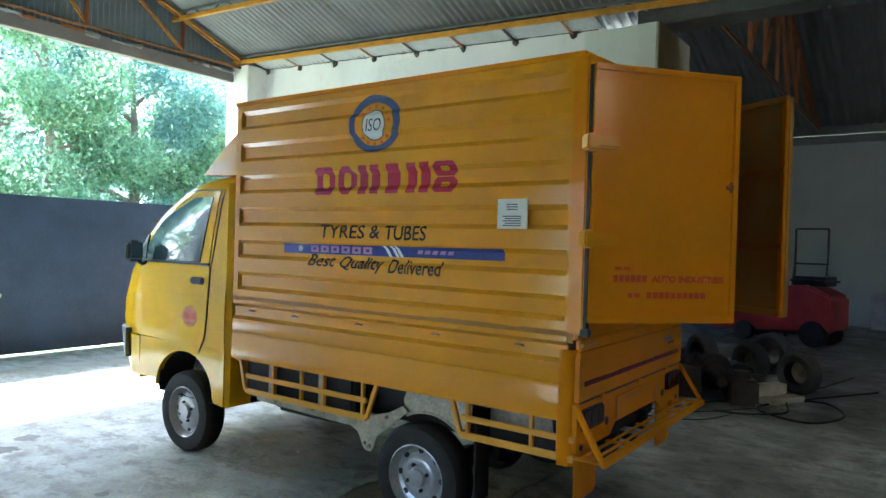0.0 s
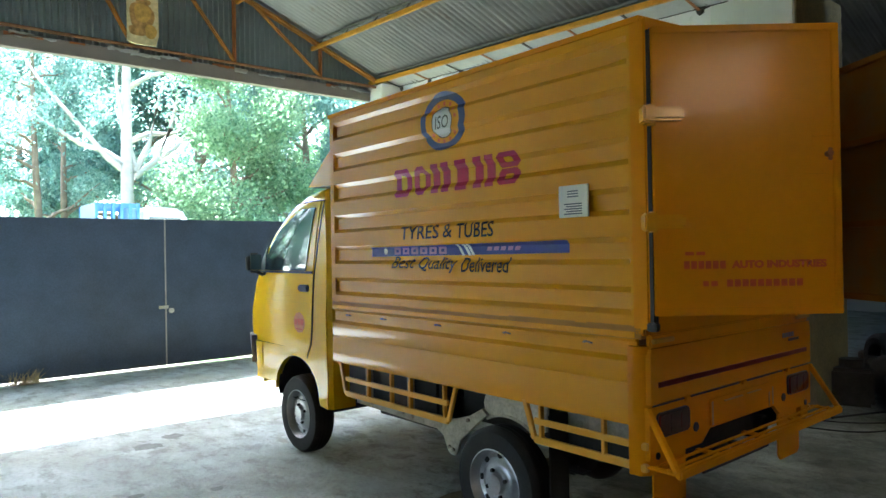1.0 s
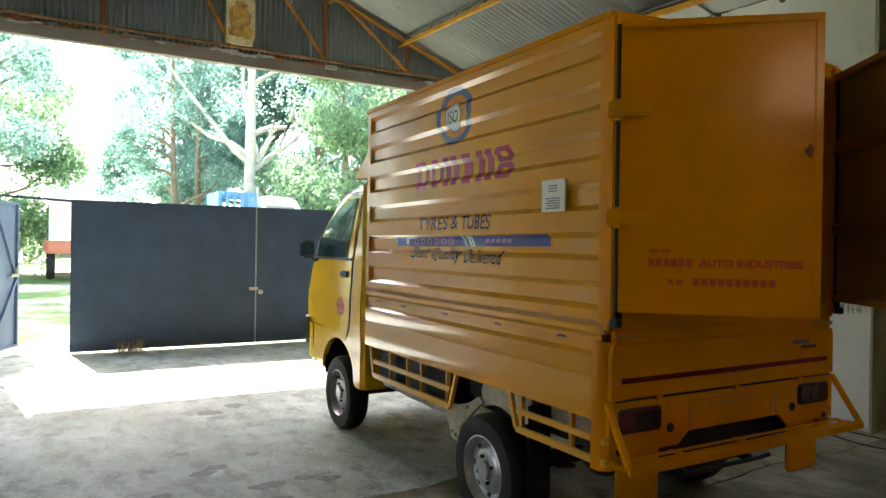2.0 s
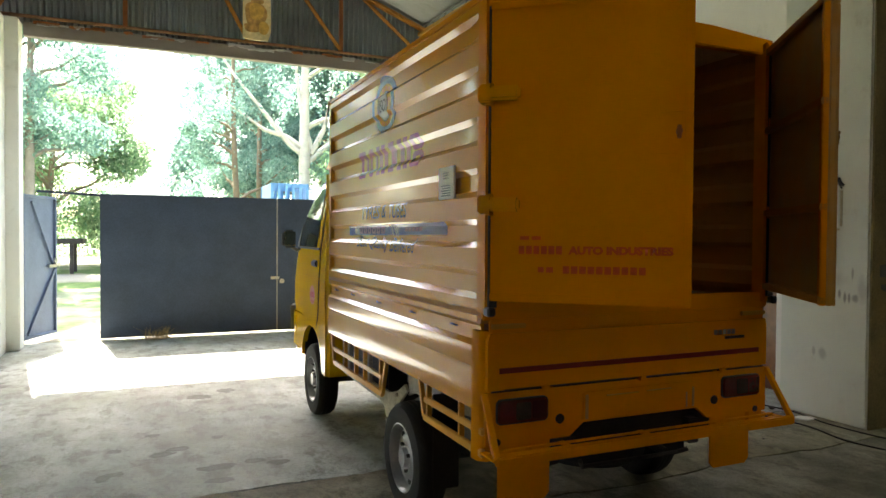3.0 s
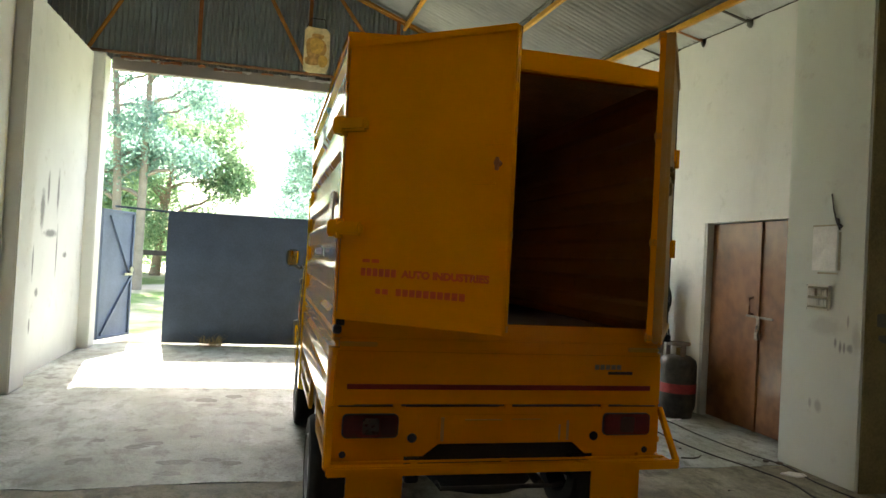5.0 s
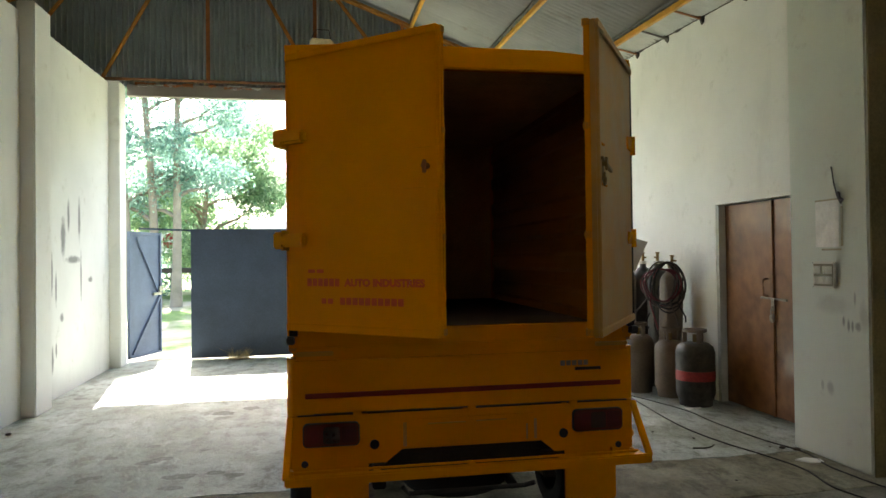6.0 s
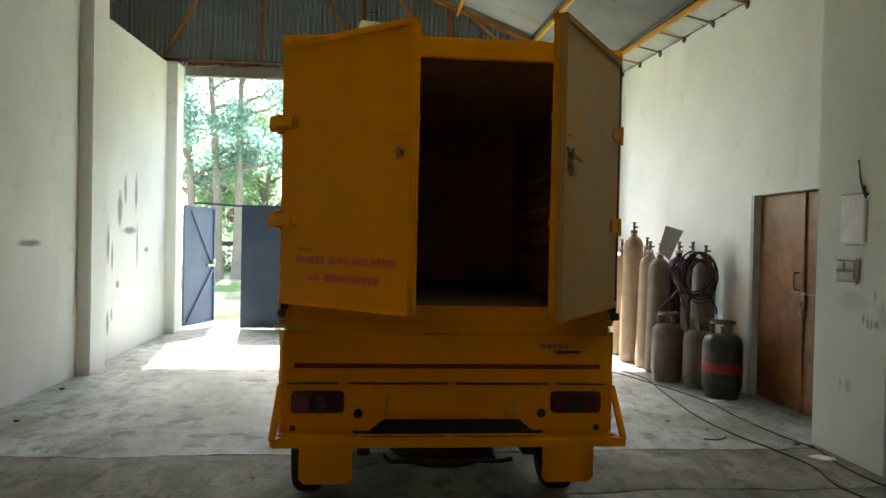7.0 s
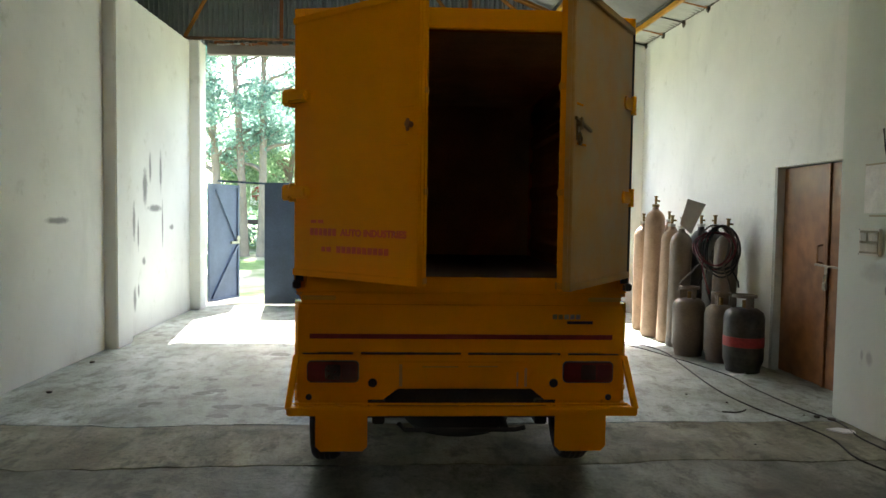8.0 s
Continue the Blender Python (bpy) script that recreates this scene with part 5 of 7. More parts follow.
for s in (-1, 1):
    bm = fresh()
    box(bm, s * 0.65 - 0.05, s * 0.65 + 0.05, 1.42, 2.40, 0.44, 0.69, 0.02)
    part("side_tank", bm, M_CHASSIS, truck, "black underfloor tank")
    for y0, y1, z0, z1 in ((2.06, 2.12, 0.44, 0.70), (1.62, 1.67, 0.44, 0.70)):
        bm = fresh()
        box(bm, s * 0.73 - 0.012, s * 0.73 + 0.012, y0, y1, z0, z1, 0.004)
        part("tank_strap", bm, M_DIRTY, truck, "dusty grey strap")
    bm = fresh()
    prism(bm, [(0.02, 0.60), (0.50, 0.56), (0.56, 0.72), (0.02, 0.72)], "x", s * 0.62, s * 0.64)
    part("splash_plate", bm, M_DIRTY, truck, "mud-splashed grey plate", 0)

for y0, y1, z0, z1, hw in ((0.10, 0.14, 0.47, 0.72, 0.70), (0.50, 0.56, 0.36, 0.69, 0.45), (1.15, 1.22, 0.34, 0.69, 0.45), (1.9, 1.95, 0.34, 0.70, 0.6)):
    bm = fresh()
    prism(bm, [(-hw, z1), (-hw + 0.06, z0), (hw - 0.06, z0), (hw, z1)], "y", y0, y1)
    part("crossmember", bm, M_CHASSIS, truck, "black chassis crossmember", 0)
for x in (-0.50, 0.01, 0.49):
    bm = fresh()
    box(bm, x - 0.018, x + 0.018, -0.038, -0.022, 0.772, 0.797, 0.004)
    part("tailgate_hinge", bm, M_YEL, truck)

# ---- cab ----
CAB_R = 2.505
FRONT = [(0.40, 3.88), (0.60, 3.97), (0.86, 4.01), (1.00, 4.00), (1.20, 3.94), (1.30, 3.89), (1.40, 3.83), (1.50, 3.75), (1.60, 3.66), (1.70, 3.54), (1.78, 3.43), (1.84, 3.32), (1.89, 3.20), (1.925, 3.05), (1.945, 2.86)]
HALF = [(0.40, 0.785), (0.60, 0.80), (1.00, 0.805), (1.30, 0.79), (1.50, 0.765), (1.70, 0.735), (1.80, 0.715), (1.87, 0.69), (1.91, 0.655), (1.935, 0.60), (1.945, 0.52)]


def lerp(tab, z):
    return float(np.interp(z, [a for a, b in tab], [b for a, b in tab]))


def cab_ring(z, rear=CAB_R):
    """Half outline (x, y) of the cab at height z from the rear corner round to the nose's middle."""
    f, h = lerp(FRONT, z), lerp(HALF, z)
    c = 0.30
    taper = 0.03
    pts = []
    for k in range(10):
        y = rear + (f - c - rear) * k / 9
        pts.append((h - taper * (k / 9) ** 2, y))
    h2 = h - taper
    for k in range(1, 9):
        a = math.pi / 2 * k / 8
        pts.append((h2 - c * 1.35 * (1 - math.cos(a)) * 0.75, f - c + c * math.sin(a) * 0.93))
    pts.append((0.18, f - 0.004))
    pts.append((0.0, f))
    return pts


def cab_side_x(y, z):
    r = cab_ring(z)
    return float(np.interp(y, [p[1] for p in r[:16]], [p[0] for p in r[:16]]))


def loft(bm, zs, rear=CAB_R, grow=0.0, top=True):
    rows = []
    for z in zs:
        h = cab_ring(z, rear)
        full = [(-(x + grow * (x > 0.01)), y + grow) for x, y in h] + [(x + grow * (x > 0.01), y + grow) for x, y in reversed(h[:-1])]
        rows.append([bm.verts.new((x, y, z)) for x, y in full])
    for a, b in zip(rows, rows[1:]):
        for i in range(len(a) - 1):
            bm.faces.new((a[i], a[i + 1], b[i + 1], b[i]))
        bm.faces.new((a[-1], a[0], b[0], b[-1]))
    if top:
        bm.faces.new(rows[-1])
    bm.faces.new(rows[0])
    return rows


bm = fresh()
loft(bm, [0.70, 0.78, 0.86, 0.95, 1.0, 1.1, 1.2, 1.3, 1.36, 1.4, 1.45, 1.5, 1.55, 1.6, 1.65, 1.7, 1.74, 1.78, 1.81, 1.84, 1.865, 1.89, 1.91, 1.925, 1.935, 1.945])
cab = part("cab", bm, M_CAB, truck, "rounded yellow cab with dark glass", 40)


def cab_patch(poly_rear, poly_front, z0, z1, off, n=8, ny=8, thick=0.010, side=-1):
    """A panel that hugs the cab's side between two slanting edges."""
    bm = fresh()
    out, inn = [], []
    for i in range(n + 1):
        z = z0 + (z1 - z0) * i / n
        a, b = poly_rear(z), poly_front(z)
        ro, ri = [], []
        for k in range(ny + 1):
            y = a + (b - a) * k / ny
            x = cab_side_x(y, z)
            ro.append(bm.verts.new((side * (x + off), y, z)))
            ri.append(bm.verts.new((side * (x + off - thick), y, z)))
        out.append(ro)
        inn.append(ri)
    for g in (out, inn):
        for a, b in zip(g, g[1:]):
            for k in range(ny):
                bm.faces.new((a[k], a[k + 1], b[k + 1], b[k]))
    for i in range(n):
        for k in (0, -1):
            bm.faces.new((out[i][k], out[i + 1][k], inn[i + 1][k], inn[i][k]))
    for k in range(ny):
        for i in (0, -1):
            bm.faces.new((out[i][k], out[i][k + 1], inn[i][k + 1], inn[i][k]))
    return bm


for s in (-1, 1):
    dl = cab_patch(lambda z: lerp([(0.66, 2.80), (0.80, 2.718), (0.96, 2.695), (1.3, 2.69)], z), lambda z: 3.52 if z > 0.85 else 3.32, 0.715, 1.285, 0.008, 10, 10, 0.014, s)
    dr = part("cab_door", dl, M_CAB, truck, "yellow cab door")
    bm = cab_patch(lambda z: 2.70, lambda z: min(3.62, lerp(FRONT, z) - 0.165), 1.285, 1.82, 0.006, 12, 10, 0.012, s)
    part("window_frame", bm, M_CAB, dr)
    bm = cab_patch(lambda z: 2.765 + (1.774 - z) * 0.08, lambda z: min(3.50, lerp(FRONT, z) - 0.30 - max(0, z - 1.62) * 0.9), 1.315, 1.775, 0.013, 12, 10, 0.010, s)
    part("window_glass", bm, M_GLASS, dr, "dark tinted side window")
    bm = cab_patch(lambda z: 2.70, lambda z: 3.60, 1.297, 1.313, 0.015, 2, 10, 0.012, s)
    part("window_seal", bm, M_BLACKPL, dr, "black rubber window seal")
    bm = cab_patch(lambda z: 3.50 + (z - 1.315) * 0.1, lambda z: 3.615 - (z - 1.315) * 0.25, 1.315, 1.50, 0.017, 4, 4, 0.012, s)
    part("mirror_sail", bm, M_BLACKPL, dr, "black plastic mirror base")
    bm = cab_patch(lambda z: 2.68, lambda z: 3.50, 1.072, 1.084, 0.0125, 2, 10, 0.012, s)
    part("door_crease", bm, M_CAB, dr)
    # seam round the door
    bm = fresh()
    line = [(3.25, 1.815), (2.95, 1.83), (2.66, 1.822), (2.665, 1.6), (2.672, 1.4), (2.685, 1.25), (2.69, 0.96), (2.715, 0.80), (2.80, 0.66)]
    pts = []
    for (a, za), (b, zb) in zip(line, line[1:]):
        for k in range(5):
            y, z = a + (b - a) * k / 5, za + (zb - za) * k / 5
            pts.append((s * (cab_side_x(y, z) + 0.002), y, z))
    tube(bm, pts, 0.0038, 6)
    part("door_seam", bm, M_BLACK, dr)
    bm = fresh()
    hx = cab_side_x(2.79, 1.19)
    box(bm, s * hx - 0.028, s * hx + 0.028, 2.74, 2.88, 1.165, 1.215, 0.01)
    part("door_handle", bm, M_BLACKPL, dr, "black plastic door handle")
    bm = fresh()
    # badge-like red mark on the door
    hx = cab_side_x(2.88, 0.935) + 0.0085
    prism(bm, [(2.88 + 0.085 * math.cos(k * 0.349), 0.935 + 0.075 * math.sin(k * 0.349) + 0.006 * (k % 2)) for k in range(18)], "x", s * hx - 0.001, s * hx + 0.001)
    mk = part("door_mark", bm, M_SALMON, dr, "faded salmon round mark", 0)
    for y0, y1, z0, z1 in ((2.815, 2.86, 0.92, 0.965), (2.868, 2.90, 0.92, 0.965), (2.908, 2.945, 0.92, 0.96), (2.83, 2.93, 0.885, 0.895)):
        bm = fresh()
        box(bm, s * hx - 0.002, s * hx + 0.002, y0, y1, z0, z1)
        part("painted_bar", bm, M_REDTEXT, mk, "red painted bar", 0)
    # lower side panel with the front wheel arch
    bm = fresh()
    n = 16
    arch = [(2.955 + 0.335 * math.cos(math.pi * k / n), 0.40 + 0.285 * math.sin(math.pi * k / n)) for k in range(n + 1)]
    pts = [(3.62, 0.74), (3.62, 0.45), (3.30, 0.45)] + arch + [(2.60, 0.37), (2.50, 0.36), (2.50, 0.74)]
    prism(bm, pts, "x", s * 0.762, s * 0.802)
    part("sill_panel", bm, M_CAB, cab, smooth=0)
    bm = fresh()
    lathe(bm, [(0.33, -0.28), (0.33, 0.0)], 28, pose(s * 0.78, 2.955, 0.40, 0, 90 * s, 0))
    for v in list(bm.verts):
        if v.co.z < 0.36:
            v.co.z = 0.36
    part("wheel_well", bm, M_BLACK, cab)
    # rear corner of the cab
    bm = fresh()
    prism(bm, [(s * 0.60, 2.505), (s * 0.795, 2.505), (s * 0.775, 2.465), (s * 0.60, 2.465)], "z", 0.36, 1.86)
    part("rear_panel", bm, M_CAB, cab, smooth=0)
    # mirror on its arm
    bm = fresh()
    tube(bm, [(s * 0.74, 3.50, 1.31), (s * 0.80, 3.51, 1.28), (s * 0.85, 3.50, 1.31)], 0.016, 8)
    mm = part("wing_mirror", bm, M_BLACKPL, truck, "black wing mirror on an arm")
    bm = fresh()
    box(bm, s * 0.868 - 0.055, s * 0.868 + 0.055, 3.475, 3.53, 1.295, 1.455, 0.025)
    part("mirror_housing", bm, M_BLACKPL, mm)
    bm = fresh()
    box(bm, s * 0.915 - 0.014, s * 0.915 + 0.014, 3.50, 3.54, 1.315, 1.43, 0.010)
    part("mirror_cap", bm, M_BLACKPL, mm, "black mirror cap")
    bm = fresh()
    box(bm, s * 0.868 - 0.047, s * 0.868 + 0.047, 3.470, 3.477, 1.310, 1.440, 0.003)
    part("mirror_glass", bm, M_MIRROR, mm, "silvered mirror glass")
# bumper and windscreen
bm = fresh()
rows = loft(bm, [0.42, 0.48, 0.60, 0.70, 0.74], 3.50, 0.008)
part("front_bumper", bm, M_CAB, cab, smooth=40)
bm = fresh()
loft(bm, [0.56, 0.60, 0.74, 0.78], 3.66, 0.02)
part("bumper_trim", bm, M_GREYPL, cab, "grey plastic bumper strip", 40)
bm = fresh()
rows = []
for i in range(7):
    z = 1.38 + 0.46 * i / 6
    f = lerp(FRONT, z)
    h = lerp(HALF, z) - 0.25
    rows.append([bm.verts.new((h * (k / 5 - 1), f + 0.010 - 0.07 * abs(k / 5 - 1) ** 3, z)) for k in range(11)])
for a, b in zip(rows, rows[1:]):
    for k in range(10):
        bm.faces.new((a[k], a[k + 1], b[k + 1], b[k]))
ext = bmesh.ops.extrude_face_region(bm, geom=bm.faces[:])
bmesh.ops.translate(bm, vec=(0, -0.02, -0.01), verts=[v for v in ext["geom"] if isinstance(v, bmesh.types.BMVert)])
part("windscreen", bm, M_GLASS, cab, "dark curved windscreen")
# wind deflector on the cab's roof
bm = fresh()
prof = [(2.46, 1.92), (2.93, 1.935), (2.925, 1.96), (2.84, 2.05), (2.74, 2.13), (2.62, 2.205), (2.50, 2.265), (2.46, 2.275)]
lo = [bm.verts.new((-0.69 if z < 1.96 else -0.66, y, z)) for y, z in prof]
hi = [bm.verts.new((0.69 if z < 1.96 else 0.66, y, z)) for y, z in prof]
bm.faces.new(lo)
bm.faces.new(hi)
for i in range(len(prof)):
    j = (i + 1) % len(prof)
    bm.faces.new((lo[i], lo[j], hi[j], hi[i]))
part("wind_deflector", bm, M_YEL_LIT, truck, "yellow sheet wind deflector above the cab")

# ---- the brown double door and the fittings on the pier ----
def brown_door():
    d = thing("door_1", (6.865, 3.31, 0), "brown painted double steel door, shut with a padlock", "door", "", "structure")
    for y0, y1 in ((0.0, 0.465), (0.471, 1.20)):
        bm = fresh()
        box(bm, 0.0, 0.035, y0, y1, 0.01, 1.975, 0.004)
        part("door_leaf", bm, M_DOOR, d)
    bm = fresh()
    box(bm, -0.02, 0.0, 0.447, 0.487, 0.01, 1.975, 0.004)
    part("cover_strip", bm, M_DOOR, d)
    bm = fresh()
    bar(bm, (-0.03, 0.25, 1.075), (-0.03, 0.60, 1.085), 0.018)
    part("slide_bolt", bm, M_OLDSTEEL, d, "worn steel slide bolt")
    bm = fresh()
    box(bm, -0.05, -0.02, 0.415, 0.470, 0.865, 0.945, 0.010)
    tube(bm, [(-0.035, 0.425, 0.94), (-0.035, 0.427, 0.99), (-0.035, 0.443, 1.01), (-0.035, 0.459, 0.99), (-0.035, 0.461, 0.94)], 0.006, 6)
    box(bm, -0.03, -0.02, 0.423, 0.463, 0.97, 1.075)
    part("padlock", bm, M_OLDSTEEL, d, "steel padlock on a hasp")
    bm = fresh()
    tube(bm, [(0.0, 0.55, 1.26), (-0.045, 0.55, 1.25), (-0.05, 0.55, 1.18), (-0.045, 0.55, 1.11), (0.0, 0.55, 1.10)], 0.010, 8)
    part("pull_handle", bm, M_DOOR, d)
    bm = fresh()
    box(bm, 0.04, 0.06, -0.02, 1.26, 0.0, 2.0)
    part("door_back", bm, M_BLACK, d, smooth=0)
    bm = fresh()
    box(bm, WX - 6.865 + 0.002, 0.06, 1.20, 1.248, 0.0, 1.985)
    part("jamb", bm, M_JAMB, d, "grey cement jamb", 0)


brown_door()


def switchboard():
    s = thing("switchboard", (6.41, 2.567, 1.33), "cream plastic switchboard with two rows of switches", "switchboard")
    bm = fresh()
    box(bm, -0.020, 0.0, -0.112, 0.112, -0.095, 0.095, 0.008)
    part("plate", bm, M_PLATE, s)
    # Raised olive panel whose dark colour gives the shadow of an inset.
    bm = fresh()
    box(bm, -0.0225, -0.0195, -0.096, 0.096, -0.080, 0.080, 0.002)
    part("recess_shade", bm, M_OLIVE, s, "olive panel with an inset's shadow put into its colour")
    for r in range(2):
        for c in range(8):
            if r == 1 and c == 4:
                continue
            bm = fresh()
            y, z = -0.080 + 0.0228 * c, -0.038 + 0.074 * r
            prism(bm, [(-0.0225, z - 0.028), (-0.027, z - 0.026), (-0.033, z + 0.024), (-0.0225, z + 0.028)], "y", y - 0.0075, y + 0.0075)
            part("switch", bm, M_PLATE, s)
    for yy, zz in ((-0.104, -0.087), (0.104, 0.087), (-0.104, 0.087), (0.104, -0.087)):
        bm = fresh()
        cyl(bm, (-0.0195, yy, zz), (-0.0215, yy, zz), 0.004, 8)
        part("screw", bm, M_IRON, s)


switchboard()
p = thing("wall_paper_sheet", (6.408, 2.535, 1.695), "creased pale paper sheet taped to the pier", "paper")
bm = fresh()
gx = [[bm.verts.new((-0.006 - 0.012 * abs(noise.noise((iy * 0.55, iz * 0.3, 3))) , -0.115 + 0.0255 * iy + 0.004 * noise.noise((iz, iy, 1)), -0.165 + 0.033 * iz)) for iy in range(10)] for iz in range(11)]
for r0, r1 in zip(gx, gx[1:]):
    for q in range(9):
        bm.faces.new((r0[q], r0[q + 1], r1[q + 1], r1[q]))
part("sheet", bm, M_PAPER, p, smooth=60)
for b4 in ((-0.135, 0.12, 0.155, 0.178), (-0.125, 0.06, -0.19, -0.176), (-0.145, -0.126, -0.16, 0.12)):
    bm = fresh()
    box(bm, -0.004, 0.0, *b4)
    part("tape", bm, M_TAPE, p, "yellowed adhesive tape", 0)
bm = fresh()
tube(bm, [(6.406, 2.49, 2.10), (6.40, 2.46, 1.98), (6.39, 2.42, 1.89), (6.395, 2.39, 1.83)], 0.006, 6)
tube(bm, [(6.40, 2.42, 1.91), (6.38, 2.39, 1.87), (6.39, 2.37, 1.85)], 0.012, 6)
single("loose_wire", bm, M_HOSE, "short black wire hanging on the pier", "wire")

# poster hung on the truss
po = thing("hanging_panel", (2.86, 8.54, 4.47), "weathered yellow and brown picture panel tied to the truss", "panel")
bm = fresh()
prism(bm, [(-0.19, -0.31), (-0.10, -0.34), (0.15, -0.33), (0.19, -0.2), (0.185, 0.27), (0.12, 0.33), (-0.15, 0.34), (-0.19, 0.28)], "y", -0.012, 0.012)
M_POSTER = plain("weathered_print", (0.62, 0.52, 0.30), 0.7, 0, 0.35, 5.5, 0.1, 0, 16)
M_POSTERDK = plain("brown_print", (0.42, 0.24, 0.08), 0.7, 0, 0.6, 9, 0.1, 0, 22)
M_POSTERLT = plain("ochre_print", (0.55, 0.33, 0.08), 0.7, 0, 0.4, 9, 0.1, 0, 22)
board = part("board", bm, M_POSTER, po, smooth=0)
for dx, z0, rx, rz, y, mm in ((-0.02, 0.02, 0.15, 0.19, 0.013, M_POSTERDK), (-0.01, 0.06, 0.10, 0.13, 0.015, M_POSTERLT), (-0.06, -0.17, 0.12, 0.07, 0.014, M_POSTERDK), (0.09, -0.16, 0.07, 0.10, 0.0155, M_POSTERLT), (0.0, 0.20, 0.09, 0.05, 0.0145, M_POSTERDK)):
    bm = fresh()
    prism(bm, ellipse(dx, z0, rx, rz, 18, 0.10), "y", -y, -0.011)
    part("faded_print", bm, mm, board, "faded brown printed patch", 0)
bm = fresh()
tube(bm, [(-0.16, 0.0, 0.34), (-0.1, 0.03, 0.48), (0.1, 0.03, 0.48), (0.12, 0.0, 0.33)], 0.006, 6)
part("tie_wire", bm, M_IRON, po)


# ---- gas cylinders ----
def gas_cylinder(x, y, h, r, mat, lean, neck, label):
    c = thing("gas_cylinder", (x, y, 0), label, "gas cylinder", "gas cylinders along the wall")
    c.matrix_basis = pose(x, y, 0, lean[0], lean[1], random.Random(int(x * 999 + y * 77)).uniform(0, 360)) if not any(lean) else pose(x, y, 0, lean[0], lean[1], 0)
    bm = fresh()
    s = h - 0.22
    prof = [(0, 0.0), (r * 0.82, 0.0), (r * 0.95, 0.012), (r, 0.04), (r, 0.09), (r * 1.02, 0.10), (r * 1.02, 0.13), (r, 0.14), (r, s * 0.6), (r, s)]
    prof += [(r * math.cos(a), s + r * 1.15 * math.sin(a)) for a in (0.25, 0.5, 0.75, 1.0, 1.2)] + [(0.038, s + r * 1.17), (0.036, s + r * 1.17 + 0.05), (0, s + r * 1.17 + 0.05)]
    lathe(bm, prof, 26)
    part("bottle", bm, mat, c, smooth=50)
    z = s + r * 1.17 + 0.03
    bm = fresh()
    lathe(bm, [(0.0, z), (0.045, z), (0.045, z + 0.03), (0.03, z + 0.035), (0.0, z + 0.035)], 14)
    part("neck_ring", bm, neck, c)
    bm = fresh()
    cyl(bm, (0, 0, z + 0.03), (0, 0, z + 0.12), 0.016, 10)
    cyl(bm, (0, 0, z + 0.075), (0.05, 0, z + 0.075), 0.011, 10)
    cyl(bm, (0, 0, z + 0.12), (0, 0, z + 0.135), 0.024, 10)
    part("valve", bm, M_BRASS, c, "tarnished brass valve")
    return c


gas_cylinder(6.30, 6.90, 1.46, 0.118, M_CYLT, (0, 0), M_CHROME, "tan tall gas cylinder against the white wall")
gas_cylinder(6.24, 6.38, 1.67, 0.122, M_CYLT, (0, 1.0), M_BRASS, "tall tan gas cylinder with brass valve")
gas_cylinder(6.54, 6.63, 1.49, 0.118, M_CYLT, (0, 0), M_CHROME, "tan gas cylinder close to the wall")
gas_cylinder(6.29, 5.98, 1.44, 0.115, M_CYLT, (0, 1.5), M_CHROME, "dusty tan gas cylinder, leaning slightly")
gas_cylinder(6.31, 5.70, 1.41, 0.122, M_CYL, (0, 1.0), M_CHROME, "brown dusty gas cylinder with pale neck")
gas_cylinder(6.60, 5.79, 1.44, 0.118, M_CYL2, (0, 0), M_CHROME, "dark grey gas cylinder behind the others")
gas_cylinder(6.61, 5.45, 1.44, 0.118, M_CYL2, (0, 0), M_CHROME, "dark grey gas cylinder close to the wall")
gas_cylinder(6.53, 5.07, 1.40, 0.122, M_CYL, (0, 2.0), M_BRASS, "brown gas cylinder draped with rubber hoses")
bm = fresh()
prism(bm, [(6.31, 1.70), (6.52, 1.645), (6.36, 1.305), (6.23, 1.42)], "y", 5.50, 5.508)
single("board_sheet", bm, M_CARD, "grey cardboard sheet leaning among the cylinders", "board", "", "", 0)


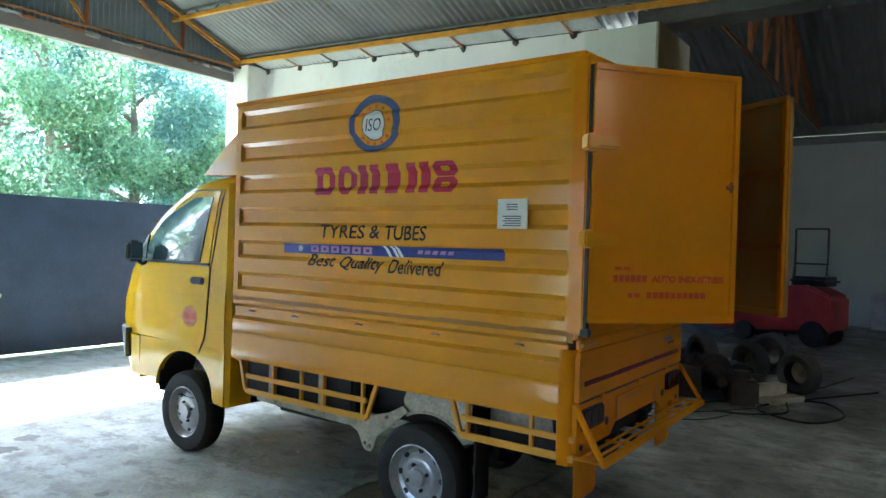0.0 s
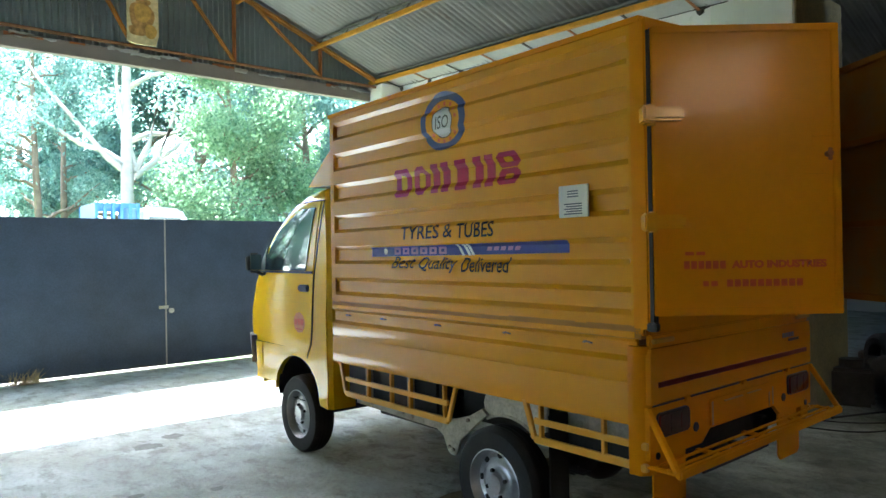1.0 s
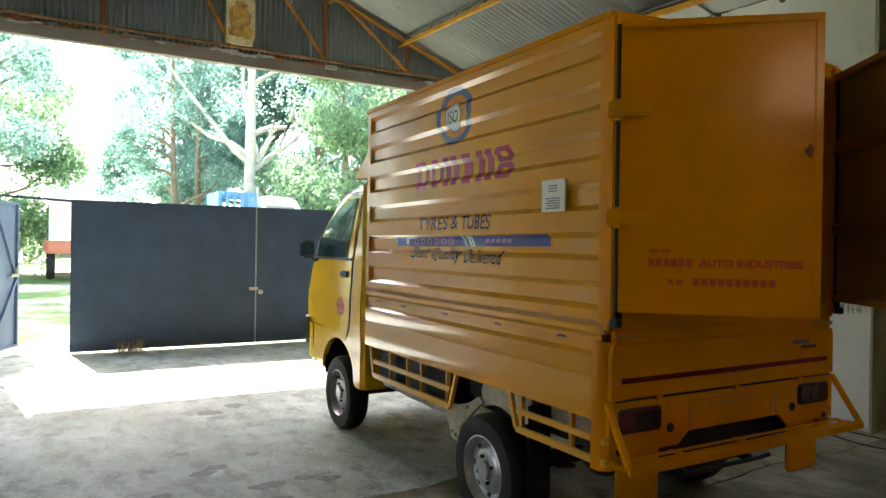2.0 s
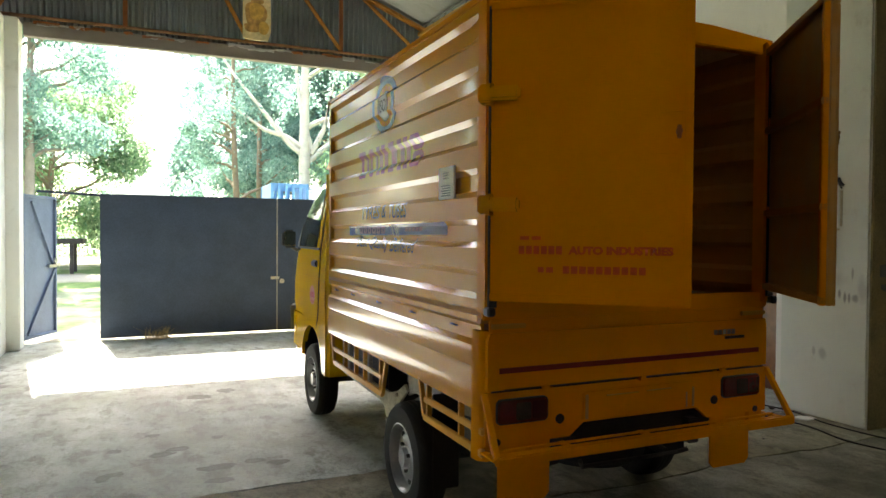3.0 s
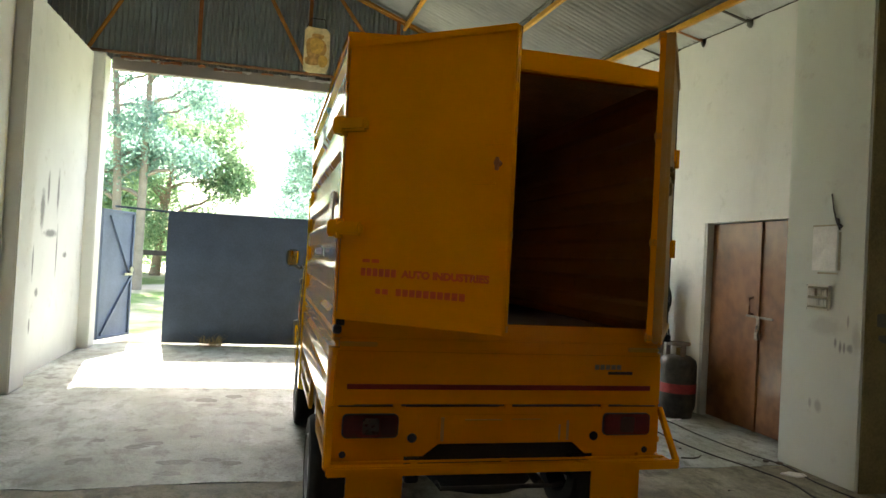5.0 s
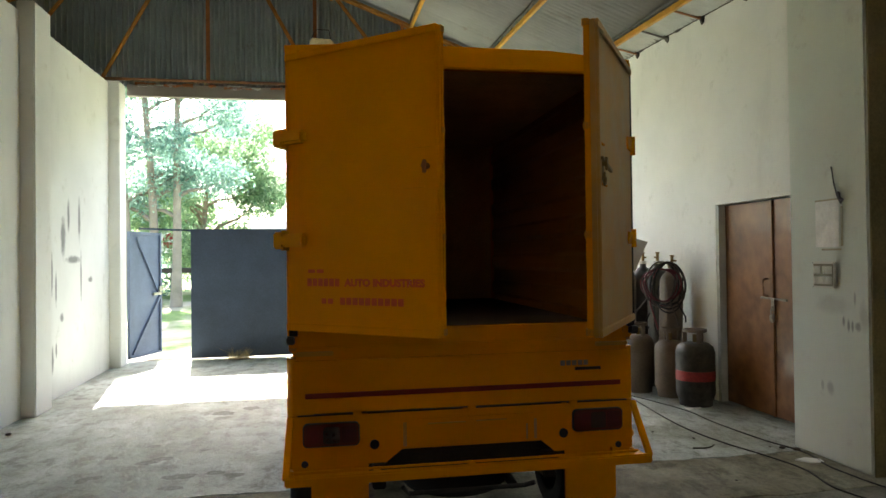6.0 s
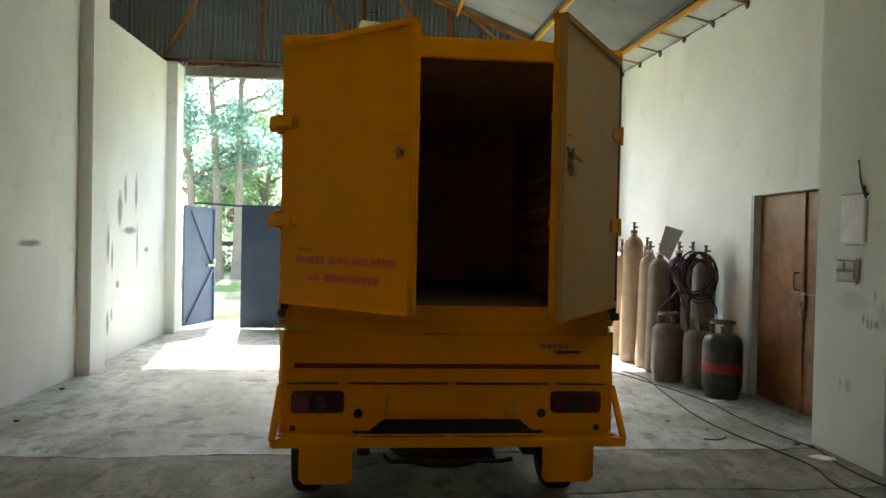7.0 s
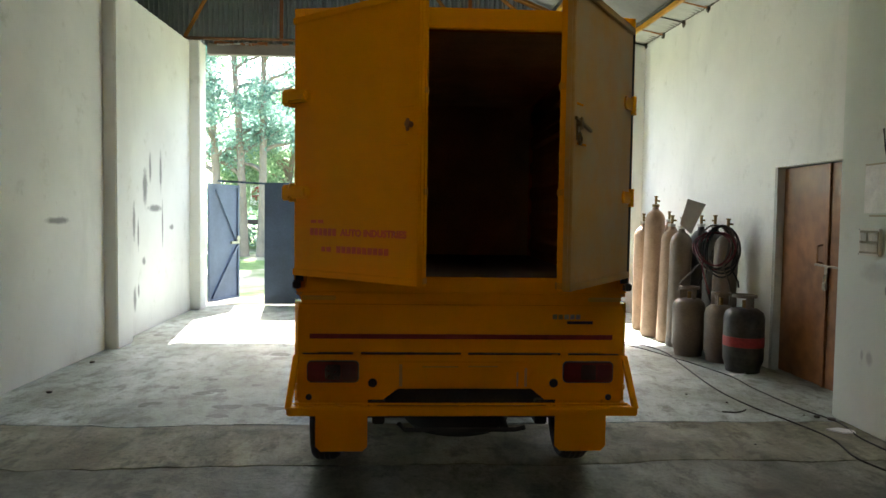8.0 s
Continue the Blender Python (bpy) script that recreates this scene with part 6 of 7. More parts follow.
def gas_bottle(x, y, h, r, mat, band, label, turn):
    c = thing("gas_bottle", (x, y, 0), label, "gas bottle", "short gas bottles", turn=turn)
    bm = fresh()
    prof = [(0, 0.03), (r * 0.8, 0.03), (r * 0.8, 0.0), (r * 0.84, 0.0), (r * 0.86, 0.05), (r, 0.12), (r, h * 0.5), (r, h - 0.10), (r * 0.92, h - 0.045), (r * 0.68, h - 0.008), (r * 0.3, h), (0, h)]
    lathe(bm, prof, 32)
    part("bottle", bm, mat, c, smooth=50)
    if band:
        bm = fresh()
        lathe(bm, [(r * 0.99, 0.25), (r + 0.003, 0.252), (r + 0.003, 0.345), (r * 0.99, 0.347)], 32)
        part("band", bm, M_LPGRED, c, "worn red painted band")
        for k in range(4):
            bm = fresh()
            a = math.radians(250 + 16 * k)
            bmesh.ops.create_cube(bm, size=1, matrix=Matrix.Translation((r * math.cos(a), r * math.sin(a), 0.44)) @ pose(0, 0, 0, 0, 0, math.degrees(a)) @ Matrix.Diagonal((0.006, 0.035, 0.014, 1)))
            part("faint_print", bm, M_IRON, c, smooth=0)
    for k in range(3):
        a = 2 * math.pi * k / 3 + 0.4
        bm = fresh()
        bar(bm, (r * 0.52 * math.cos(a), r * 0.52 * math.sin(a), h - 0.02), (r * 0.52 * math.cos(a), r * 0.52 * math.sin(a), h + 0.11), 0.045, 0.012)
        part("guard_leg", bm, M_CYL if band else mat, c)
    bm = fresh()
    lathe(bm, [(r * 0.48, h + 0.10), (r * 0.60, h + 0.10), (r * 0.62, h + 0.115), (r * 0.60, h + 0.13), (r * 0.48, h + 0.13), (r * 0.48, h + 0.10)], 24)
    part("guard_ring", bm, M_CYL if band else mat, c)
    bm = fresh()
    cyl(bm, (0, 0, h - 0.01), (0, 0, h + 0.075), 0.022, 12)
    cyl(bm, (0, 0, h + 0.05), (0.06, 0.02, h + 0.05), 0.014, 10)
    part("valve", bm, M_BRASS, c)
    return c


gas_bottle(6.25, 5.23, 0.62, 0.170, M_CYL, False, "short brown dusty gas bottle on the floor", 20)
gas_bottle(6.45, 4.90, 0.59, 0.160, M_CYL, False, "short brown gas bottle between two others", 80)
gas_bottle(6.48, 4.46, 0.62, 0.187, M_LPG, True, "black gas bottle with a red band", 0)


def hose_coil(label, mat, cx, cy, cz, n, rx, rz, seed, r=0.009):
    """Loose loops of hose, each of its own size, hung over a cylinder's neck."""
    rng = random.Random(seed)
    bm = fresh()
    pts = []
    steps = 24
    turns = [(rng.uniform(0.62, 1.12), rng.uniform(0.75, 1.12), rng.uniform(-0.05, 0.05), rng.uniform(-0.04, 0.04), rng.uniform(-0.25, 0.25)) for k in range(n + 1)]
    for k in range(n * steps + 1):
        q = k / steps
        i = min(n - 1, int(q))
        f = q - i
        sx, sz, ox, oy, sk = [p + (r_ - p) * f for p, r_ in zip(turns[i], turns[i + 1])]
        a = 2 * math.pi * q + 1.57
        u = rx * sx * math.cos(a) + ox + sk * rx * math.sin(2 * a) * 0.5
        top = cz + rz
        pts.append((cx + 0.9 * u, cy - 0.42 * u + oy + 0.02 * math.sin(k * 0.31 + seed), top - rz * sz * (1 - math.sin(a))))
    tube(bm, pts, r, 6)
    return single("hose_coil", bm, mat, label, "hose", "welding hoses", "", 60)


hose_coil("black rubber welding hose coiled on a cylinder", M_HOSE, 6.403, 4.920, 1.152, 5, 0.185, 0.26, 1)
hose_coil("dusty grey welding hose coiled on a cylinder", M_HOSEG, 6.403, 4.900, 1.172, 3, 0.20, 0.245, 9)
hose_coil("maroon rubber welding hose coiled on a cylinder", M_HOSER, 6.372, 4.910, 1.121, 4, 0.18, 0.22, 5)
for lab, mat, pts in (("black hose hanging down to the short bottle", M_HOSEG, [(6.372, 5.229, 1.017), (6.299, 5.312, 0.893), (6.226, 5.435, 0.769), (6.205, 5.476, 0.686), (6.246, 5.394, 0.666)]),
                      ("black hose hanging over a gas bottle", M_HOSE, [(6.392, 5.003, 1.152), (6.330, 4.982, 0.997), (6.330, 5.023, 0.852), (6.372, 5.085, 0.728), (6.434, 5.106, 0.604)]),
                      ("black hose looped between the bottles", M_HOSE, [(6.382, 5.209, 0.852), (6.330, 5.229, 0.728), (6.309, 5.188, 0.666), (6.330, 5.126, 0.707)])):
    bm = fresh()
    tube(bm, pts, 0.009, 6)
    single("hose", bm, mat, lab, "hose", "welding hoses")
for k, (x, y) in enumerate(((6.285, 4.94), (6.465, 4.84), (6.535, 4.82))):
    bm = fresh()
    tube(bm, [(x + 0.05, y + 0.03, 1.36 - 0.05 * k), (x + 0.01 * k, y, 1.15), (x - 0.03, y + 0.01, 0.98), (x + 0.02 * k, y - 0.02, 0.84), (x + 0.05, y - 0.01, 0.70 + 0.04 * k)], 0.009, 6)
    single("hose", bm, (M_HOSER, M_HOSEG, M_HOSE)[k], "loose end of a rubber hose hanging from the coil", "hose", "welding hoses")
# torch nozzle hung among the loops
bm = fresh()
bar(bm, (6.351, 5.054, 1.203), (6.330, 5.023, 1.100), 0.022)
cyl(bm, (6.330, 5.023, 1.100), (6.309, 4.982, 1.017), 0.008, 8)
cyl(bm, (6.351, 5.054, 1.203), (6.361, 5.085, 1.245), 0.016, 10)
single("cutting_torch", bm, M_BRASS, "dull brass gas torch hung among the hoses", "torch")


# ---- cables and litter on the floor ----
def floor_cable(pts, r, mat, label):
    """A cable lying on the floor through a few points, smoothly bent."""
    P = [Vector((x, y, r)) for x, y in pts]
    P = [2 * P[0] - P[1]] + P + [2 * P[-1] - P[-2]]
    out = []
    for i in range(1, len(P) - 2):
        for k in range(8):
            t = k / 8
            a, b, c, d = P[i - 1:i + 3]
            out.append(0.5 * (2 * b + (c - a) * t + (2 * a - 5 * b + 4 * c - d) * t * t + (3 * b - a - 3 * c + d) * t ** 3))
    out.append(P[-2])
    bm = fresh()
    tube(bm, out, r, 6)
    return single("floor_cable", bm, mat, label, "cable", "cables on the floor", "", 60)


floor_cable([(4.65, 6.50), (5.38, 6.11), (5.90, 5.76), (6.03, 5.25), (5.97, 4.72), (5.88, 3.74), (5.92, 3.18), (6.02, 2.78), (6.08, 2.40), (6.01, 1.99), (6.20, 1.59), (6.72, 1.39)], 0.006, M_HOSE, "thin black cable trailing across the floor")
floor_cable([(5.07, 6.21), (5.69, 5.81), (6.02, 5.02), (6.16, 4.55), (6.24, 4.15), (6.23, 3.73), (6.28, 3.15), (6.36, 2.76), (6.29, 2.35), (6.41, 1.79), (7.04, 1.29)], 0.0055, M_HOSE, "black cable running along the wall")
floor_cable([(5.62, 3.04), (5.70, 3.02), (5.77, 3.04), (5.83, 3.09)], 0.006, M_IRON, "short black wire on the floor")
floor_cable([(6.46, 1.95), (6.72, 1.85), (7.04, 1.70), (7.35, 1.45), (8.41, 1.00), (9.69, 0.70)], 0.009, M_HOSE, "black cable leading into the side bay")
floor_cable([(6.62, 1.59), (6.72, 1.29), (7.03, 1.03), (7.56, 1.09), (7.77, 0.79), (7.24, 0.57), (6.72, 0.82), (7.04, 1.29), (7.77, 0.99), (8.83, 0.39)], 0.010, M_HOSE, "looped black cable on the floor of the side bay")
rng = random.Random(12)
for (x, y, s) in ((0.15, 4.68, 0.025), (0.33, 3.55, 0.022), (6.28, 2.90, 0.024), (6.345, 2.83, 0.028), (6.21, 2.95, 0.010), (5.78, 3.30, 0.012), (5.55, 3.55, 0.011), (5.50, 2.30, 0.010)):
    bm = fresh()
    bmesh.ops.create_icosphere(bm, subdivisions=2, radius=s)
    for v in bm.verts:
        v.co *= 1 + 0.35 * noise.noise(v.co * 30 + Vector((x, y, 0)))
        v.co.z *= 0.45
    zmin = min(v.co.z for v in bm.verts)
    bmesh.ops.transform(bm, matrix=Matrix.Translation((x, y, -zmin)) @ pose(0, 0, 0, 0, 0, rng.uniform(0, 360)), verts=bm.verts)
    single("rubble_chip", bm, M_JAMB if s > 0.04 else M_IRON, "small chip of rubble on the concrete floor", "debris", "floor litter")
bm = fresh()
prism(bm, [(6.17, 2.61), (6.235, 2.525), (6.33, 2.525), (6.345, 2.58), (6.27, 2.64)], "z", 0.001, 0.010)
single("paper_scrap", bm, M_WHITE, "flat white scrap lying by the pier", "scrap", "floor litter", "", 0)
bm = fresh()
gx = [[bm.verts.new((6.26 + 0.030 * i + 0.012 * noise.noise((i, j, 2)), 4.22 + 0.022 * j, 0.004 + 0.03 * abs(noise.noise((i * 0.7, j * 0.9, 6))))) for j in range(5)] for i in range(6)]
for r0, r1 in zip(gx, gx[1:]):
    for q in range(4):
        bm.faces.new((r0[q], r0[q + 1], r1[q + 1], r1[q]))
bmesh.ops.solidify(bm, geom=bm.faces[:], thickness=0.003)
single("paper_scrap", bm, M_PAPER, "crumpled pale scrap at the gas bottle's foot", "scrap", "floor litter", "", 60)
# dried weeds at the gate's foot
bm = fresh()
rng = random.Random(3)
for k in range(130):
    x = 1.60 + rng.gauss(0, 0.10) + (rng.random() < 0.25) * rng.uniform(0, 0.5)
    y = 8.86 + rng.uniform(-0.05, 0.03)
    hgt = rng.uniform(0.03, 0.20) * (1.0 if x < 1.72 else 0.3)
    dx, dy = rng.gauss(0.03, 0.10), rng.gauss(-0.02, 0.04)
    a = [bm.verts.new((x - 0.006, y, 0)), bm.verts.new((x + 0.006, y, 0)), bm.verts.new((x + dx, y + dy, hgt))]
    bm.faces.new(a)
M_STRAW = plain("dry_straw", (0.38, 0.30, 0.16), 0.9, 0, 0.3, 9)
single("dry_weeds", bm, M_STRAW, "tuft of dry weeds at the gate's foot", "weeds", "", "stuff", 0)


# ---- the dim side bay ----
def scrap_drum_wheel(x, y, z, r, w, tilt, turn, label):
    t = thing("tractor_wheel", (x, y, z), label, "wheel", "loose wheels in the side bay")
    t.matrix_basis = pose(x, y, z, 90 + tilt, 0, turn)
    bm = fresh()
    lathe(bm, [(r * 0.55, -w / 2), (r * 0.8, -w / 2 - 0.01), (r * 0.95, -w * 0.42), (r, -w * 0.25), (r, w * 0.25), (r * 0.95, w * 0.42), (r * 0.8, w / 2 + 0.01), (r * 0.55, w / 2), (r * 0.55, -w / 2)], 30)
    part("tyre", bm, M_DUSTRUB, t)
    bm = fresh()
    lathe(bm, [(r * 0.56, -w * 0.4), (r * 0.57, w * 0.42), (r * 0.45, w * 0.2), (r * 0.2, w * 0.28), (r * 0.14, w * 0.5), (0, w * 0.52)], 24)
    part("hub", bm, M_GALV, t, "dull grey hub")


scrap_drum_wheel(8.10, 1.08, 0.235, 0.235, 0.16, 0, 66, "black wheel with grey hub standing on the floor")
scrap_drum_wheel(8.47, 1.65, 0.235, 0.235, 0.16, 0, 60, "black wheel standing in the side bay")
scrap_drum_wheel(8.69, 2.26, 0.25, 0.25, 0.17, 0, 50, "greasy black wheel among scrap")
scrap_drum_wheel(9.24, 1.56, 0.26, 0.26, 0.18, 0, 74, "greasy black wheel behind another wheel")


def scrap_heap():
    """Greasy castings, plates and bars thrown together beside the wheels."""
    rng = random.Random(33)
    for k in range(16):
        x, y = 7.42 + rng.uniform(-0.15, 1.5), 1.61 + rng.uniform(-0.1, 1.0)
        h = rng.uniform(0.08, 0.26)
        w, d = rng.uniform(0.12, 0.32), rng.uniform(0.08, 0.22)
        bm = fresh()
        kind = k % 4
        if kind == 0:
            box(bm, -w, w, -d / 2, d / 2, 0, h, 0.02)
            cyl(bm, (0, 0, h - 0.01), (0, 0, h + 0.08), d * 0.35, 12)
        elif kind == 1:
            lathe(bm, [(0.0, 0.0), (w * 0.6, 0.0), (w * 0.62, 0.03), (w * 0.4, 0.06), (w * 0.38, h), (w * 0.2, h + 0.02), (0, h + 0.02)], 18)
        elif kind == 2:
            prism(bm, [(-w, 0), (w, 0), (w * 0.8, h), (w * 0.2, h * 1.3), (-w * 0.7, h * 0.7)], "y", -d / 2, d / 2)
        else:
            bar(bm, (-w * 1.6, 0, 0.03), (w * 1.6, 0.1, h), 0.06, 0.05, 0.01)
        zmin = min(v.co.z for v in bm.verts)
        bmesh.ops.transform(bm, matrix=Matrix.Translation((x, y, -zmin)) @ Matrix.Rotation(rng.uniform(0, 6.28), 4, "Z"), verts=bm.verts)
        single("scrap_casting", bm, (M_IRON, M_DUSTRUB, M_CYL, M_CHASSIS)[rng.randrange(4)], "greasy dark machine casting in a scrap heap", "scrap part", "scrap heap")


scrap_heap()


def scrap_axle():
    a = thing("scrap_axle", (7.55, 1.81, 0), "greasy iron axle and engine parts on the floor", "axle", turn=20)
    bm = fresh()
    cyl(bm, (-0.6, 0, 0.22), (0.75, 0.15, 0.26), 0.05, 12)
    part("axle_tube", bm, M_IRON, a)
    bm = fresh()
    lathe(bm, [(0, -0.17), (0.1, -0.16), (0.19, -0.08), (0.21, 0), (0.19, 0.08), (0.1, 0.16), (0, 0.17)], 18, pose(0.0, 0.03, 0.23, 0, 90, 10))
    part("differential", bm, M_IRON, a)
    for x, y, z, w, h in ((-0.45, -0.2, 0.0, 0.34, 0.26), (-0.2, 0.35, 0.0, 0.42, 0.34), (0.35, 0.4, 0.0, 0.3, 0.22)):
        bm = fresh()
        box(bm, x - w / 2, x + w / 2, y - w / 2.4, y + w / 2.4, z, z + h, 0.03)
        cyl(bm, (x, y, z + h), (x, y, z + h + 0.07), w * 0.25, 12)
        part("casting", bm, M_IRON, a)


scrap_axle()
for (x, y, z, l, w, h, a) in ((7.80, 1.36, 0.0, 0.50, 0.15, 0.12, -28), (7.54, 1.15, 0.0, 0.50, 0.14, 0.06, -30)):
    bm = fresh()
    box(bm, -l / 2, l / 2, -w / 2, w / 2, 0, h, 0.006)
    bmesh.ops.transform(bm, matrix=pose(x, y, z, 0, 0, a), verts=bm.verts)
    single("wood_block", bm, M_WOOD, "pale sawn wood block on the floor", "wood block", "wood blocks")


def red_machine():
    t = thing("red_machine", (12.75, 2.06, 0), "faded red machine bonnet on dark wheels", "machine", turn=75)
    bm = fresh()
    prism(bm, [(-0.9, 0.28), (1.0, 0.16), (1.05, 0.34), (0.55, 0.56), (0.1, 0.97), (-0.5, 1.02), (-0.9, 0.84)], "y", -0.55, 0.17)
    bmesh.ops.bevel(bm, geom=bm.edges[:], offset=0.05, segments=2, affect="EDGES")
    part("bonnet", bm, M_TRACTOR, t)
    bm = fresh()
    box(bm, 0.75, 1.22, -0.58, 0.20, 0.16, 0.36, 0.05)
    part("front_apron", bm, M_TRACTOR, t)
    bm = fresh()
    box(bm, -0.7, 0.5, -0.45, 0.07, 0.16, 0.40, 0.05)
    part("engine_block", bm, M_IRON, t)
    bm = fresh()
    prism(bm, [(0.02, 0.56), (0.40, 0.46), (0.10, 0.86)], "y", -0.562, -0.552)
    part("side_plate", bm, M_GALV, t, "pale side plate", 0)
    bm = fresh()
    box(bm, -0.8, -0.15, -0.45, 0.07, 1.0, 1.16, 0.06)
    part("seat", bm, M_BLACKPL, t)
    for x, r in ((-0.6, 0.22), (0.55, 0.17)):
        for s in (-1, 1):
            bm = fresh()
            lathe(bm, [(0, -0.08), (r * 0.6, -0.08), (r * 0.9, -0.09), (r, -0.05), (r, 0.05), (r * 0.9, 0.09), (r * 0.6, 0.08), (0, 0.08)], 24, pose(x, -0.19 + s * 0.30, r, 90, 0, 0))
            part("wheel", bm, M_RUB, t)


red_machine()
rk = thing("steel_rack", (14.1, 1.78, 0), "thin black steel rack frame against the far wall", "rack", turn=80)
for a, b in (((-0.28, 0, 0), (-0.28, 0, 2.0)), ((0.28, 0, 0), (0.28, 0, 2.0)), ((-0.28, 0, 2.0), (0.28, 0, 2.0)), ((-0.28, 0, 1.35), (0.28, 0, 1.35)), ((-0.28, 0, 0.7), (0.28, 0, 0.7)),
             ((-0.28, 0, 1.35), (-0.28, 0.4, 0.0)), ((0.28, 0, 1.35), (0.28, 0.4, 0.0))):
    bm = fresh()
    bar(bm, a, b, 0.035)
    part("rack_bar", bm, M_IRON, rk, smooth=0)
for i, (x, y, l) in enumerate(((15.6, 3.05, 3.35), (15.75, 3.2, 3.3), (15.5, 3.15, 3.2))):
    bm = fresh()
    cyl(bm, (x, y, 0), (x + 0.75, y + 0.15, l), 0.06, 10)
    single("standing_pipe", bm, M_GALV, "grey pipe leaning on the far wall", "pipe", "pipes on the far wall")
bm = fresh()
box(bm, 14.0, 14.6, 3.2, 3.9, 0, 0.75, 0.03)
box(bm, 14.05, 14.55, 3.25, 3.85, 0.75, 0.95, 0.03)
single("metal_crate", bm, M_GREYPL, "dull grey metal crate in the side bay", "crate")
bm = fresh()
box(bm, 16.5, 16.9, 0.4, 1.0, 0.0, 0.75, 0.04)
single("drum_box", bm, M_GALV, "grey bin by the far wall", "bin")
# dark beam, light gap and fascia over the far wall
bm = fresh()
box(bm, 16.95, 17.2, -8.2, 8.75, 3.98, 4.16)
single("beam", bm, M_ROOFDARK, "dark steel wall beam", "beam", "", "structure", 0)
bm = fresh()
box(bm, 17.05, 17.2, -8.2, 8.75, 4.195, 4.62)
single("fascia", bm, M_ROOFDARK, "dark sheet fascia above a light gap", "fascia", "", "structure", 0)


# ---- outside: trees, shrubs and parked vehicles ----
def ground_rise(y):
    return -0.04 + 0.035 * max(0.0, min(26.0, y - 12.0))


def leaf_mesh(name, clumps, per, size, mat, seed):
    """A crown of small folded leaves spread in clumps of (centre, radius)."""
    rs = np.random.RandomState(seed)
    V, F = [], []
    base = 0
    for (c, r) in clumps:
        n = int(per * r * r)
        d = rs.normal(size=(n, 3))
        d /= np.linalg.norm(d, axis=1)[:, None]
        rad = r * (rs.uniform(0.2, 1.0, (n, 1)) ** 0.6 + 0.16 * rs.normal(size=(n, 1)) ** 2)
        pos = np.array(c) + d * rad * np.array([1, 1, 0.85])
        a = rs.normal(size=(n, 3))
        a /= np.linalg.norm(a, axis=1)[:, None]
        b = np.cross(a, rs.normal(size=(n, 3)))
        b /= np.linalg.norm(b, axis=1)[:, None]
        s = size * rs.uniform(0.6, 1.4, (n, 1))
        q = np.stack([pos - a * s, pos + b * s * 0.45, pos + a * s, pos - b * s * 0.45], 1).reshape(-1, 3)
        V.append(q)
        F.append(np.arange(base, base + 4 * n).reshape(-1, 4))
        base += 4 * n
    me = bpy.data.meshes.new(name)
    me.from_pydata(np.concatenate(V).tolist(), [], np.concatenate(F).tolist())
    me.materials.append(mat)
    return me


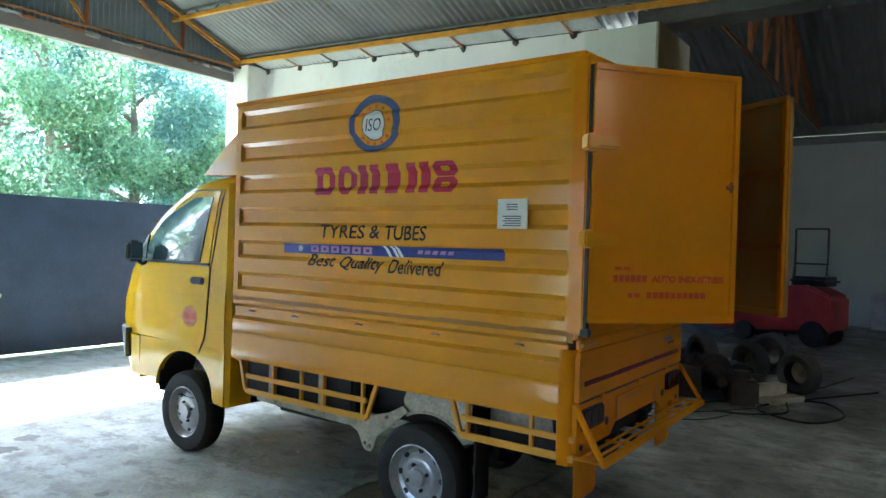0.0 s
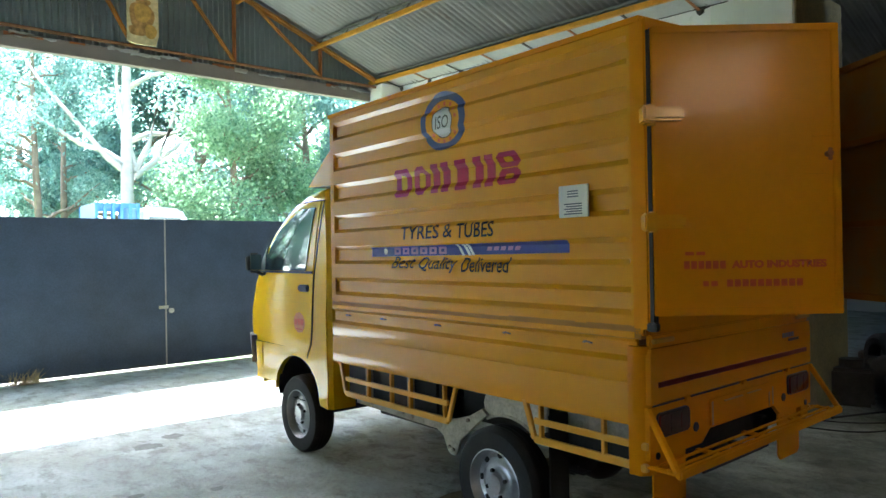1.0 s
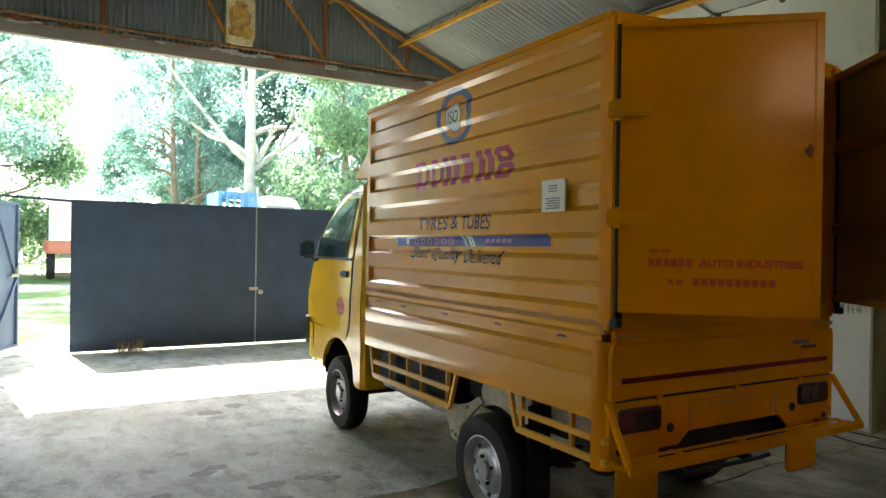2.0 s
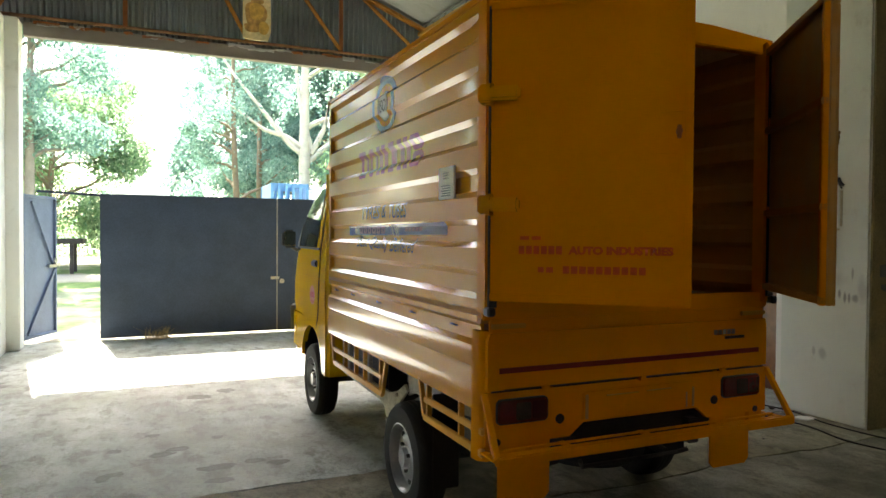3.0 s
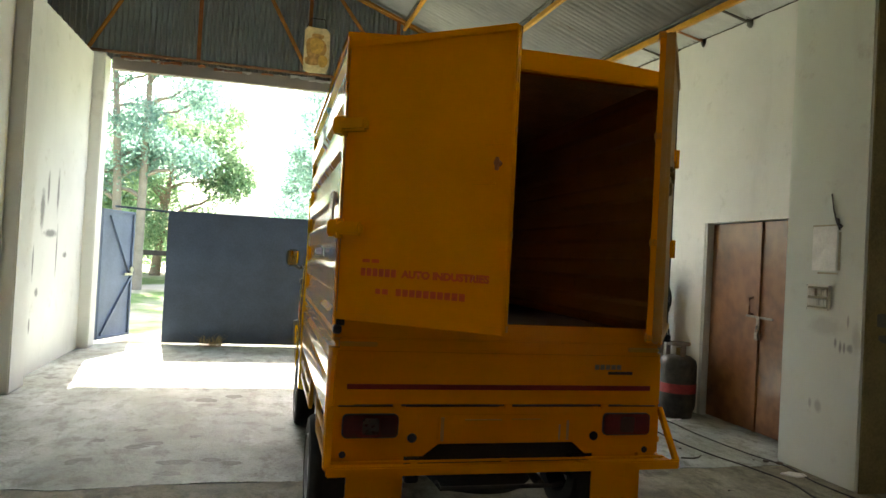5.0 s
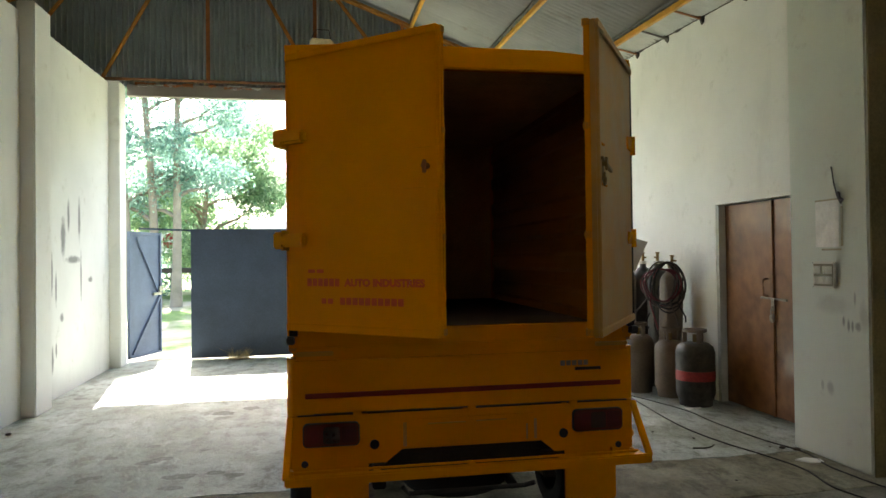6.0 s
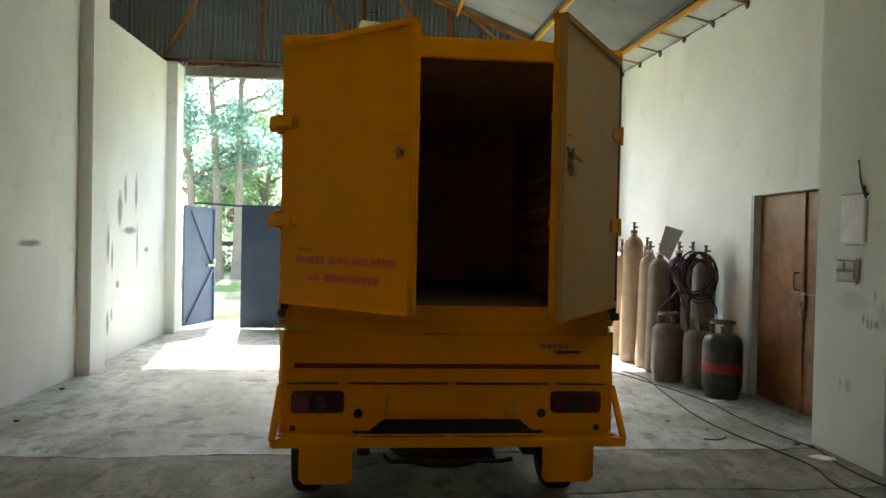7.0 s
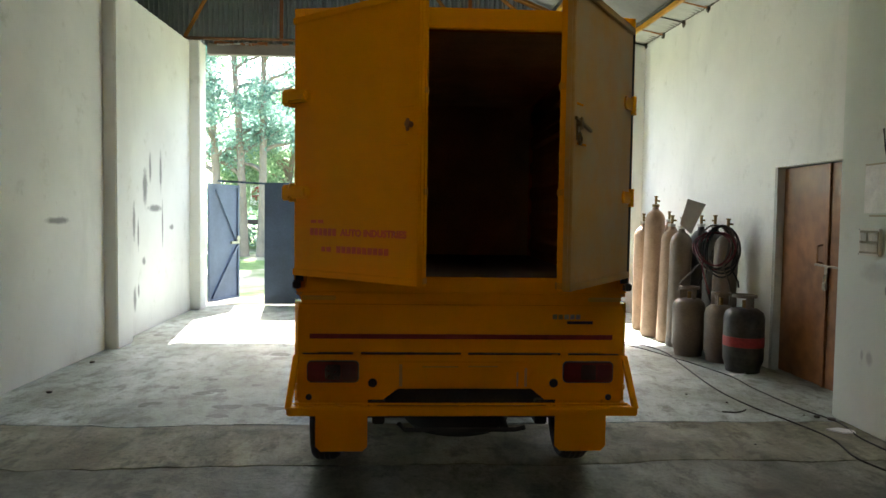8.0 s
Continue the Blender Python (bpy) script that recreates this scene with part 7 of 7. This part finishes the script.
def tree(x, y, h, spread, start, trunk_r, seed, bark, leaf, label, limbs=7, per=230, size=0.11, lean=0.0, low=False, twin=1, clump=1.0, forks=()):
    rng = random.Random(seed)
    t = thing("tree", (x, y, ground_rise(y)), label, "tree", "trees beyond the gate")
    clumps = []
    for tw in range(twin):
        ox = (tw - (twin - 1) / 2) * 0.55
        top = Vector((ox * 1.8 + lean * h + rng.gauss(0, 0.3), rng.gauss(0, 0.4), h * 0.92))
        n = 9
        pts = []
        for k in range(n + 1):
            u = k / n
            w = 0.05 * h * math.sin(u * 2.6 + seed + tw)
            pts.append(Vector((ox + (top.x - ox) * u + w * 0.35, top.y * u + w * 0.2, top.z * u)))
        bm = fresh()
        tube(bm, pts, [trunk_r * (1.25 if k == 0 else 1.0) * (1 - 0.85 * k / n) + 0.012 for k in range(n + 1)], 10)
        tr = part("trunk", bm, bark, t, smooth=60)
        for i in range(limbs):
            u = start + (0.95 - start) * (i + rng.random() * 0.6) / limbs
            p0 = pts[min(n - 1, int(u * n))].lerp(pts[min(n, int(u * n) + 1)], u * n - int(u * n))
            ang = rng.uniform(0, 2 * math.pi) if i > 1 else (0.2 if i else 3.0)
            ln = spread * (0.55 + 0.5 * rng.random()) * (1.1 - 0.5 * (u - start))
            rise = ln * rng.uniform(0.35, 0.8)
            mid = p0 + Vector((math.cos(ang) * ln * 0.5, math.sin(ang) * ln * 0.5, rise * 0.4))
            end = p0 + Vector((math.cos(ang) * ln, math.sin(ang) * ln, rise))
            bm = fresh()
            r0 = trunk_r * (1 - 0.8 * u) * 0.65 + 0.012
            tube(bm, [p0, p0.lerp(mid, 0.5) + Vector((0, 0, 0.05 * ln)), mid, mid.lerp(end, 0.5), end], [r0, r0 * 0.8, r0 * 0.6, r0 * 0.4, 0.012], 6)
            part("limb", bm, bark, t, smooth=60)
            for q, rr in ((end, 0.34), (mid.lerp(end, 0.4), 0.27), (mid.lerp(end, 0.75) + Vector((rng.gauss(0, .3), rng.gauss(0, .3), 0.3)), 0.25), (end + Vector((rng.gauss(0, .5), rng.gauss(0, .5), -0.2 * ln)), 0.24)):
                clumps.append(((q.x, q.y, q.z), spread * rr * rng.uniform(0.75, 1.2) * clump))
        clumps.append((tuple(top), spread * 0.33 * clump))
    for fork in forks:
        P = [Vector(q) for q in fork]
        bm = fresh()
        tube(bm, P, [0.13 * (1 - 0.8 * k / (len(P) - 1)) for k in range(len(P))], 8)
        part("limb", bm, bark, t, smooth=60)
        clumps.append((tuple(P[-1]), 1.3))
    if low:
        for k in range(9):
            a = rng.uniform(0, 6.28)
            clumps.append(((math.cos(a) * spread * 0.7, math.sin(a) * spread * 0.5, rng.uniform(0.8, h * 0.45)), spread * 0.36))
    me = leaf_mesh("crown", clumps, per * 2.6, size * 0.60, leaf, seed)
    ob = new("crown", me)
    ob.parent = t
    return t


tree(7.5, 26, 14.0, 3.6, 0.30, 0.27, 11, M_BARK, M_LEAF_HAZE, "tall tree with a pale forked trunk and airy crown", 9, 110, 0.13, 0.0, False, 1, 0.8,
     (((0, 0, 3.9), (-0.9, 0, 4.6), (-2.0, 0.2, 6.0), (-3.0, 0.2, 7.2), (-3.9, 0.3, 8.6)), ((0, 0, 4.0), (0.7, 0, 4.6), (1.5, 0, 5.2), (2.4, 0.1, 6.3), (2.9, 0.2, 8.2)),
      ((0, 0, 4.2), (0.5, 0, 5.2), (0.8, 0, 6.6), (1.3, 0, 8.4)), ((0.8, 0, 4.7), (1.3, 0, 5.9), (1.6, 0, 7.2)), ((0, 0, 4.4), (-0.35, 0, 5.6), (-0.6, 0, 7.4), (-0.5, 0, 9.0))))
tree(10.6, 24, 8.5, 3.0, 0.22, 0.2, 12, M_BARKDK, M_LEAF, "dense green tree with low leafy boughs", 10, 420, 0.13, 0, True)
tree(14.6, 26, 10.5, 3.6, 0.2, 0.24, 13, M_BARKDK, M_LEAF_HAZE, "dense green tree with low boughs, blue haze put into its colour", 11, 340, 0.14, 0, True)
tree(18.6, 25, 10.0, 3.5, 0.2, 0.24, 14, M_BARKDK, M_LEAF, "broad leafy tree beyond the yard", 11, 340, 0.14, 0, True)
tree(23.0, 27, 12.0, 4.0, 0.2, 0.26, 15, M_BARKDK, M_LEAF_HAZE, "broad tall tree beyond the yard", 11, 280, 0.15, 0, True)
tree(5.4, 31, 13.0, 2.4, 0.12, 0.16, 16, M_BARKDK, M_LEAF_HAZE, "tall slender tree with drooping leaves", 15, 260, 0.13, 0.0)
tree(6.9, 34, 13.5, 2.5, 0.15, 0.16, 17, M_BARKDK, M_LEAF_HAZE, "tall slender tree with airy leaves", 15, 340, 0.13, 0.02)
tree(-1.6, 24, 5.6, 2.5, 0.3, 0.15, 18, M_BARKDK, M_LEAF, "round leafy tree in the sun", 15, 760, 0.10, 0, True)
tree(-2.0, 18.5, 10.5, 1.7, 0.24, 0.13, 19, M_BARKMID, M_LEAF_HAZE, "group of thin pale trunks with a high leafy crown", 13, 520, 0.10, 0.0, False, 3)
tree(-6.5, 24, 10.0, 3.2, 0.3, 0.2, 20, M_BARKDK, M_LEAF, "leafy tree beyond the yard wall", 9, 170, 0.12)
tree(-11, 28, 11.0, 3.6, 0.25, 0.24, 21, M_BARKDK, M_LEAF_HAZE, "leafy tree at the yard's far side", 9, 120, 0.13)
tree(12.5, 33, 14.0, 3.8, 0.25, 0.26, 22, M_BARKDK, M_LEAF_HAZE, "tall tree behind the others", 12, 200, 0.16)


tree(10.5, 37, 15.0, 4.2, 0.15, 0.26, 31, M_BARKDK, M_LEAF_HAZE, "tall dense tree in the distance", 13, 260, 0.19)
tree(8.3, 41, 15.0, 4.0, 0.12, 0.26, 36, M_BARKDK, M_LEAF_HAZE, "tall dense tree in the distance", 13, 240, 0.19)
tree(16.0, 36, 15.0, 4.2, 0.15, 0.26, 32, M_BARKDK, M_LEAF_HAZE, "tall dense tree in the distance", 12, 150, 0.18)
tree(21.5, 36, 16.0, 4.4, 0.15, 0.26, 33, M_BARKDK, M_LEAF, "tall dense tree in the distance", 12, 150, 0.18)
tree(27.5, 34, 16.0, 4.4, 0.15, 0.26, 34, M_BARKDK, M_LEAF_HAZE, "tall dense tree in the distance", 12, 150, 0.18)
tree(6.2, 40, 13.0, 3.0, 0.12, 0.22, 35, M_BARKDK, M_LEAF_HAZE, "tall airy tree in the distance", 13, 220, 0.18)


def shrub(x, y, r, seed, mat):
    rng = random.Random(seed)
    s = thing("shrub", (x, y, ground_rise(y) - 0.02), "low leafy shrub in the sun", "shrub", "shrubs beyond the gate")
    cl = [((rng.gauss(0, r * 0.55), rng.gauss(0, r * 0.4), rng.uniform(0.25, 0.9) * r), r * rng.uniform(0.35, 0.55)) for k in range(9)]
    ob = new("crown", leaf_mesh("crown", cl, 500, 0.07, mat, seed))
    ob.parent = s
    for k in range(4):
        bm = fresh()
        tube(bm, [(0, 0, 0), (rng.gauss(0, 0.2), rng.gauss(0, 0.2), r * 0.6)], [0.03, 0.012], 6)
        part("stem", bm, M_BARKDK, s)


for i, (x, y, r) in enumerate(((-4.6, 27, 1.3), (-0.2, 29, 1.1), (1.6, 30, 1.0), (3.6, 28, 1.2), (9.0, 29, 1.5), (12.4, 22.5, 1.5), (16.5, 22.5, 1.6), (20.5, 23, 1.6), (-3.0, 22, 0.8))):
    shrub(x, y, r, 50 + i, M_LEAF if i % 2 else M_LEAF_HAZE)
# far woods along the horizon
rs = random.Random(9)
cl = [((rs.uniform(-45, 75), rs.uniform(48, 58), rs.uniform(1.5, 5.5)), rs.uniform(1.2, 2.4)) for k in range(150)]
fw = new("far_woods", leaf_mesh("far_woods", cl, 45, 0.22, M_LEAF_HAZE, 7))
tagged(fw, "far belt of green trees, haze put into their colour", "woods", "", "stuff")


def parked_truck(x, y, turn, body_mat, cab_mat, label, body_h, L=3.0, size=1.0, load=0.0):
    t = thing("parked_truck", (x, y, ground_rise(y)), label, "truck", "", turn=turn)
    bm = fresh()
    box(bm, -L / 2, L / 2, -0.85, 0.85, 0.75, 0.87)
    part("flat_bed", bm, body_mat, t, smooth=0)
    for s in (-1, 1):
        for k in range(4):
            z = 0.95 + (body_h - 0.95) * k / 3
            bm = fresh()
            box(bm, -L / 2, L / 2, s * 0.86 - 0.02, s * 0.86 + 0.02, z - 0.12, z, 0.01)
            part("side_board", bm, body_mat, t)
        for k in range(6):
            bm = fresh()
            xx = -L / 2 + L * k / 5
            box(bm, xx - 0.04, xx + 0.04, s * 0.9 - 0.02, s * 0.9 + 0.02, 0.8, body_h, 0.008)
            part("stake", bm, body_mat, t)
    for xx in (-L / 2, L / 2):
        bm = fresh()
        box(bm, xx - 0.02, xx + 0.02, -0.86, 0.86, 0.85, body_h, 0.008)
        part("end_board", bm, body_mat, t)
    bm = fresh()
    prism(bm, [(L / 2 + 0.08, 0.55), (L / 2 + 1.55, 0.55), (L / 2 + 1.6, 1.25), (L / 2 + 1.3, 2.1), (L / 2 + 1.15, 2.28), (L / 2 + 0.3, 2.33), (L / 2 + 0.08, 2.25)], "y", -0.82, 0.82)
    bmesh.ops.bevel(bm, geom=bm.edges[:], offset=0.08, segments=3, affect="EDGES")
    c = part("cab", bm, cab_mat, t)
    for s in (-1, 1):
        bm = fresh()
        prism(bm, [(L / 2 + 0.3, 1.35), (L / 2 + 1.35, 1.35), (L / 2 + 1.12, 2.02), (L / 2 + 0.3, 2.05)], "y", s * 0.815, s * 0.828)
        part("side_window", bm, M_GLASS, c, smooth=0)
    for xx in (-L / 2 + 0.6, L / 2 + 0.9):
        for s in (-1, 1):
            bm = fresh()
            lathe(bm, [(0, -0.1), (0.25, -0.1), (0.36, -0.11), (0.4, -0.05), (0.4, 0.05), (0.36, 0.11), (0.25, 0.1), (0, 0.1)], 24, pose(xx, s * 0.75, 0.4, 90, 0, 0))
            part("wheel", bm, M_RUB, t)
    if load:
        bm = fresh()
        box(bm, -L / 2 + 0.03, L / 2 - 0.03, -0.80, 0.80, 0.875, load, 0.02)
        part("load_box", bm, cab_mat, t, "white box body on the bed")
    t.scale = (size, size, size)


parked_truck(5.88, 23.0, 0, M_TRBLUE, M_TRWHITE, "sky blue truck body with a white cab, parked outside", 2.38, 1.0, 1.18)
parked_truck(1.3, 22.5, 90, M_TRORANGE, M_TRWHITE, "orange and white truck parked in the yard", 1.12, 2.6, 1.0, 2.45)
ft = thing("flat_trailer", (-1.6, 21.0, ground_rise(21.0)), "low dark flat trailer parked on the grass", "trailer")
bm = fresh()
box(bm, -1.6, 1.4, -0.6, 0.6, 0.85, 1.0, 0.02)
part("flat_bed", bm, M_CHASSIS, ft)
for x, y in ((-1.2, -0.5), (-1.2, 0.5), (1.1, -0.5), (1.1, 0.5)):
    bm = fresh()
    box(bm, x - 0.05, x + 0.05, y - 0.05, y + 0.05, 0, 0.86)
    part("leg", bm, M_CHASSIS, ft, smooth=0)
rsn = thing("round_sign", (-2.25, 22.5, ground_rise(22.5)), "round red no entry sign on a grey post", "road sign")
bm = fresh()
cyl(bm, (0, 0, 0), (0, 0, 2.1), 0.03, 10)
part("post", bm, M_GALV, rsn)
bm = fresh()
box(bm, -0.3, 0.3, -0.034, -0.028, 1.45, 2.16)
part("plate", bm, M_WHITE, rsn, "white sign plate", 0)
bm = fresh()
cyl(bm, (0, -0.035, 1.85), (0, -0.05, 1.85), 0.26, 28)
sg = part("disc", bm, M_LPGRED, rsn)
bm = fresh()
box(bm, -0.17, 0.17, -0.056, -0.052, 1.81, 1.89)
part("white_bar", bm, M_WHITE, sg, smooth=0)
